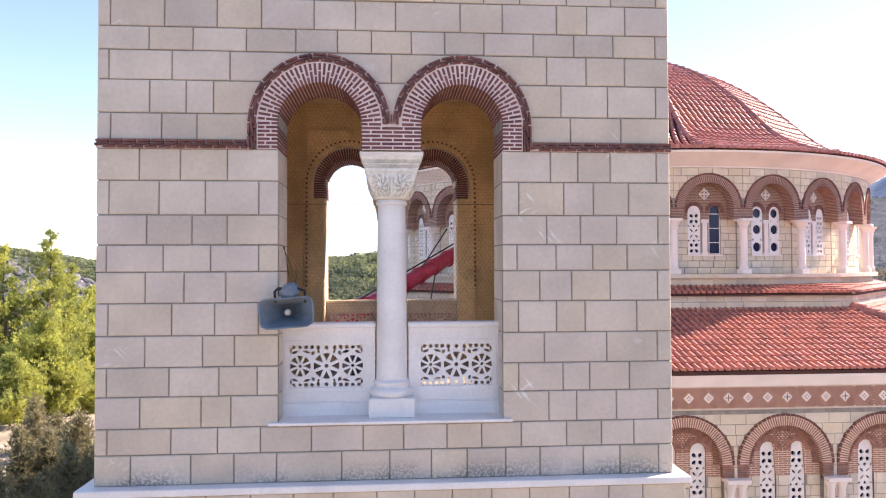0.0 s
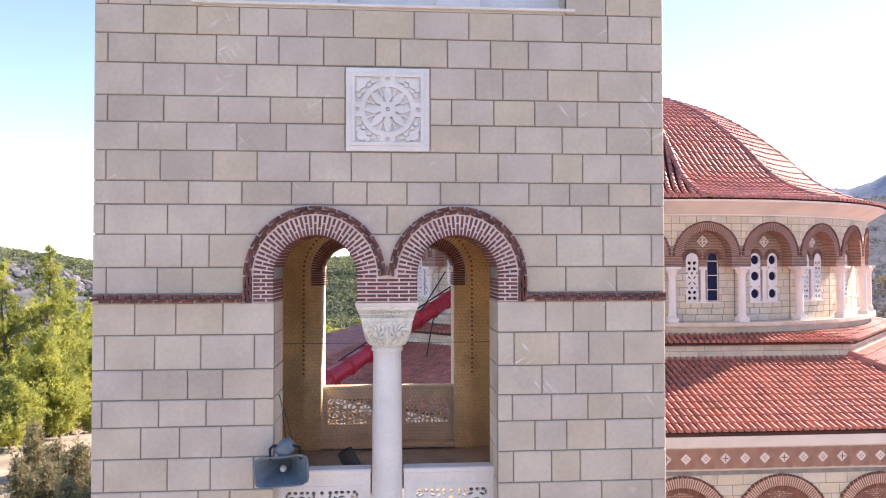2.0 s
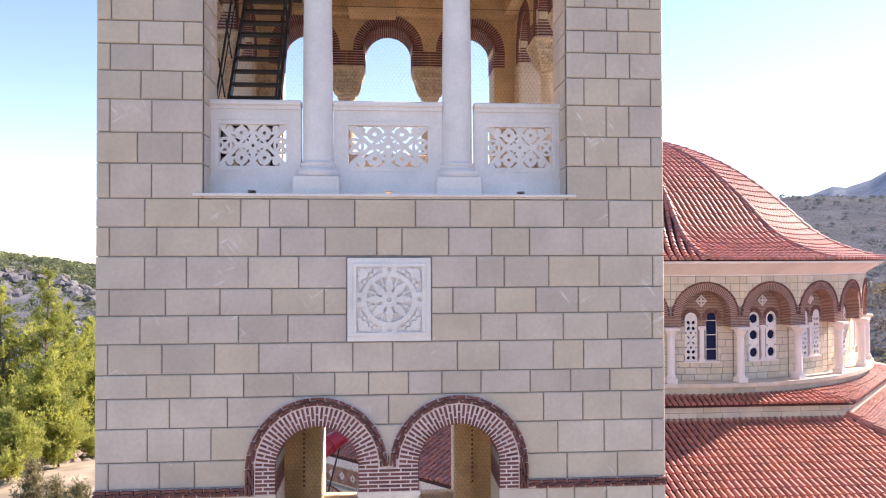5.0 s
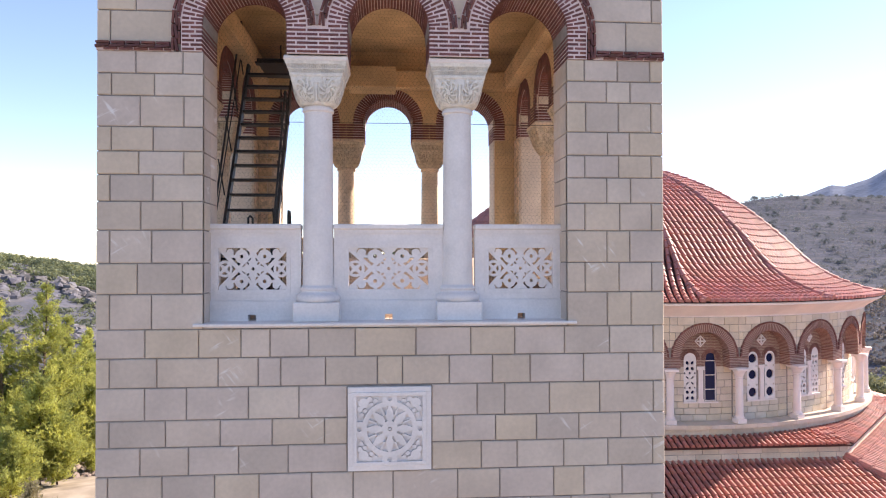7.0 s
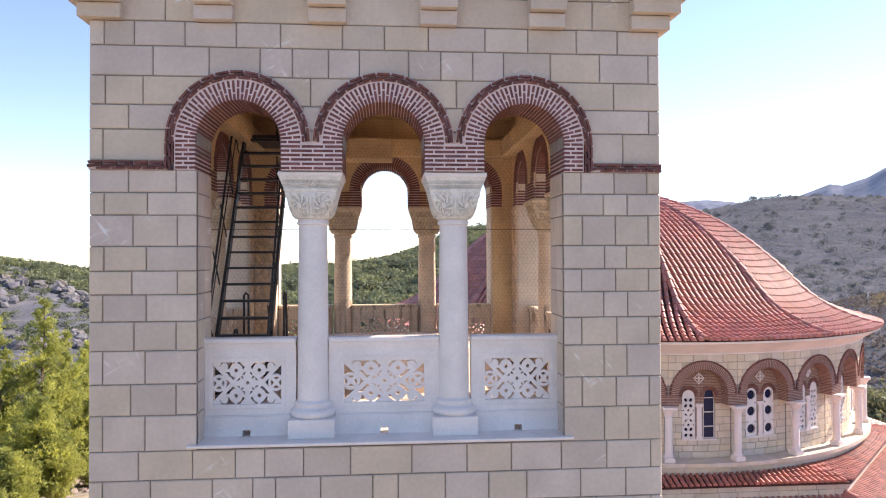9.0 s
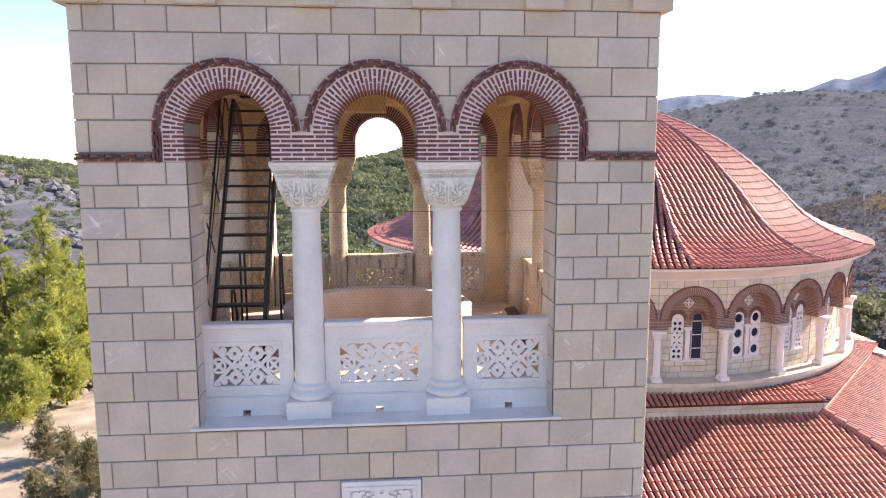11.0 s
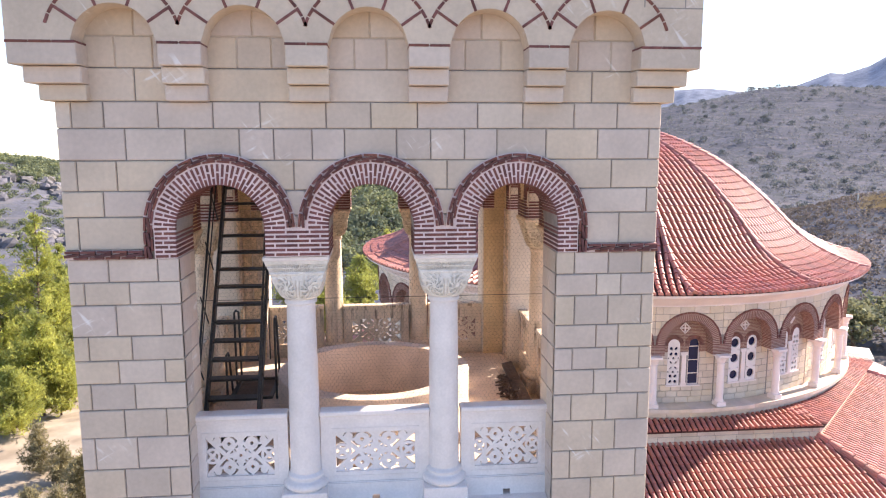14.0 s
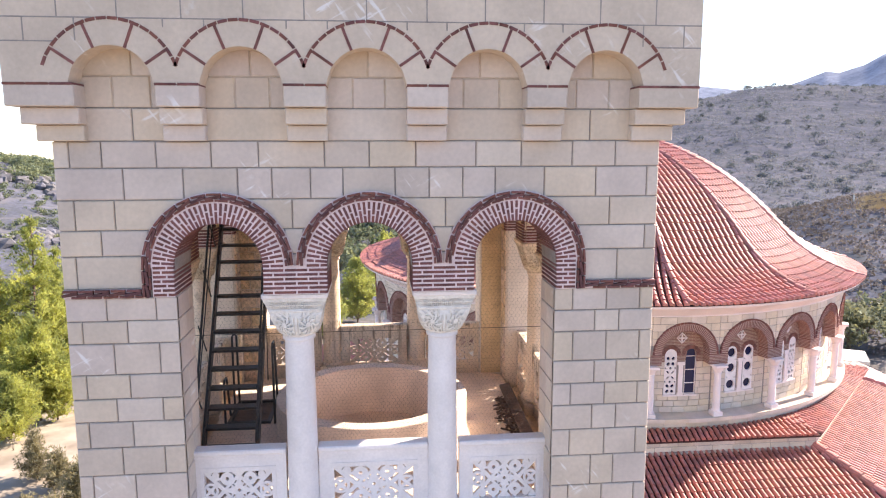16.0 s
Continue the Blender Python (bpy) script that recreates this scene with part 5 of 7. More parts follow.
for ci in range(-nc, nc + 1):
    x = ci * pitch
    l = slope_len + 0.04
    while l > 0.15:
        l0 = max(l - 0.37, 0.0)
        if abs(x) > (AI + (AO - AI) * (l / slope_len)) * K:
            break
        a, b = Vector((x, -AI, ZI)) + down * l0, Vector((x, -AI, ZI)) + down * l
        if 2.2 > x > -3.6 and l > slope_len - 1.65:
            near_tiles.append((x, l))
        else:
            tile(facet, a, b, Vector((1, 0, 0)), upn)
        l -= 0.33
FACET = facet.mesh("aisle_tiles", M_TILE, True)
gap = Shape()
for x, l in near_tiles:
    tile(gap, Vector((x, -AI, ZI)) + down * (l - 0.37), Vector((x, -AI, ZI)) + down * l, Vector((1, 0, 0)), upn)
GAPM = gap.mesh("aisle_tiles", M_TILE, True)
hipl = Shape()
h0, h1 = Vector((AI * K, -AI, ZI)), Vector((AO * K, -AO, ZO))
hd = (h1 - h0)
hn = int(hd.length / 0.36)
hs = Vector((hd.y, -hd.x, 0)).normalized()
for i in range(hn):
    a, b = h0 + hd * (i / hn), h0 + hd * ((i + 1.12) / hn)
    tile(hipl, a + Vector((0, 0, 0.05)), b + Vector((0, 0, 0.05)), hs, Vector((0, 0, 1)), 0.12, 0.10, 0.025)
HIPL = hipl.mesh("hip_tiles", M_TILE)
# little roof over the parapet, from the round footing to the eight sides
strip_pan, strip = Shape(), Shape()
SI, SO, SZI, SZO = 9.28, 9.70, 11.50, 11.30
for i in range(48):
    u0, u1 = -SO * K + 2 * SO * K * i / 48, -SO * K + 2 * SO * K * (i + 1) / 48
    q = []
    for u in (u0, u1):
        a = math.atan2(u, SO)
        q.append((Vector((SI * math.sin(a), -SI * math.cos(a), SZI)), Vector((u, -SO, SZO))))
    strip_pan.add([q[0][0], q[1][0], q[1][1], q[0][1]], [(0, 1, 2, 3)])
    strip_pan.add([q[0][1], q[1][1], q[1][1] - Vector((0, 0, 0.05)), q[0][1] - Vector((0, 0, 0.05))], [(0, 1, 2, 3)])
ns = int(SO * K / 0.175)
for ci in range(-ns, ns + 1):
    x = ci * 0.175
    yin = math.sqrt(SI * SI - x * x)
    a, b = Vector((x, -yin, SZI)), Vector((x, -SO - 0.03, SZO))
    total = (b - a).length
    cnt = max(2, round(total / 0.30))
    for j in range(cnt):
        tile(strip, a.lerp(b, max(0, j / cnt - 0.03)), a.lerp(b, (j + 1) / cnt), Vector((1, 0, 0)), upn)
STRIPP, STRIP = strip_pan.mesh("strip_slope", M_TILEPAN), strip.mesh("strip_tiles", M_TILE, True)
# parapet under it
par = Shape()
par.prism([(-9.55 * K, 10.8), (9.55 * K, 10.8), (9.55 * K, 11.24), (-9.55 * K, 11.24)], -9.55, -9.2)
PAR = par.mesh("parapet_wall", M_MORTAR)
PARB = blocks(Shape(), -9.55 * K, 9.55 * K, (10.905, 11.07, 11.23), -9.565, (), 0, 0.6, seed=8).mesh("parapet_ashlar", M_CHURCH)
mo = Shape()
mo.prism([(-9.63 * K, 11.235), (9.63 * K, 11.235), (9.63 * K, 11.27), (-9.63 * K, 11.27)], -9.63, -9.2)
mo.prism([(-9.60 * K, 10.84), (9.60 * K, 10.84), (9.60 * K, 10.90), (-9.60 * K, 10.90)], -9.60, -9.5)
MOULD = mo.mesh("parapet_moulding", M_CHURCH)

# aisle wall with arches, frieze and eaves
M_ROSEBRICK = material("rose_brick_joined", (0.40, 0.19, 0.135), 0.85, 0.15, 9, 70, 0.2, island=0.2)
M_SANDMORTAR = material("sand_mortar", (0.74, 0.56, 0.44), 0.9, 0.08, 7, 90, 0.2)
M_ROSELUNETTE = brickwork("rose_lunette_brick", (0.40, 0.19, 0.13), (0.33, 0.15, 0.105), (0.70, 0.52, 0.40), 0.22, 0.05)
AW = 13.05
HALFW = AW * K
AZ, AR = 7.50, 1.16
aw = Shape()
arcs = [dict(spring=7.2, cz=AZ, xs=(-2.52, -0.12, 2.28))]
for poly in outlines(-HALFW, HALFW, 7.2, 9.36, arcs, AR - 0.24, 0.06):
    aw.prism(poly, -AW + 0.012, -AW + 0.45)
for a, b in ((-HALFW, -2.52 - AR + 0.24), (-2.52 + AR - 0.24, -0.12 - AR + 0.24), (-0.12 + AR - 0.24, 2.28 - AR + 0.24), (2.28 + AR - 0.24, HALFW)):
    aw.box(a, b, -AW + 0.012, -AW + 0.45, 2.0, 7.2)
aw.box(-HALFW, HALFW, -AW + 0.45, -AW + 0.5, 2.0, 5.0)
for c in (-2.52, -0.12, 2.28):
    for a, b in ((c - 0.93, c - 0.56), (c - 0.16, c + 0.16), (c + 0.56, c + 0.93)):
        aw.box(a, b, -AW + 0.15, -AW + 0.45, 4.0, 7.2)
AWALL = aw.mesh("aisle_wall", M_MORTAR)
AST = blocks(Shape(), -HALFW, HALFW, [7.2 + 0.245 * i for i in range(7)], -AW, arcs, AR, 0.5, seed=11)
blocks(AST, -HALFW, HALFW, [4.75 + 0.245 * i for i in range(11)], -AW, (), 0, 0.5, [(c - 0.92, c + 0.92, 0, 9) for c in (-2.52, -0.12, 2.28)], 12)
for c in (-2.52, -0.12, 2.28):
    blocks(AST, c - 0.92, c + 0.92, [4.75 + 0.245 * i for i in range(11)], -AW + 0.135, (), 0, 0.3, [(c + d - 0.2, c + d + 0.2, 0, 9) for d in (-0.36, 0.36)], 13)
AST = AST.mesh("aisle_ashlar", M_CHURCH)
ag, agb, agd, alun = Shape(), Shape(), Shape(), Shape()
awin = [dict(spring=7.0, cz=7.80, xs=tuple(c + d for c in (-2.52, -0.12, 2.28) for d in (-0.36, 0.36)))]
for cx in (-2.52, -0.12, 2.28):
    arc_band(ag, cx, AZ, AR - 0.27, AR, -AW - 0.006, -AW + 0.42, 24)
    for i in range(57):
        t = math.pi * i / 56
        mm = Matrix.Translation((cx, 0, AZ)) @ Matrix.Rotation(-t, 4, 'Y')
        agb.box(AR - 0.273, AR - 0.06, -AW - 0.014, -AW + 0.42, -0.0135, 0.0135, mm)
        agb.box(AR - 0.43, AR - 0.285, -AW + 0.10, -AW + 0.42, -0.012, 0.012, mm)
    for i in range(30):
        t0, t1 = math.pi * (i + 0.08) / 30, math.pi * (i + 0.92) / 30
        agd.prism([(cx + r * math.cos(t), AZ + r * math.sin(t)) for r, t in ((AR - 0.045, t0), (AR + 0.005, t0), (AR + 0.005, t1), (AR - 0.045, t1))], -AW - 0.03, -AW + 0.05)
    for sgn in (-1, 1):
        for j in range(7):
            a, b = cx + sgn * (AR - 0.27), cx + sgn * (AR - 0.01)
            agb.box(min(a, b), max(a, b), -AW - 0.014, -AW + 0.42, 7.22 + j * 0.042, 7.245 + j * 0.042)
    rot = Matrix.Translation((cx, 0, 8.10)) @ Matrix.Rotation(math.pi / 4, 4, 'Y')
    for w in (0.07, 0.125, 0.18):
        for x0, x1, z0, z1 in ((-w, w, w - 0.02, w), (-w, w, -w, -w + 0.02), (-w, -w + 0.02, -w, w), (w - 0.02, w, -w, w)):
            agb.box(x0, x1, -AW + 0.125, -AW + 0.16, z0, z1, rot)
    for poly in outlines(cx - 0.92, cx + 0.92, 7.2, 8.42, awin, 0.19, 0.05):
        alun.prism(poly, -AW + 0.14, -AW + 0.2)
ALUN = alun.mesh("aisle_lunette", M_ROSELUNETTE)
for c in awin[0]["xs"]:
    for i in range(27):
        t = math.pi * i / 26
        mm = Matrix.Translation((c, 0, 7.80)) @ Matrix.Rotation(-t, 4, 'Y')
        agb.box(0.19, 0.34, -AW + 0.12, -AW + 0.16, -0.012, 0.012, mm)
AG, AGB, AGD = ag.mesh("aisle_arch_mortar", M_SANDMORTAR), agb.mesh("aisle_arch_bricks", M_ROSEBRICK), agd.mesh("aisle_arch_hood", M_BRICK2)
frz = Shape().box(-HALFW - 0.02, HALFW + 0.02, -AW - 0.02, -AW + 0.012, 8.80, 9.30)
FRZ = frz.mesh("frieze", M_SANDMORTAR)
dia, dline, fret = Shape(), Shape(), Shape()
FP = 0.47
dn = int(HALFW / FP)


def slant(sh, cx, w, thick, y0, y1, low=8.815, high=9.285):
    """Four bars of a diamond of half width w round (cx, 9.05), cut off at the frieze's edges and half way to the next."""
    for sx in (-1, 1):
        for sz in (-1, 1):
            lo, hi = max(0.0, w - (high - low) / 2), min(w, FP / 2)
            if hi - lo > 0.02:
                p = [(cx + sx * u, 9.05 + sz * (w - u)) for u in (lo, hi)]
                nx, nz = thick / 2 * sx * 0.707, thick / 2 * sz * 0.707
                q = [(p[0][0] - nx, p[0][1] - nz), (p[1][0] - nx, p[1][1] - nz), (p[1][0] + nx, p[1][1] + nz), (p[0][0] + nx, p[0][1] + nz)]
                sh.prism(q, y0, y1)


for i in range(-dn, dn + 1):
    x = i * FP - 0.08
    rot = Matrix.Translation((x, 0, 9.05)) @ Matrix.Rotation(math.pi / 4, 4, 'Y')
    dia.box(-0.078, 0.078, -AW - 0.034, -AW, -0.078, 0.078, rot)
    for w in (0.165, 0.225, 0.285, 0.345, 0.405):
        slant(fret, x, w, 0.030, -AW - 0.030, -AW)
dline.box(-HALFW, HALFW, -AW - 0.035, -AW, 8.775, 8.80)
dline.box(-HALFW, HALFW, -AW - 0.035, -AW, 9.30, 9.32)
DIA, DLINE, FRET = dia.mesh("frieze_diamonds", M_CORNICE), dline.mesh("frieze_moulding", M_CHURCH), fret.mesh("frieze_fret", M_ROSEBRICK)
dcr = Shape()
for i in range(-dn, dn + 1):
    x = i * FP - 0.08
    if i % 3 == 0:
        dcr.box(x - 0.075, x + 0.075, -AW - 0.038, -AW, 9.04, 9.06)
        dcr.box(x - 0.01, x + 0.01, -AW - 0.038, -AW, 8.97, 9.13)
    else:
        for k2 in range(4):
            a = math.pi / 2 * k2
            dcr.soft_box(x + 0.04 * math.cos(a) - 0.014, x + 0.04 * math.cos(a) + 0.014, -AW - 0.040, -AW - 0.02, 9.05 + 0.04 * math.sin(a) - 0.014, 9.05 + 0.04 * math.sin(a) + 0.014, 0.004)
DCR = dcr.mesh("diamond_marks", M_BRICK3)
EAVES = []
for r0, z0, z1 in ((AW + 0.03, 9.32, 9.42), (AW + 0.10, 9.42, 9.52), (AW + 0.17, 9.52, 9.60)):
    EAVES.append(Shape().prism([(-r0 * K, z0), (r0 * K, z0), (r0 * K, z1), (-r0 * K, z1)], -r0, -AW + 0.3).mesh("eaves_step", M_CORNICE))
ASCREEN = SCREENS["ovals"]
ACOL = Shape().soft_box(-0.28, 0.28, -0.17, 0.17, 7.10, 7.20, 0.01)
for dx in (-0.13, 0.13):
    ACOL.lathe([(0.09, 2.0), (0.085, 6.9), (0.11, 7.0), (0.15, 7.10)], 14, dx, 0)
ACOLM = ACOL.mesh("aisle_column", M_CORNICE, True)
APANE = Shape().box(-0.2, 0.2, 0.0, 0.02, 5.2, 8.0).mesh("pane", M_GLASS)
for g in range(8):
    R_ = Matrix.Rotation(math.pi / 4 * g, 4, 'Z')
    for nm, me, kd in (("roof_slope", PAN, ""), ("aisle_tiles", FACET, "stuff"), ("hip_tiles", HIPL, "stuff"), ("strip_slope", STRIPP, ""), ("strip_tiles", STRIP, "stuff"), ("parapet_wall", PAR, ""),
                       ("parapet_ashlar", PARB, "stuff"), ("parapet_moulding", MOULD, ""), ("aisle_wall", AWALL, ""), ("aisle_ashlar", AST, "stuff"), ("aisle_arch_mortar", AG, ""), ("aisle_arch_bricks", AGB, "stuff"),
                       ("aisle_arch_hood", AGD, "stuff"), ("aisle_lunette", ALUN, ""), ("frieze", FRZ, ""), ("frieze_relief", DIA, "stuff"), ("frieze_fret", FRET, "stuff"), ("frieze_moulding", DLINE, ""), ("diamond_marks", DCR, "stuff"), *[("eaves_step", e, "") for e in EAVES]):
        part(nm, me, None, church, kind=kd).matrix_basis = R_
    if g:
        part("aisle_tiles", GAPM, None, church, kind="stuff").matrix_basis = R_
    if g in (0, 1, 7):
        for c in awin[0]["xs"]:
            w = part("window", APANE, None, church, "dark glass behind a white pierced screen")
            w.matrix_basis = R_ @ Matrix.Translation((c, -AW + 0.24, 0))
            me, zc, h = ASCREEN
            part("screen", me, None, w, "white pierced screen").matrix_basis = Matrix.Translation((0, -0.06, 7.985 - h / 2))
        for x in (-3.72, -1.32, 1.08, 3.48):
            part("aisle_column", ACOLM, None, church, "pair of pale stone colonnettes").matrix_basis = R_ @ Matrix.Translation((x, -AW - 0.02, 0))

# ---- land ----
EYE0 = Vector((0.0, -6.6))
CREST = ((-180, 0.5, 300), (-60, 0.5, 260), (-32, -0.35, 250), (-28, -0.65, 250), (-25, -1.1, 250), (-22, -1.5, 260), (-15, -1.5, 280), (-8, -1.3, 270), (-5, -1.3, 260), (-3, -1.2, 250), (-1.5, -1.0, 250),
         (1, -0.4, 270), (3, 0.3, 290), (6, 1.4, 330), (12, 3.2, 420), (20, 2.5, 520), (22, 2.66, 550), (23.5, 2.98, 560), (26.6, 3.46, 580), (28.4, 3.82, 590), (30.5, 3.94, 600), (33.2, 3.94, 620), (36.7, 3.84, 640), (42, 3.7, 660), (60, 3.4, 680), (90, 4.0, 600), (140, 1.5, 400), (180, 0.5, 300))


def crest(az):
    for (a0, e0, r0), (a1, e1, r1) in zip(CREST, CREST[1:]):
        if a0 <= az <= a1:
            f = (az - a0) / (a1 - a0)
            return e0 + (e1 - e0) * f, r0 + (r1 - r0) * f
    return 0.5, 300


def land(x, y):
    """Height of the ground."""
    d = Vector((x, y)) - EYE0
    r, az = d.length, math.degrees(math.atan2(d.x, d.y))
    e, rc = crest(az)
    top = 19.0 + rc * math.tan(radians(e))
    z = 2.9 + 0.8 * smooth(30, 50, r)
    # the hollow before the hills on the left, and the dry spur on the right
    z -= 6.0 * smooth(60, 110, r) * (1 - smooth(5, 22, az))
    spur = smooth(26, 38, az) * (1 - smooth(60, 80, az))
    z += spur * (7.9 * smooth(60, 128, r) - 11.0 * smooth(132, 210, r))
    z -= 3.4 * smooth(44, 62, r) * (1 - smooth(-16, -6, az)) * smooth(-100, -60, az)
    rise = smooth(110, rc, r) if az < 12 else smooth(170, rc, r) ** 1.15
    z = z * (1 - rise) + top * rise
    z -= (top + 190) * smooth(rc, rc * 3.4, r)
    amp = smooth(45, 120, r)
    n1 = noise.noise(Vector((x / 60, y / 60, 0.3))) * 5.0 + noise.noise(Vector((x / 21, y / 21, 4.3))) * 1.3 + noise.noise(Vector((x / 7, y / 7, 8.3))) * 0.3
    n1 *= 0.4 + 0.6 * smooth(180, 300, r)
    return z + n1 * amp * (0.35 + 0.65 * (1 - smooth(rc * 0.85, rc, r)))


def land_material():
    # the blue-grey of distance haze is put into the slopes' colours
    m = material("hazy_dry_hillside", (0.116, 0.121, 0.150), 0.95, 0.20, 0.05, 1.2, 0.6, second=(0.094, 0.102, 0.130))
    nt, L = m.node_tree, m.node_tree.links
    b = nt.nodes["Principled BSDF"]
    b.inputs["Specular IOR Level"].default_value = 0.0
    base = b.inputs["Base Color"].links[0].from_socket
    geo = nt.nodes.new("ShaderNodeNewGeometry")
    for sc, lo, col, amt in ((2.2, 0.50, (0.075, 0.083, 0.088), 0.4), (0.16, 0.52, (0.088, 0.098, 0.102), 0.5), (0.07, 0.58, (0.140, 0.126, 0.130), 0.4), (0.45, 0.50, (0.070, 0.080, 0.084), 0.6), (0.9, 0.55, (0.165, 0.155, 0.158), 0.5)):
        n = nt.nodes.new("ShaderNodeTexNoise")
        n.inputs["Scale"].default_value, n.inputs["Detail"].default_value, n.inputs["Roughness"].default_value = sc, 7, 0.7
        L.new(geo.outputs["Position"], n.inputs["Vector"])
        r = nt.nodes.new("ShaderNodeMapRange")
        r.inputs["From Min"].default_value, r.inputs["From Max"].default_value, r.inputs["To Max"].default_value = lo, lo + 0.07, amt
        L.new(n.outputs["Fac"], r.inputs["Value"])
        mx = nt.nodes.new("ShaderNodeMixRGB")
        L.new(r.outputs["Result"], mx.inputs["Fac"])
        L.new(base, mx.inputs["Color1"])
        mx.inputs["Color2"].default_value = (*col, 1)
        base = mx.outputs["Color"]
    # low terrace walls of pale stone along the slopes
    sep = nt.nodes.new("ShaderNodeSeparateXYZ")
    L.new(geo.outputs["Position"], sep.inputs[0])
    wob = nt.nodes.new("ShaderNodeTexNoise")
    wob.inputs["Scale"].default_value, wob.inputs["Detail"].default_value = 0.03, 5
    L.new(geo.outputs["Position"], wob.inputs["Vector"])
    lift = nt.nodes.new("ShaderNodeMath")
    lift.operation = 'MULTIPLY_ADD'
    L.new(wob.outputs["Fac"], lift.inputs[0])
    lift.inputs[1].default_value = 14.0
    L.new(sep.outputs["Z"], lift.inputs[2])
    saw = nt.nodes.new("ShaderNodeMath")
    saw.operation = 'PINGPONG'
    saw.inputs[1].default_value = 1.3
    L.new(lift.outputs[0], saw.inputs[0])
    edge = nt.nodes.new("ShaderNodeMapRange")
    edge.inputs["From Min"].default_value, edge.inputs["From Max"].default_value, edge.inputs["To Max"].default_value = 0.95, 1.25, 0.3
    L.new(saw.outputs[0], edge.inputs["Value"])
    mx = nt.nodes.new("ShaderNodeMixRGB")
    L.new(edge.outputs["Result"], mx.inputs["Fac"])
    L.new(base, mx.inputs["Color1"])
    mx.inputs["Color2"].default_value = (0.215, 0.198, 0.202, 1)
    base = mx.outputs["Color"]
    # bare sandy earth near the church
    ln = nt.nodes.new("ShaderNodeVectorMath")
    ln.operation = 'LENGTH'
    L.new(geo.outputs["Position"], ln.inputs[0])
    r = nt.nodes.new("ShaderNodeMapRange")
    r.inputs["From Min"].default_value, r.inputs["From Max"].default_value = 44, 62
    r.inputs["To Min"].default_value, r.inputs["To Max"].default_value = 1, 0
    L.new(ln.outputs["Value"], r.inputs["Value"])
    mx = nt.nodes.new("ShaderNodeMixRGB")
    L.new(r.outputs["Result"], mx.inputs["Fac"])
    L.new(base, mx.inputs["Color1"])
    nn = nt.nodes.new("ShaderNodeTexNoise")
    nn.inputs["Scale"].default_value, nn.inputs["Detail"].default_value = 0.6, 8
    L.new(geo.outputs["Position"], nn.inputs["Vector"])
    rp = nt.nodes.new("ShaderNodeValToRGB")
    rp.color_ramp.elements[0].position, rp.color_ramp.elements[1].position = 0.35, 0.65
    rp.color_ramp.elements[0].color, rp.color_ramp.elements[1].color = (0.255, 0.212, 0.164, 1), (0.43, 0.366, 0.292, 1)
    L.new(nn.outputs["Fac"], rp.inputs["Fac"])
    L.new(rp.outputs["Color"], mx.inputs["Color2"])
    L.new(mx.outputs["Color"], b.inputs["Base Color"])
    return m


azs = [-180 + 6 * i for i in range(23)] + [-40 + 0.55 * i for i in range(int(88 / 0.55) + 1)] + [54 + 6 * i for i in range(21)]
azs = sorted(set(a for a in azs if a < 180))
rads = [0.5, 6, 12, 18, 24, 30, 35, 40, 45, 50, 56, 62, 69, 77] + [86 * 1.055 ** i for i in range(46)] + [1050, 1250, 1500, 2000, 2800, 4000]
gv, gf = [], []
for r in rads:
    for a in azs:
        x, y = EYE0.x + r * math.sin(radians(a)), EYE0.y + r * math.cos(radians(a))
        gv.append((x, y, land(x, y)))
na = len(azs)
for j in range(len(rads) - 1):
    for i in range(na):
        gf.append((j * na + i, j * na + (i + 1) % na, (j + 1) * na + (i + 1) % na, (j + 1) * na + i))
gs = Shape().add(gv, gf)
gs.f.append(tuple(range(na - 1, -1, -1)))
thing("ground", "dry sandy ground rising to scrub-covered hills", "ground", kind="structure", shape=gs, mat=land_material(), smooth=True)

# far mountains, the blue of the haze put into their colour
M_FAR = material("hazy_far_hillside", (0.20, 0.228, 0.29), 0.95, 0.2, 0.03, 0.3, 0.0, second=(0.15, 0.178, 0.235))
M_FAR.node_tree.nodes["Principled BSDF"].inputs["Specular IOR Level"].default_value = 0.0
FAR = ((10, 2.6), (18, 3.4), (21.9, 3.93), (23.1, 4.14), (25.1, 4.22), (26.6, 4.06), (28.4, 3.8), (32, 3.0), (40, 2.0))
RIDGE = ((27, 2.6), (29.4, 3.4), (30.5, 3.96), (31.7, 4.36), (33.4, 5.02), (34.2, 4.88), (35.7, 5.33), (36.6, 5.86), (39, 7.0), (43, 7.8), (50, 7.4), (58, 6.0), (66, 3.0))


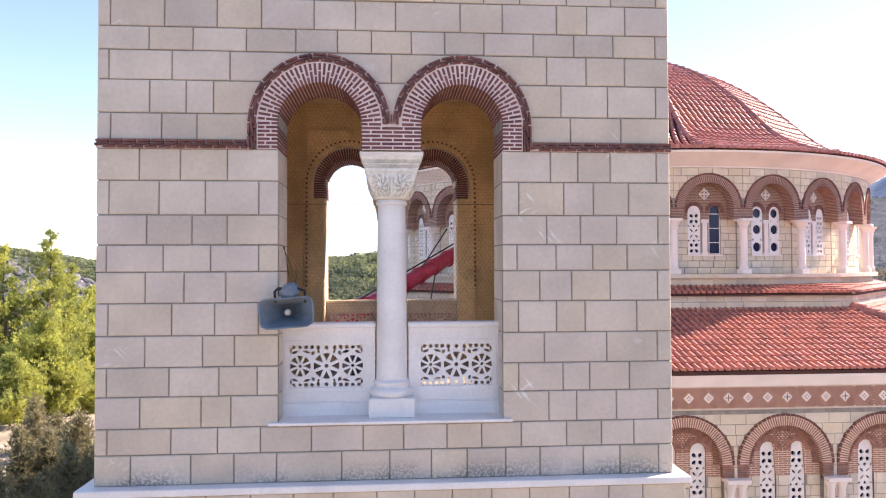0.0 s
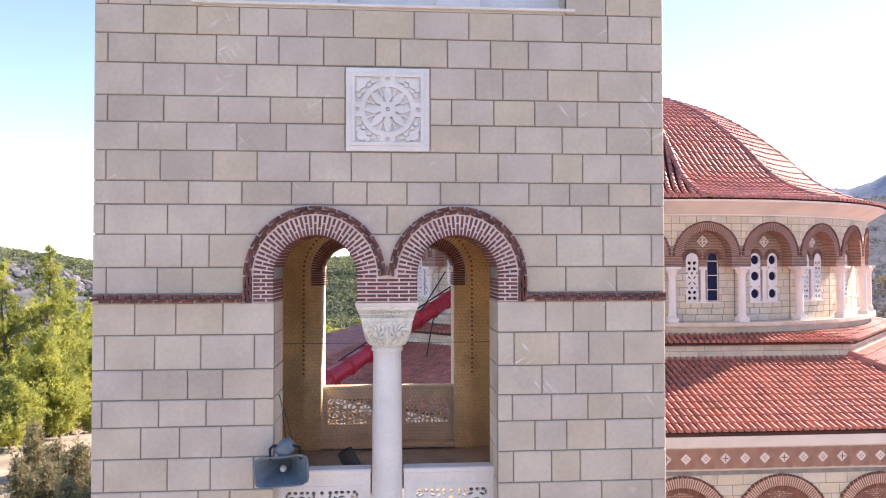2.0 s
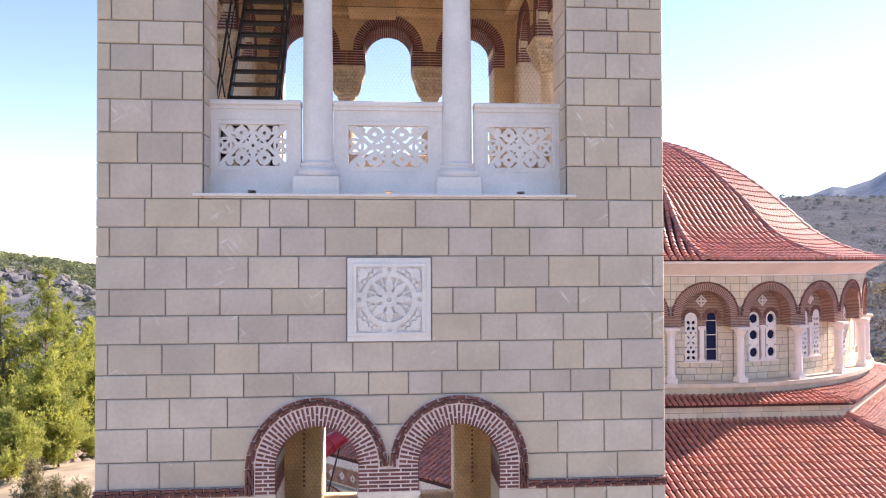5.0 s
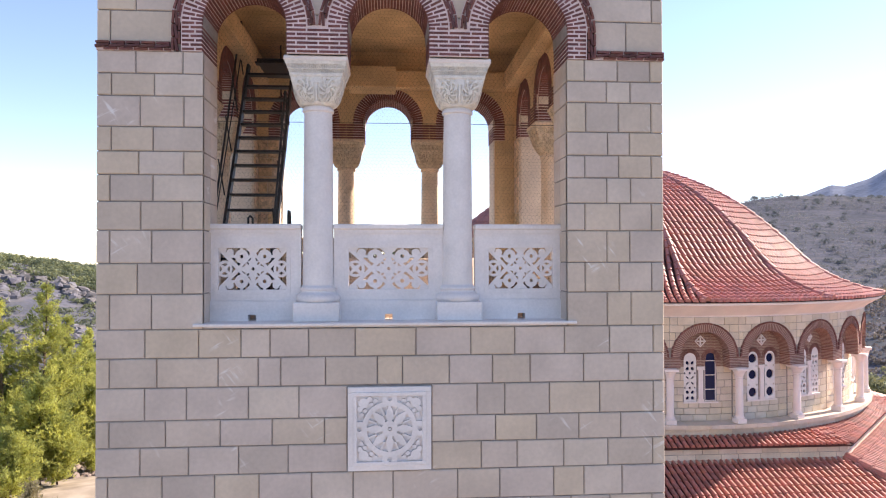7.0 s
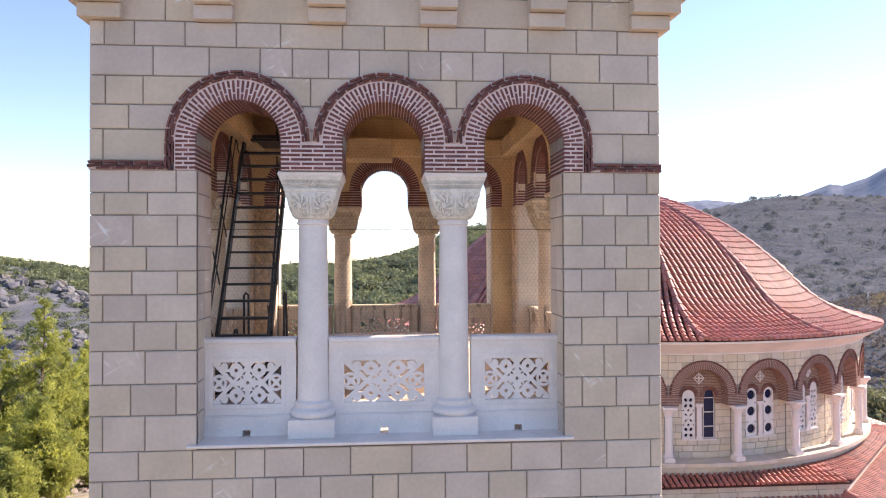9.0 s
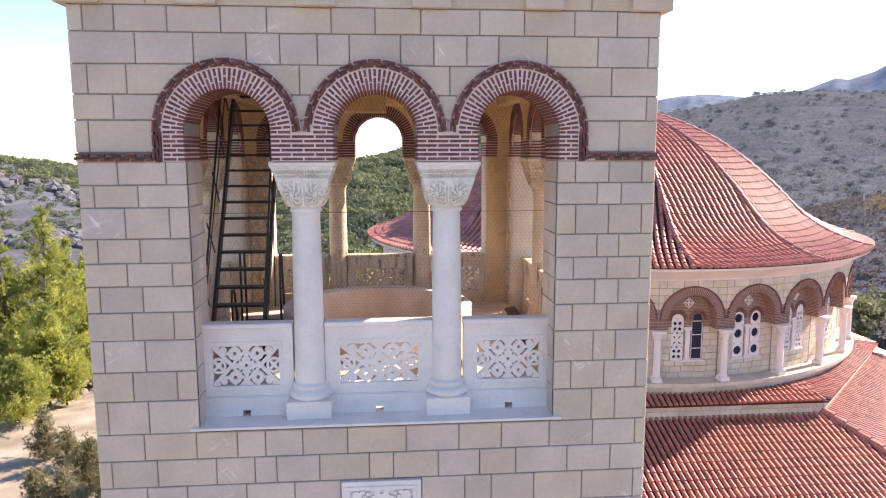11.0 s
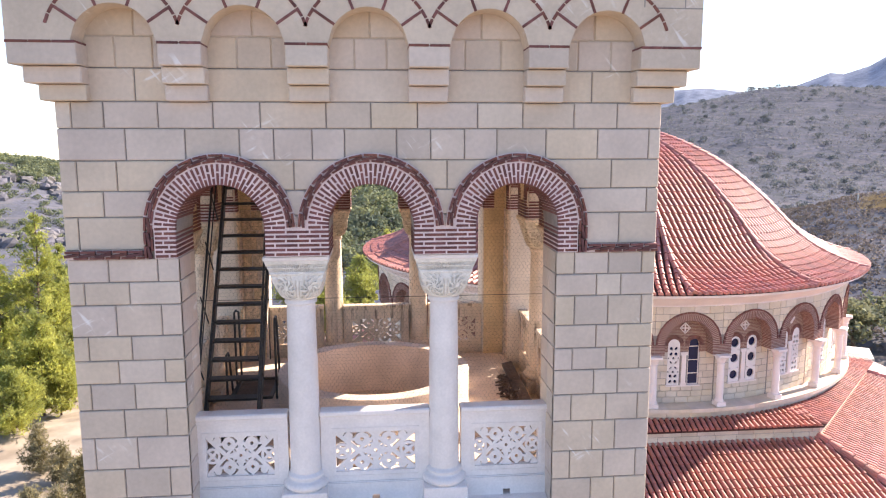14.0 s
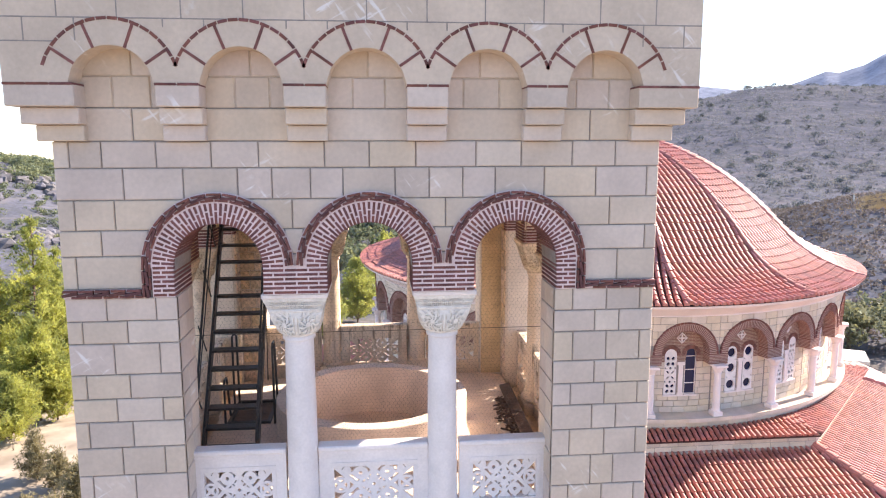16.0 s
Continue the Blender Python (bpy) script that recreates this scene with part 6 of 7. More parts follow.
def far_ridge(label, line, r0, r1, seed):
    """A far range of hills, sloping up from r0 to its crest at r1."""
    a0, a1 = line[0][0], line[-1][0]
    n, m = int((a1 - a0) / 0.2), 14
    v = []
    for i in range(n + 1):
        a = a0 + (a1 - a0) * i / n
        for (p, e0), (q, e1) in zip(line, line[1:]):
            if p <= a <= q:
                e = e0 + (e1 - e0) * (a - p) / (q - p)
        top = 19 + r1 * math.tan(radians(e))
        for j in range(m + 2):
            f = j / m
            r = r0 + (r1 - r0) * f
            x, y = EYE0.x + r * math.sin(radians(a)), EYE0.y + r * math.cos(radians(a))
            rough = noise.noise(Vector((x / 90, y / 90, seed))) * 14 + noise.noise(Vector((x / 30, y / 30, seed))) * 6
            v.append((x, y, -20 + (top + 20) * (f ** 1.1 if j <= m else 0.93) + rough * (0.15 if j == m else 1) * r1 / 2700))
    f = [(i * (m + 2) + j, i * (m + 2) + j + 1, (i + 1) * (m + 2) + j + 1, (i + 1) * (m + 2) + j) for i in range(n) for j in range(m + 1)]
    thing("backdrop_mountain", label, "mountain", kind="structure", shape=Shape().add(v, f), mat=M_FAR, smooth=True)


far_ridge("far mountain ridge with haze blue in its colour", FAR, 1900, 2700, 1.5)
far_ridge("high mountain behind the dry hillside with haze put into its colour", RIDGE, 650, 1150, 7.5)


# ---- trees and scrub ----
def leaf_material(name, c1, c2, scale=0.8, thin=0.0):
    m = material(name, c1, 0.7, 0.2, scale, 9, 0.0, second=c2, island=0.35)
    b = m.node_tree.nodes["Principled BSDF"]
    b.inputs["Specular IOR Level"].default_value = 0.1
    if thin:
        nt, L = m.node_tree, m.node_tree.links
        tr = nt.nodes.new("ShaderNodeBsdfTranslucent")
        L.new(b.inputs["Base Color"].links[0].from_socket, tr.inputs["Color"])
        mx = nt.nodes.new("ShaderNodeMixShader")
        mx.inputs["Fac"].default_value = thin
        L.new(b.outputs[0], mx.inputs[1])
        L.new(tr.outputs[0], mx.inputs[2])
        L.new(mx.outputs[0], nt.nodes["Material Output"].inputs["Surface"])
    return m


M_PINE = leaf_material("pine_needles", (0.54, 0.56, 0.15), (0.26, 0.31, 0.10), 0.6, 0.55)
M_FOREST = leaf_material("far_pine_wood", (0.235, 0.27, 0.14), (0.115, 0.15, 0.105), 0.1, 0.4)
# M_SCRUB carries haze in its grey-blue colour
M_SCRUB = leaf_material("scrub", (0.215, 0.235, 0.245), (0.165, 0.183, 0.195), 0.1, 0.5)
M_CYPRESS = leaf_material("cypress_needles", (0.36, 0.33, 0.19), (0.20, 0.19, 0.11), 0.8, 0.45)
M_BARK = material("pine_bark", (0.16, 0.11, 0.08), 0.95, 0.2, 4, 30, 0.4)
trng = random.Random(7)


def tuft(s, p, d, size, n, g):
    """A spray of narrow needles round a twig."""
    for _ in range(n):
        k = Vector((g.gauss(0, 1), g.gauss(0, 1), g.gauss(0, 1)))
        q = (d + k * 0.75).normalized()
        side = q.cross(Vector((g.gauss(0, 1), g.gauss(0, 1), g.gauss(0, 1)))).normalized() * size * 0.088
        e = p + q * size * (0.7 + 0.6 * g.random())
        mid = p + (e - p) * 0.45
        s.add([p, mid + side, e, mid - side], [(0, 1, 2, 3)])


def pine(x, y, z0, height, spread, seed, mat=None, low=0.06, dense=2.6, size=0.20):
    g = random.Random(seed)
    t = thing("pine_tree" if mat is None else "cypress_shrub", "bushy young pine with bright yellow-green needles" if mat is None else "dark upright cypress shrub on bare ground",
              "tree" if mat is None else "shrub", Matrix.Translation((x, y, z0)), "pines beside the church" if mat is None else "shrubs beside the church")
    trunk, crown = Shape(), Shape()
    lean = Vector((g.uniform(-0.04, 0.04), g.uniform(-0.04, 0.04), 1))
    pts = [lean * (height * i / 8) + Vector((g.uniform(-0.1, 0.1), g.uniform(-0.1, 0.1), 0)) * (i > 0) for i in range(9)]
    trunk.tube(pts, [max(0.02, height * 0.016 * (1 - i / 8.3)) for i in range(9)], 8)
    h = height * low
    while h < height * 0.985:
        f = (h / height - low) / (1 - low)
        prof = spread * (min(1.0, 0.6 + f * 2.4) if f < 0.17 else 1.0 - ((f - 0.17) / 0.83) ** 0.85)
        for _ in range(2 + (f < 0.7)):
            a = g.uniform(0, 2 * math.pi)
            L_ = prof * g.uniform(0.62, 1.18) + 0.12
            base = lean * h
            tip = base + Vector((math.cos(a) * L_, math.sin(a) * L_, L_ * g.uniform(0.35, 0.85)))
            midp = base.lerp(tip, 0.5) - Vector((0, 0, 0.06 * L_))
            trunk.tube([base, midp, tip], [0.012 * L_ + 0.012, 0.008 * L_ + 0.008, 0.006], 5)
            cnt = int((5 + L_ * 13) * dense)
            for c in range(cnt):
                u = g.uniform(0.25, 1.05)
                p = base.lerp(tip, u) if u > 0.5 else base.lerp(midp, u * 2)
                off = Vector((g.gauss(0, 1), g.gauss(0, 1), g.gauss(0.25, 0.8))) * (0.15 + 0.07 * L_) * (0.35 + 0.65 * u)
                tuft(crown, p + off, (tip - base).normalized() * 0.8 + Vector((0, 0, 0.6)), size * 1.25, 6, g)
        h += height * 0.021 + 0.06
    part("trunk", trunk, M_BARK, t, "thin brown trunk and limbs", True)
    cm = bpy.data.meshes.new("crown")
    cm.from_pydata(crown.v, [], crown.f)
    cm.materials.append(mat or M_PINE)
    part("crown", cm, None, t)
    return t


for i, (x, y, top, spread) in enumerate(((-24.6, 46.0, 15.0, 3.3), (-26.8, 44.8, 13.6, 3.0), (-24.0, 48.4, 12.4, 2.4), (-24.2, 52.7, 10.3, 1.7), (-20.9, 37.6, 9.6, 2.2), (-20.6, 33.4, 7.2, 1.8), (-29.8, 45.6, 14.6, 3.2), (-19.8, 37.4, 7.4, 1.7), (-24.0, 37.3, 8.2, 2.0), (-21.6, 47.5, 7.4, 1.5), (-33.0, 50.0, 13.0, 2.6), (-28.0, 39.0, 9.5, 2.2), (-26.5, 58.0, 10.5, 2.2),
                                        (-1.8, 58.0, 9.5, 2.6), (-4.6, 52.0, 8.0, 2.4), (1.2, 66.0, 11.0, 2.8), (-7.5, 60.0, 9.0, 2.6))):
    z0 = land(x, y) - 0.1
    pine(x, y, z0, top - z0, spread, 40 + i)
for i in range(13):
    a, r = radians(-21.5 - 7.0 * trng.random()), trng.uniform(28, 40)
    x, y = r * math.sin(a), r * math.cos(a) - 6.6
    pine(x, y, land(x, y) - 0.05, trng.uniform(1.7, 3.1), trng.uniform(0.45, 0.8), 80 + i, M_CYPRESS, 0.03, 1.5, 0.15)


def clump(s, p, size, g, squash=0.8):
    """A rough clump of foliage: small leaves strewn over an uneven ball."""
    lobes = [(Vector((g.gauss(0, 0.35), g.gauss(0, 0.35), g.uniform(-0.1, 0.4))), g.uniform(0.45, 0.8)) for _ in range(4)]
    for _ in range(LEAVES if size > 0.8 else 15):
        c, r = lobes[g.randrange(4)]
        n = Vector((g.gauss(0, 1), g.gauss(0, 1), g.gauss(0.35, 1))).normalized()
        q = p + Vector(((c.x + n.x * r) * size, (c.y + n.y * r) * size, (c.z + n.z * r) * size * squash))
        a = (n + Vector((g.gauss(0, 0.5), g.gauss(0, 0.5), g.gauss(0, 0.5)))).normalized()
        u = a.cross(Vector((g.gauss(0, 1), g.gauss(0, 1), g.gauss(0, 1)))).normalized()
        v = a.cross(u)
        k = size * (g.uniform(0.09, 0.21) if size > 0.8 else g.uniform(0.22, 0.42))
        s.add([q + u * k, q + v * k * 0.9 - u * k * 0.4, q - v * k * 0.9 - u * k * 0.5], [(0, 1, 2)])


LEAVES = 110


def scatter(name, label, category, mat, count, az0, az1, r0, r1, s0, s1, keep, seed):
    g = random.Random(seed)
    s = Shape()
    made = 0
    while made < count:
        a, r = g.uniform(az0, az1), r0 + (r1 - r0) * g.random() ** 0.8
        x, y = EYE0.x + r * math.sin(radians(a)), EYE0.y + r * math.cos(radians(a))
        made += 1
        if noise.noise(Vector((x / 30, y / 30, seed))) + 0.5 * noise.noise(Vector((x / 9, y / 9, seed))) < keep:
            continue
        z = g.uniform(s0, s1)
        clump(s, Vector((x, y, land(x, y) + z * 0.3)), z, g)
    me = bpy.data.meshes.new(name)
    me.from_pydata(s.v, [], s.f)
    me.materials.append(mat)
    ob = new(name, me)
    return tagged(ob, label, category, kind="stuff")


scatter("pine_wood", "far wood of dark green pines on the hillside", "wood", M_FOREST, 2600, -9, 13, 120, 330, 1.6, 3.2, -0.7, 3)
scatter("hill_pines", "pines along the crest of the hill", "wood", M_FOREST, 2000, -40, -14, 206, 264, 1.0, 2.3, -0.45, 5)
scatter("hill_scrub", "scrub between rocks on the lower hillside", "scrub", M_FOREST, 2600, -40, -10, 80, 212, 0.4, 1.3, -0.15, 6)
M_SPUR = leaf_material("dry_scrub", (0.20, 0.178, 0.155), (0.135, 0.122, 0.11), 0.1, 0.3)
# some haze blue is mixed into the bushes' dark green
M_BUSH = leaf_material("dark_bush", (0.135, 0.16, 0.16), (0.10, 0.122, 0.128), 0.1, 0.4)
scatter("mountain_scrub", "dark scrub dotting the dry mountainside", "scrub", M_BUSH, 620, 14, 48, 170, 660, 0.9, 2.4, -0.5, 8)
scatter("mountain_tufts", "small shrubs strewn over the dry mountainside, haze put into their colour", "scrub", M_SCRUB, 20000, 14, 48, 190, 660, 0.3, 0.8, -0.8, 18)
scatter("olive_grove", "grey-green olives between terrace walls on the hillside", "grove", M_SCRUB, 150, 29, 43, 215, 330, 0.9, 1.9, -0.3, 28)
scatter("spur_scrub", "low dry scrub on the near spur", "scrub", M_SPUR, 9000, 18, 48, 62, 190, 0.2, 0.6, -0.9, 9)


def rocks(name, label, mat, count, az0, az1, r0, r1, s0, s1, keep, seed):
    """Broken grey boulders half sunk in the slope."""
    g = random.Random(seed)
    s = Shape()
    for _ in range(count):
        a, r = g.uniform(az0, az1), g.uniform(r0, r1)
        x, y = EYE0.x + r * math.sin(radians(a)), EYE0.y + r * math.cos(radians(a))
        if noise.noise(Vector((x / 22, y / 22, seed))) < keep:
            continue
        k = g.uniform(s0, s1)
        m = Matrix.Translation((x, y, land(x, y) + k * 0.15)) @ Euler((g.uniform(-0.5, 0.5), g.uniform(-0.5, 0.5), g.uniform(0, 6.28))).to_matrix().to_4x4()
        vs = [m @ Vector((px * k * g.uniform(0.6, 1.2), py * k * g.uniform(0.6, 1.2), pz * k * g.uniform(0.5, 1.0))) for px in (-1, 1) for py in (-1, 1) for pz in (-0.8, 0.8)]
        vs += [m @ Vector((0, 0, k * g.uniform(0.8, 1.3))), m @ Vector((0, -k * g.uniform(1.0, 1.4), 0)), m @ Vector((0, k * 1.2, 0)), m @ Vector((k * 1.3, 0, 0)), m @ Vector((-k * 1.3, 0, 0))]
        fs = [(1, 3, 8), (3, 7, 8), (7, 5, 8), (5, 1, 8), (0, 1, 9), (1, 5, 9), (5, 4, 9), (4, 0, 9), (2, 3, 10), (3, 7, 10), (7, 6, 10), (6, 2, 10), (4, 5, 11), (5, 7, 11), (7, 6, 11), (6, 4, 11), (0, 1, 12), (1, 3, 12), (3, 2, 12), (2, 0, 12)]
        s.add(vs, fs)
    me = bpy.data.meshes.new(name)
    me.from_pydata(s.v, [], s.f)
    me.materials.append(mat)
    return tagged(new(name, me), label, "rocks", kind="stuff")


M_ROCK = material("grey_rock", (0.15, 0.15, 0.16), 0.95, 0.2, 0.8, 6, 0.4, island=0.25)
M_RUBBLE = material("brown_rubble", (0.30, 0.24, 0.19), 0.95, 0.2, 0.8, 6, 0.4, island=0.25)
rocks("hill_rocks", "grey rock outcrops on the hillside below the pines", M_ROCK, 2400, -40, -14, 160, 215, 0.3, 1.4, 0.0, 12)
rocks("rubble", "pale sunlit rubble on the slope behind the pines", M_RUBBLE, 1400, -26, -16, 56, 90, 0.08, 0.35, -0.3, 13)


def grass(name, label, mat, count, az0, az1, r0, r1, seed):
    """Tufts of dry blades."""
    g = random.Random(seed)
    s = Shape()
    for _ in range(count):
        a, r = g.gauss((az0 + az1) / 2 + 0.5, (az1 - az0) / 4), g.uniform(r0, r1)
        x, y = EYE0.x + r * math.sin(radians(a)), EYE0.y + r * math.cos(radians(a))
        p = Vector((x, y, land(x, y) - 0.02))
        for _ in range(5):
            q = Vector((g.gauss(0, 0.16), g.gauss(0, 0.16), 0))
            tip = p + q * 2.0 + Vector((0, 0, g.uniform(0.25, 0.6)))
            s.add([p + q + Vector((-0.05, 0, 0)), p + q + Vector((0.05, 0.02, 0)), tip], [(0, 1, 2)])
    me = bpy.data.meshes.new(name)
    me.from_pydata(s.v, [], s.f)
    me.materials.append(mat)
    return tagged(new(name, me), label, "grass", kind="stuff")


M_HAY = leaf_material("dry_grass", (0.50, 0.40, 0.22), (0.36, 0.28, 0.16), 0.3, 0.3)
grass("dry_grass", "pale dry grass on top of the near spur", M_HAY, 5200, 36.0, 39.5, 117, 134, 17)


def broad_tree(x, y, height, wide, seed):
    """A spreading tree: a forked trunk and an uneven crown of leaf clumps."""
    g = random.Random(seed)
    z0 = land(x, y) - 0.1
    t = thing("broadleaf_tree", "spreading dark green tree beside the outbuilding", "tree", Matrix.Translation((x, y, z0)), "trees beside the outbuilding")
    trunk, crown = Shape(), Shape()
    trunk.tube([(0, 0, 0), (0.05, 0, height * 0.2), (0, 0.05, height * 0.38)], [0.2, 0.16, 0.13], 10)
    for i in range(7):
        a = 2 * math.pi * i / 7 + g.uniform(-0.3, 0.3)
        tip = Vector((math.cos(a) * wide * 0.6, math.sin(a) * wide * 0.6, height * g.uniform(0.55, 0.85)))
        trunk.tube([(0, 0.03, height * 0.34), tip * 0.5 + Vector((0, 0, height * 0.2)), tip], [0.1, 0.07, 0.03], 7)
        for _ in range(8):
            clump(crown, tip + Vector((g.gauss(0, 0.32) * wide, g.gauss(0, 0.32) * wide, g.gauss(0, 0.12) * height)), g.uniform(0.5, 0.95), g)
    for _ in range(10):
        clump(crown, Vector((g.gauss(0, 0.3) * wide, g.gauss(0, 0.3) * wide, height * g.uniform(0.6, 0.95))), g.uniform(0.5, 0.9), g)
    part("trunk", trunk, M_BARK, t, "forked grey-brown trunk", True)
    cm = bpy.data.meshes.new("crown")
    cm.from_pydata(crown.v, [], crown.f)
    cm.materials.append(M_BROAD)
    part("crown", cm, None, t)


LEAVES = 150
M_BROAD = leaf_material("broad_leaves", (0.26, 0.275, 0.16), (0.16, 0.18, 0.11), 0.5, 0.4)
for x, y, h, w in ((36.5, 43.5, 5.2, 2.9), (32.6, 45.5, 4.6, 2.3), (41.0, 45.0, 5.0, 2.8)):
    broad_tree(x, y, h * 0.72, w, int(x))

# ---- things in and round the tower ----
# steep iron stair
stair = thing("iron_stair", "steep black iron stair with thin handrails leading up through the belfry", "stair")
X0, X1 = -1.98, -1.36
def on_stair(k):
    return 1.70 + 0.125 * k, 16.66 + 0.20 * k
ya, za = on_stair(-2.4)
yb, zb = on_stair(15.0)
run = Vector((0, yb - ya, zb - za)).normalized()
tilt = Matrix.Rotation(-math.atan2(yb - ya, zb - za), 4, 'X')
for x in (X0, X1):
    m = Matrix.Translation((x, ya, za)) @ tilt
    part("stringer", Shape().soft_box(-0.016, 0.016, -0.06, 0.06, 0.0, math.hypot(yb - ya, zb - za), 0.004, m), M_IRON, stair)
tread = Shape().soft_box(X0 + 0.016, X1 - 0.016, -0.05, 0.10, -0.014, 0.014, 0.004).mesh("tread", M_IRON)
for k in range(-2, 15):
    y, z = on_stair(k)
    part("tread", tread, None, stair).matrix_basis = Matrix.Translation((0, y, z))
for x, top, off in ((X0 - 0.06, 14.5, 0.52), (X1 + 0.02, 9.0, 0.50)):
    p0, p1 = on_stair(-1.2), on_stair(top)
    back = Vector((0, -0.30, 0.36)) * off / 0.47
    a, b = Vector((x, *p0)) + back * 0.55, Vector((x, *p1)) + back
    part("handrail", Shape().tube([Vector((x, *on_stair(-2.2))), a, b, Vector((x, *p1)) + back * 0.5, Vector((x, *p1))], 0.014, 8), M_IRON, stair)
    part("mid_rail", Shape().tube([Vector((x, *on_stair(0.0))) + back * 0.45, Vector((x, *p1)) + back * 0.5], 0.008, 6), M_IRON, stair)
    for k in range(1, int(top), 3):
        q = Vector((x, *on_stair(k)))
        part("baluster", Shape().tube([q, q + back], 0.009, 6), M_IRON, stair)
part("landing", Shape().soft_box(X0, X1, yb - 0.05, yb + 0.9, zb - 0.16, zb - 0.11, 0.005), M_IRON, stair, "small iron landing")

# floor hatch with its rails
hatch = thing("floor_hatch", "open floor hatch framed in dark iron with looped rails", "hatch")
part("hatch_frame", Shape().box(-2.0, -1.42, 2.95, 3.0, 16.19, 16.225).box(-2.0, -1.42, 3.75, 3.80, 16.19, 16.225).box(-2.0, -1.95, 3.0, 3.75, 16.19, 16.225).box(-1.47, -1.42, 3.0, 3.75, 16.19, 16.225), M_IRON, hatch)
# thin dark sheet on the uncut floor stands for the hatch's shade
part("hatch_shade_sheet", Shape().box(-1.95, -1.47, 3.0, 3.75, 16.186, 16.194), M_WOOD, hatch, "dark sheet for the shade in the opening")
for x, h in ((-1.36, 1.12), (-2.02, 0.62)):
    part("hatch_rail", Shape().tube([(x, 2.95, 16.19), (x, 2.95, 16.19 + h - 0.06), (x, 2.98, 16.19 + h), (x, 3.10, 16.19 + h), (x, 3.14, 16.19 + h - 0.06), (x, 3.3, 16.19)], 0.016, 8), M_IRON, hatch)
part("hatch_rail", Shape().tube([(-2.02, 3.6, 16.19), (-2.02, 3.6, 17.25), (-2.0, 3.63, 17.28), (-1.97, 3.66, 17.25), (-1.97, 3.7, 16.19)], 0.016, 8), M_IRON, hatch)
cab = Shape().tube([(-1.72, 4.775, 16.2), (-1.71, 4.775, 17.6), (-1.73, 4.775, 19.4), (-1.70, 4.55, 20.05)], 0.012, 6)
thing("cable", "dark cable running up the belfry wall", "cable", shape=cab, mat=M_IRON)

# wire netting behind the front openings
M_WIRE = material("galvanised_wire", (0.16, 0.14, 0.12), 0.5, 0.1, 8, 40, 0.0, metal=0.5)


def netting(x0, x1, z0, z1, y, cables, wide=0.042, r=0.0007):
    """Hexagonal wire mesh, held by taut cables."""
    net = thing("wire_netting", "fine hexagonal wire netting stretched behind the arches", "netting", group="bird netting")
    s = Shape()
    row = wide * 0.80

    def wire(a, b):
        dx, dz = b[0] - a[0], b[1] - a[1]
        l = math.hypot(dx, dz)
        nx, nz = -dz / l * r, dx / l * r
        vs = []
        for px, pz in (a, b):
            vs += [(px + nx, y - r * 0.6, pz + nz), (px - nx, y - r * 0.6, pz - nz), (px, y + r, pz)]
        s.add(vs, [(0, 1, 4, 3), (1, 2, 5, 4), (2, 0, 3, 5)])
    for j in range(int((z1 - z0) / row)):
        for i in range(int((x1 - x0) / wide)):
            x, z = x0 + wide * (i + 0.5 * (j % 2)), z0 + row * j
            wire((x, z), (x + wide / 2, z + row * 0.36))
            wire((x + wide / 2, z + row * 0.36), (x + wide, z))
            wire((x + wide / 2, z + row * 0.36), (x + wide / 2, z + row))
    me = bpy.data.meshes.new("mesh")
    me.from_pydata(s.v, [], s.f)
    me.materials.append(M_WIRE)
    part("mesh", me, None, net, kind="stuff")
    for z in cables:
        part("cable", Shape().tube([(x0, y + 0.004, z), (x1, y + 0.004, z)], 0.0028, 6), M_IRON, net, "thin dark cable")
    return net


netting(-1.95, 1.95, 16.2, 19.38, T + 0.03, (16.25, 18.08, 19.36))
netting(-1.3, 1.3, 10.62, 14.2, T + 0.03, (10.66, 12.75, 14.15))

# scraps in the corner of the belfry
plank = Shape().soft_box(-0.08, 0.08, -1.0, 1.0, 0, 0.045, 0.006)
thing("plank", "dark weathered wooden plank on the belfry floor", "plank", Matrix.Translation((1.985, 2.95, 16.25)) @ Matrix.Rotation(radians(-1.5), 4, 'Z') @ Matrix.Rotation(radians(-12), 4, 'Y'), shape=plank, mat=M_WOOD)
heap = Shape()
hr = random.Random(5)
for _ in range(150):
    f = hr.random()
    w = 0.10 + 0.10 * math.sin(math.pi * min(1.0, f * 1.15))
    x, y = 1.93 - w * 0.4 + hr.gauss(0, 0.35) * w, 2.15 + 1.35 * f
    z = 16.20 + 0.07 * hr.random() * math.sin(math.pi * (0.1 + 0.8 * f))
    mm = Matrix.Translation((min(x, 1.96), y, z)) @ Euler((hr.uniform(-0.5, 0.5), hr.uniform(-0.5, 0.5), hr.uniform(0, 6.28))).to_matrix().to_4x4()
    l = hr.uniform(0.04, 0.13)
    heap.box(-l, l, -0.012, 0.012, 0, 0.014, mm)
tagged(thing("twig_heap", "heap of dark twigs and nest scraps on the floor", "heap", shape=heap, mat=M_WOOD), kind="stuff")

# horn loudspeaker on the lower window
horn = thing("horn_loudspeaker", "weathered blue-grey horn loudspeaker on a black bracket at the jamb", "loudspeaker", Matrix.Translation((-0.955, -0.20, 11.685)) @ Matrix.Rotation(radians(-4), 4, 'Y'))


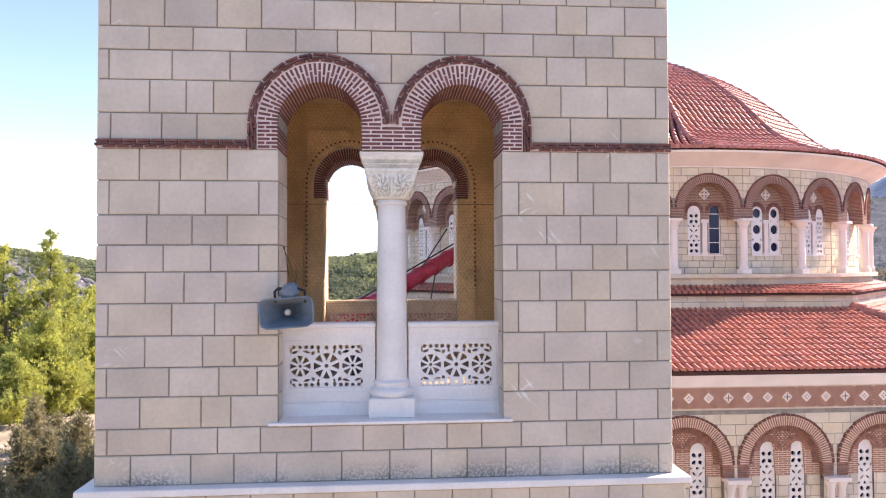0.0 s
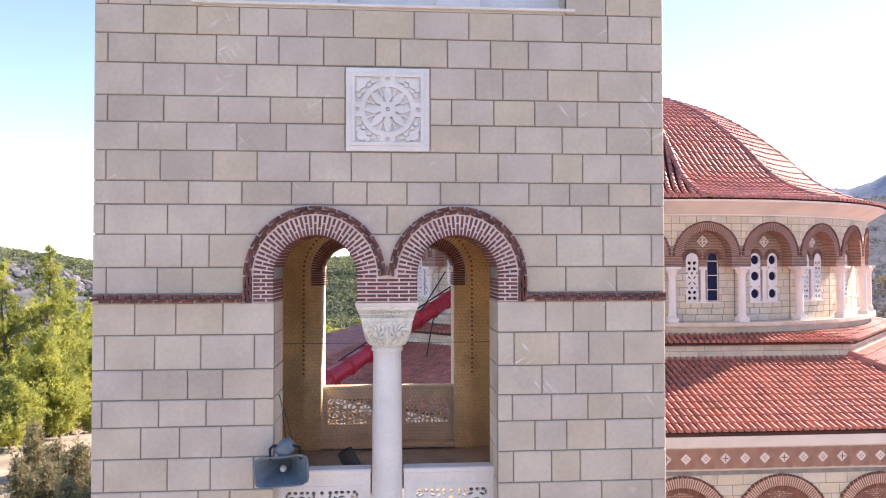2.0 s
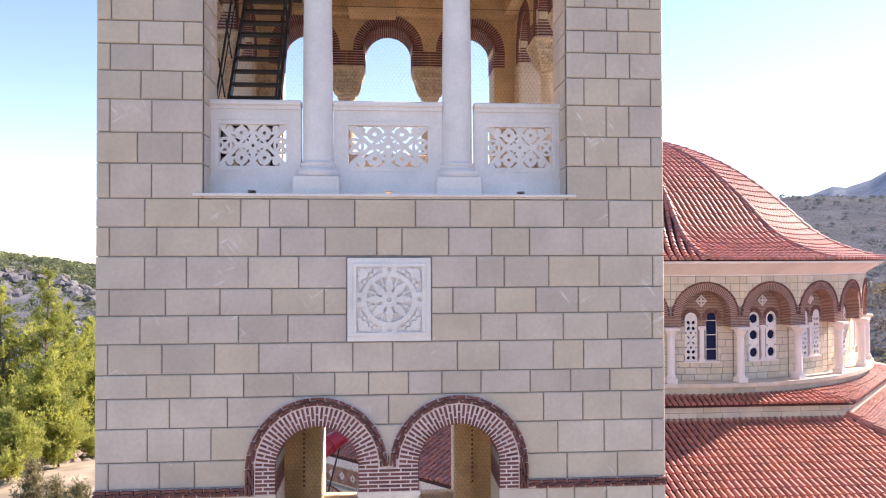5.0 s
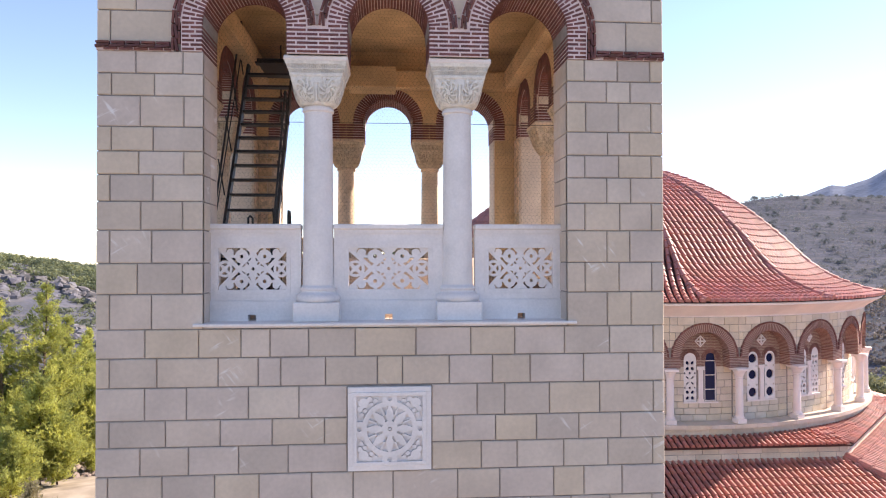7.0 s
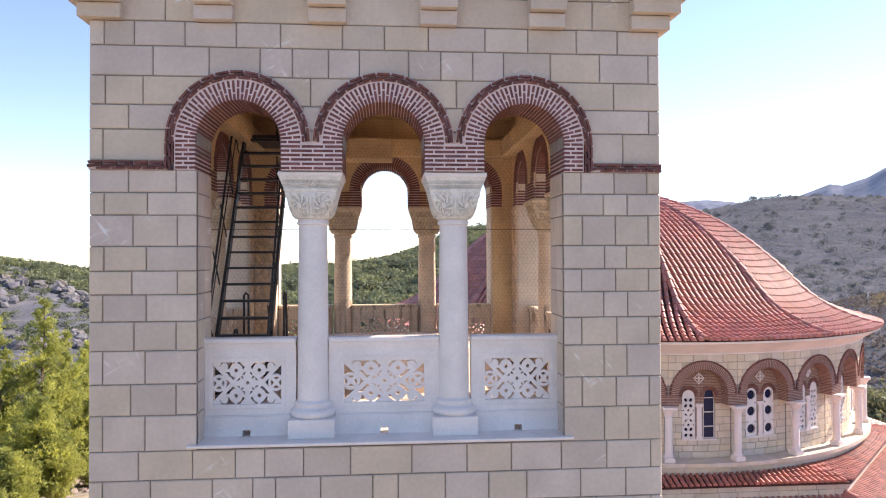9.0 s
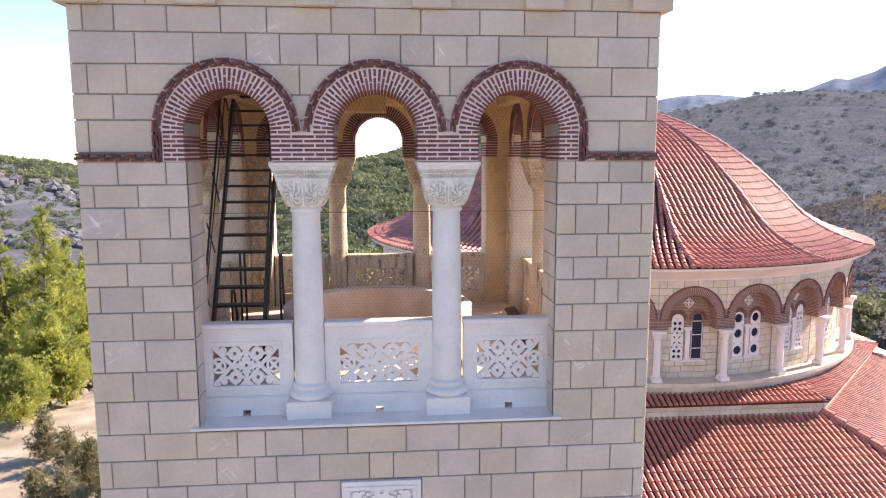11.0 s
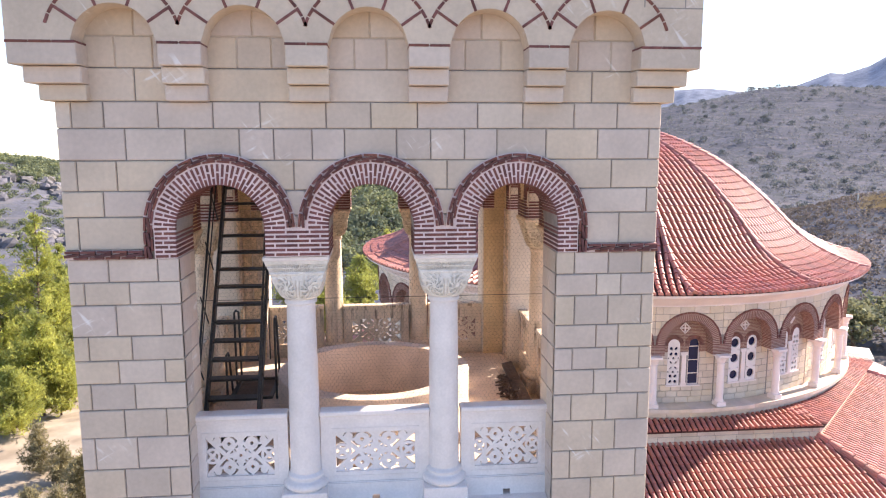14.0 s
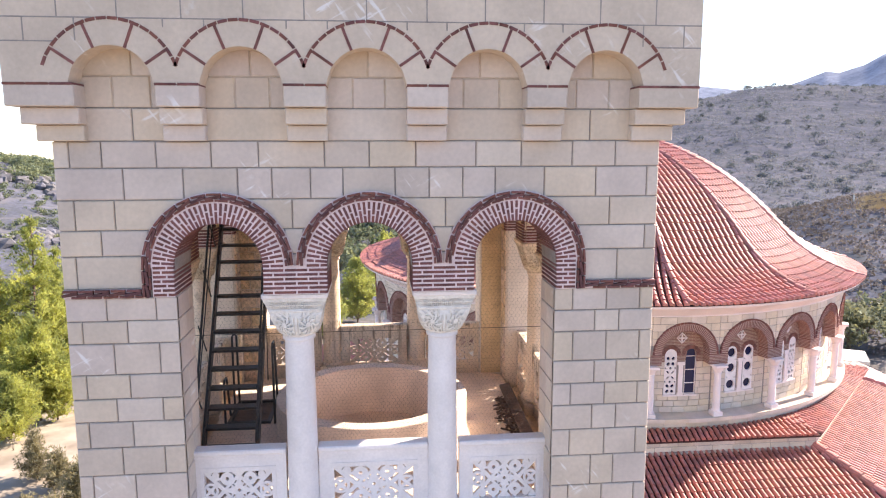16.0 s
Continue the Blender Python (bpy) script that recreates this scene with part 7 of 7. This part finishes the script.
def mouth(w, h, y, n=28):
    pts = []
    for i in range(n):
        a = 2 * math.pi * i / n
        c, s_ = math.cos(a), math.sin(a)
        k = (abs(c) ** 5 + abs(s_) ** 5) ** (-0.2)
        bow = 0.03 * abs(c) ** 2 * (1 if s_ > 0 else -0.4) * (w / 0.24)
        pts.append(Vector((w * c * k, y, h * s_ * k + bow)))
    return pts


levels = [(0.236, 0.128, 0.0), (0.225, 0.118, 0.02), (0.165, 0.09, 0.10), (0.10, 0.06, 0.19), (0.05, 0.04, 0.28)]
outer, inner = Shape(), Shape()
for sh, d in ((outer, 0.008), (inner, 0.0)):
    rows = [mouth(w + d, h + d, y) for w, h, y in levels]
    n = len(rows[0])
    fs = [(j * n + i, j * n + (i + 1) % n, (j + 1) * n + (i + 1) % n, (j + 1) * n + i) for j in range(len(rows) - 1) for i in range(n)]
    sh.add([p for r_ in rows for p in r_], fs)
part("bell", outer, M_HORN, horn, "", True)
part("bell_lining", inner, M_HORN, horn, "dark inside of the horn", True)
lip = mouth(0.240, 0.132, -0.004)
part("rim", Shape().tube(lip + [lip[0]], 0.009, 6), M_HORN, horn)
part("throat_plate", Shape().box(-0.06, 0.06, 0.27, 0.285, -0.05, 0.05), M_HORNIN, horn, "dark throat")
part("centre_cone", Shape().lathe([(0.030, 0.0), (0.028, 0.04), (0.018, 0.055), (0.002, 0.06)], 20, m=Matrix.Translation((0, 0.12, 0.0)) @ Matrix.Rotation(radians(90), 4, 'X')), M_CONCRETE, horn, "pale centre cone", True)
part("driver", Shape().lathe([(0.03, 0.0), (0.085, 0.02), (0.095, 0.06), (0.09, 0.12), (0.05, 0.15), (0.02, 0.155)], 20, m=Matrix.Translation((0.075, 0.10, 0.125)) @ Matrix.Rotation(radians(-35), 4, 'Y')), M_HORN, horn, "round driver housing", True)
part("bracket", Shape().tube([(-0.10, 0.06, 0.10), (-0.10, 0.06, 0.20), (-0.07, 0.06, 0.225), (0.10, 0.06, 0.215), (0.17, 0.06, 0.19), (0.17, 0.06, 0.08)], 0.013, 8), M_IRON, horn, "black bracket")
part("arm", Shape().tube([(-0.02, 0.06, 0.22), (-0.02, 0.22, 0.20), (-0.11, 0.30, 0.15)], 0.011, 8), M_IRON, horn, "black fixing arm")
wires = Shape().tube([(-0.86, -0.06, 11.86), (-0.98, 0.18, 12.15), (-1.055, 0.26, 12.30)], 0.003, 5)
thing("speaker_wire", "thin dark wires from the loudspeaker", "wire", shape=wires, mat=M_IRON)
thing("speaker_wire", "thin dark wires from the loudspeaker", "wire", shape=Shape().tube([(-1.05, 0.30, 12.30), (-0.97, 0.10, 12.0), (-0.93, -0.05, 11.84)], 0.003, 5), mat=M_IRON)

# red rubbish chute over the aisle roof
chute = thing("rubbish_chute", "red plastic rubbish chute slung over the tile roof on dark struts", "chute")
c0, c1 = Vector((-3.08, 10.93, 9.64)), Vector((2.27, 16.40, 12.62))
cd = (c1 - c0)
seg = 11
for i in range(seg):
    a, b = c0 + cd * (i / seg), c0 + cd * ((i + 1.06) / seg)
    part("chute_segment", Shape().tube([a, a.lerp(b, 0.04), a.lerp(b, 0.06), a.lerp(b, 0.92), a.lerp(b, 0.94), b], [0.275, 0.275, 0.25, 0.215, 0.235, 0.235], 20), M_RED, chute, "", True)
for f, dx in ((0.30, 0.1), (0.62, -0.15), (0.80, 0.2)):
    p = c0 + cd * f
    part("strut", Shape().tube([p + Vector((0.25, 0.1, 0.25)), p + Vector((dx - 0.35, 0.2, -1.5 - f * 0.6))], 0.022, 8), M_IRON, chute)
part("rail", Shape().tube([c0 + cd * 0.32 + Vector((0, 0, 0.33)), c0 + cd * 0.98 + Vector((0, 0, 0.36))], 0.025, 8), M_IRON, chute, "dark pole along the chute")
part("strut", Shape().tube([c0 + cd * 0.70 + Vector((0.1, 0, 0.1)), c0 + cd * 0.86 + Vector((0.25, 0, 1.1))], 0.022, 8), M_IRON, chute)

# leaning black pipe on the floor of the lower chamber
thing("pipe_offcut", "short black plastic pipe leaning on the chamber floor", "pipe", Matrix.Translation((-0.42, 3.25, 10.60)) @ Matrix.Rotation(radians(-28), 4, 'Y'),
      shape=Shape().lathe([(0.115, 0.0), (0.115, 0.40), (0.10, 0.40), (0.10, 0.02)], 24), mat=M_HORNIN, smooth=True)

# outbuildings
hut = thing("flat_roofed_hut", "small white flat-roofed outbuilding on the slope", "hut", Matrix.Translation((31.5, 37.5, 2.6)) @ Matrix.Rotation(radians(-30), 4, 'Z'))
part("wall", Shape().box(-1.5, 1.5, -1.2, 1.2, -1.0, 2.9), M_CONCRETE, hut)
part("roof", Shape().soft_box(-1.7, 1.7, -1.4, 1.4, 2.9, 3.12, 0.02), M_CONCRETE, hut)
part("window", Shape().box(-1.1, -0.2, -1.22, -1.18, 1.3, 2.5), M_GLASS, hut)
part("window", Shape().box(0.3, 1.1, -1.22, -1.18, 1.3, 2.5), M_GLASS, hut)
thing("terrace_wall", "pale concrete terrace wall at the foot of the slope", "wall", Matrix.Translation((-12.6, 24.2, land(-12.6, 24.2))) @ Matrix.Rotation(radians(14), 4, 'Z'), shape=Shape().soft_box(0.6, 4.0, -0.6, 0.6, -0.5, 0.55, 0.03), mat=M_CONCRETE)
mx_, my_ = 74.7, 97.4
thing("marker_post", "white stone marker post on the dry spur", "post", Matrix.Translation((mx_, my_, land(mx_, my_) - 0.2)), shape=Shape().lathe([(0.3, 0), (0.26, 0.35), (0.13, 0.45), (0.11, 1.6), (0.02, 1.7)], 12), mat=M_CONCRETE)

# ---- blocks of the tower's front, and the nearest tiles ----
srng = random.Random(21)


def lay(z0, z1, *joints):
    """One course of the front: its stones lie between the joints, with the openings left out."""
    lower = z1 < 15.9
    op = LOW if lower else UPP
    parent = walls["front", "lower" if lower else "upper"]
    spans = [(-W, W)]
    open_ = z1 <= op["spring"] + 0.001 and z1 > op["sill"] + 0.05
    if open_:
        spans = [(-W, -op["half"]), (op["half"], W)]
    elif 14.6 < z0 and z1 < 15.5:
        spans = [(-W, -0.395), (0.41, W)]
    arches = [q for q in (LOW, UPP) if q["spring"] - 0.01 <= z0 < q["cz"] + 0.75]
    g = 0.0054
    for a, b in spans:
        xs = [a] + [x for x in joints if a + 0.03 < x < b - 0.03] + [b]
        for x0, x1 in zip(xs, xs[1:]):
            u = x0 + (0 if x0 == -W or abs(abs(x0) - op["half"]) < 1e-6 else g)
            v = x1 - (0 if x1 == W or abs(abs(x1) - op["half"]) < 1e-6 else g)
            for poly in outlines(u, v, z0 + g + srng.uniform(-0.0015, 0.0015), z1 - g + srng.uniform(-0.0015, 0.0015), arches, 0.66):
                out = 0.003 * srng.random()
                part("stone", Shape().pillow(poly, -out, 0.30 if x0 == -W or x1 == W else 0.05, 0.007), M_STONE, parent)
    if open_:
        cut = srng.choice((0.30, 0.42))
        for sgn in (-1, 1):
            x = sgn * op["half"]
            for y0, y1 in ((0.010, cut - 0.003), (cut + 0.003, TF - 0.002)):
                part("stone", Shape().soft_box(min(x, x + sgn * 0.05), max(x, x + sgn * 0.05), y0, y1, z0 + g, z1 - g, 0.005), M_STONE, parent)


lay(10.1, 10.38, -2.39, -1.85, -1.46, -1.07, -0.47, -0.02, 0.37, 0.71, 1.08, 1.41, 1.83, 2.19, 2.57)
lay(10.38, 10.62, -2.6, -2.03, -1.61, -1.22, -0.75, -0.27, 0.11, 0.52, 0.85, 1.23, 1.67, 2.01, 2.33)
lay(10.62, 10.91, -2.31, -1.76, -1.49, 1.5, 1.77, 2.16, 2.57)
lay(10.91, 11.18, -2.61, -2.05, -1.6, -1.25, 1.21, 1.64, 1.9, 2.29)
lay(11.18, 11.47, -2.27, -1.75, -1.46, 1.46, 2.07, 2.57)
lay(11.47, 11.77, -2.6, -2.03, -1.64, -1.24, 1.21, 1.58, 1.86, 2.37)
lay(11.77, 12.06, -2.27, -1.92, -1.54, 1.42, 1.73, 2.11, 2.58)
lay(12.06, 12.31, -2.62, -2.11, -1.68, -1.24, 1.2, 1.58, 1.94, 2.28)
lay(12.31, 12.59, -2.26, -1.85, -1.53, 1.49, 1.82, 2.18, 2.59)
lay(12.59, 12.91, -2.6, -2.15, -1.73, -1.24, 1.22, 1.66, 1.95, 2.3)
lay(12.91, 13.21, -2.33, -1.96, -1.53, 1.53, 1.8, 2.12, 2.58)
lay(13.288, 13.54, -2.59, -2.13, -1.81, 1.73, 2.23)
lay(13.54, 13.85, -2.24, -1.91, -1.66, 1.64, 2.1, 2.58)
lay(13.85, 14.13, -2.61, -2.04, -1.51, 0, 1.5, 1.89, 2.27)
lay(14.13, 14.35, -2.25, -1.85, -1.36, -0.9, -0.51, -0.19, 0.19, 0.51, 0.89, 1.37, 1.77, 2.16, 2.58)
lay(14.35, 14.635, -2.6, -2.11, -1.63, -1.22, -0.73, -0.34, 0.04, 0.66, 1.07, 1.6, 1.9, 2.28)
lay(14.635, 14.9, -2.31, -1.87, -1.41, -0.95, 0.89, 1.24, 1.7, 2.14, 2.59)
lay(14.9, 15.15, -2.59, -2.08, -1.58, -1.1, -0.61, 0.62, 1.03, 1.43, 1.85, 2.27)
lay(15.15, 15.455, -2.27, -1.89, -1.32, -0.85, 0.85, 1.12, 1.56, 2.06, 2.6)
lay(15.455, 15.73, -2.59, -2.16, -1.6, -1.23, -1.02, -0.6, -0.11, 0.13, 0.58, 1, 1.37, 1.9, 2.35)
lay(15.73, 16, -2.27, -1.78, -1.39, -1.12, -0.76, -0.32, 0.26, 0.79, 1.22, 1.71, 2.16, 2.6)
lay(16, 16.33, -2.59, -2.21, 2.14, 2.38)
lay(16.33, 16.62, -2.34, -1.93, 1.92, 2.26, 2.59)
lay(16.62, 16.93, -2.59, -2.21, 2.14, 2.37)
lay(16.93, 17.2, -2.31, -1.93, 1.92, 2.27, 2.59)
lay(17.2, 17.45, -2.59, -2.2, 2.14, 2.38)
lay(17.45, 17.67, -2.33, -1.92, 1.92, 2.26, 2.59)
lay(17.67, 17.9, -2.58, -2.2, 2.15, 2.37)
lay(17.9, 18.19, -2.32, -1.92, 1.93, 2.26, 2.59)
lay(18.19, 18.4, -2.58, -2.19, 2.14, 2.38)
lay(18.4, 18.615, -2.36, -1.93, 1.92, 2.25, 2.58)
lay(18.693, 18.99, -2.59, 2.34)
lay(18.99, 19.22, -2.36, 2.6)
lay(19.22, 19.49, -2.57, -2.23, -0.69, 0.7, 2.25)
lay(19.49, 19.77, -2.14, -1.63, -1.16, -0.86, -0.52, -0.23, 0.24, 0.55, 0.86, 1.16, 1.62, 2.11, 2.6)
lay(19.77, 20.005, -2.58, -2.31, -1.85, -1.38, -0.97, -0.39, 0.01, 0.43, 0.98, 1.4, 1.88, 2.29)
lay(20.005, 20.29, -2.03, -1.57, -0.52, 0.53, 1.57, 2.04)
lay(20.29, 20.56, -2.18, -1.86, -1.57, -1.15, -0.85, -0.52, -0.13, 0.16, 0.53, 0.86, 1.19, 1.57, 1.9, 2.21)
lay(20.56, 20.85, -2.01, -1.57, -1.01, -0.52, 0.01, 0.53, 1.01, 1.57, 2.05)
for z0, z1, joints in ((9.1, 9.42, (-2.3, -1.7, -1.2, -0.7, -0.1, 0.4, 1.0, 1.5, 2.1)), (9.42, 9.73, (-2.5, -2.0, -1.5, -0.95, -0.4, 0.1, 0.7, 1.2, 1.8, 2.3)),
                       (9.73, 10.03, (-2.27, -2.06, -1.69, -1.29, -0.9, -0.54, -0.14, 0.21, 0.56, 0.93, 1.29, 1.67, 2.05, 2.38))):
    for x0, x1 in zip((-W - 0.09, *joints), (*joints, W + 0.09)):
        part("stone", Shape().soft_box(x0 + 0.005, x1 - 0.005, -0.09, 0.1, z0 + 0.005, z1 - 0.005, 0.007), M_STONE, wall_base)
roof_front = part("roof_front", Shape().box(-3.5, 2.1, -AO + 0.2, -AO + 1.6, ZO - 0.10, ZO - 0.06), M_TILEPAN, church)
tm = Shape()
tile(tm, Vector((0, 0, 0)), down * 0.37, Vector((1, 0, 0)), upn)
TM = tm.mesh("tile", M_TILEP, True)
for x, l in near_tiles[:295]:
    o = new("tile", TM)
    o.parent = roof_front
    o.location = Vector((x, -AI, ZI)) + down * (l - 0.37)
rest = Shape()
for x, l in near_tiles[295:]:
    tile(rest, Vector((x, -AI, ZI)) + down * (l - 0.37), Vector((x, -AI, ZI)) + down * l, Vector((1, 0, 0)), upn)
if near_tiles[295:]:
    part("aisle_tiles", rest, M_TILE, church, kind="stuff")
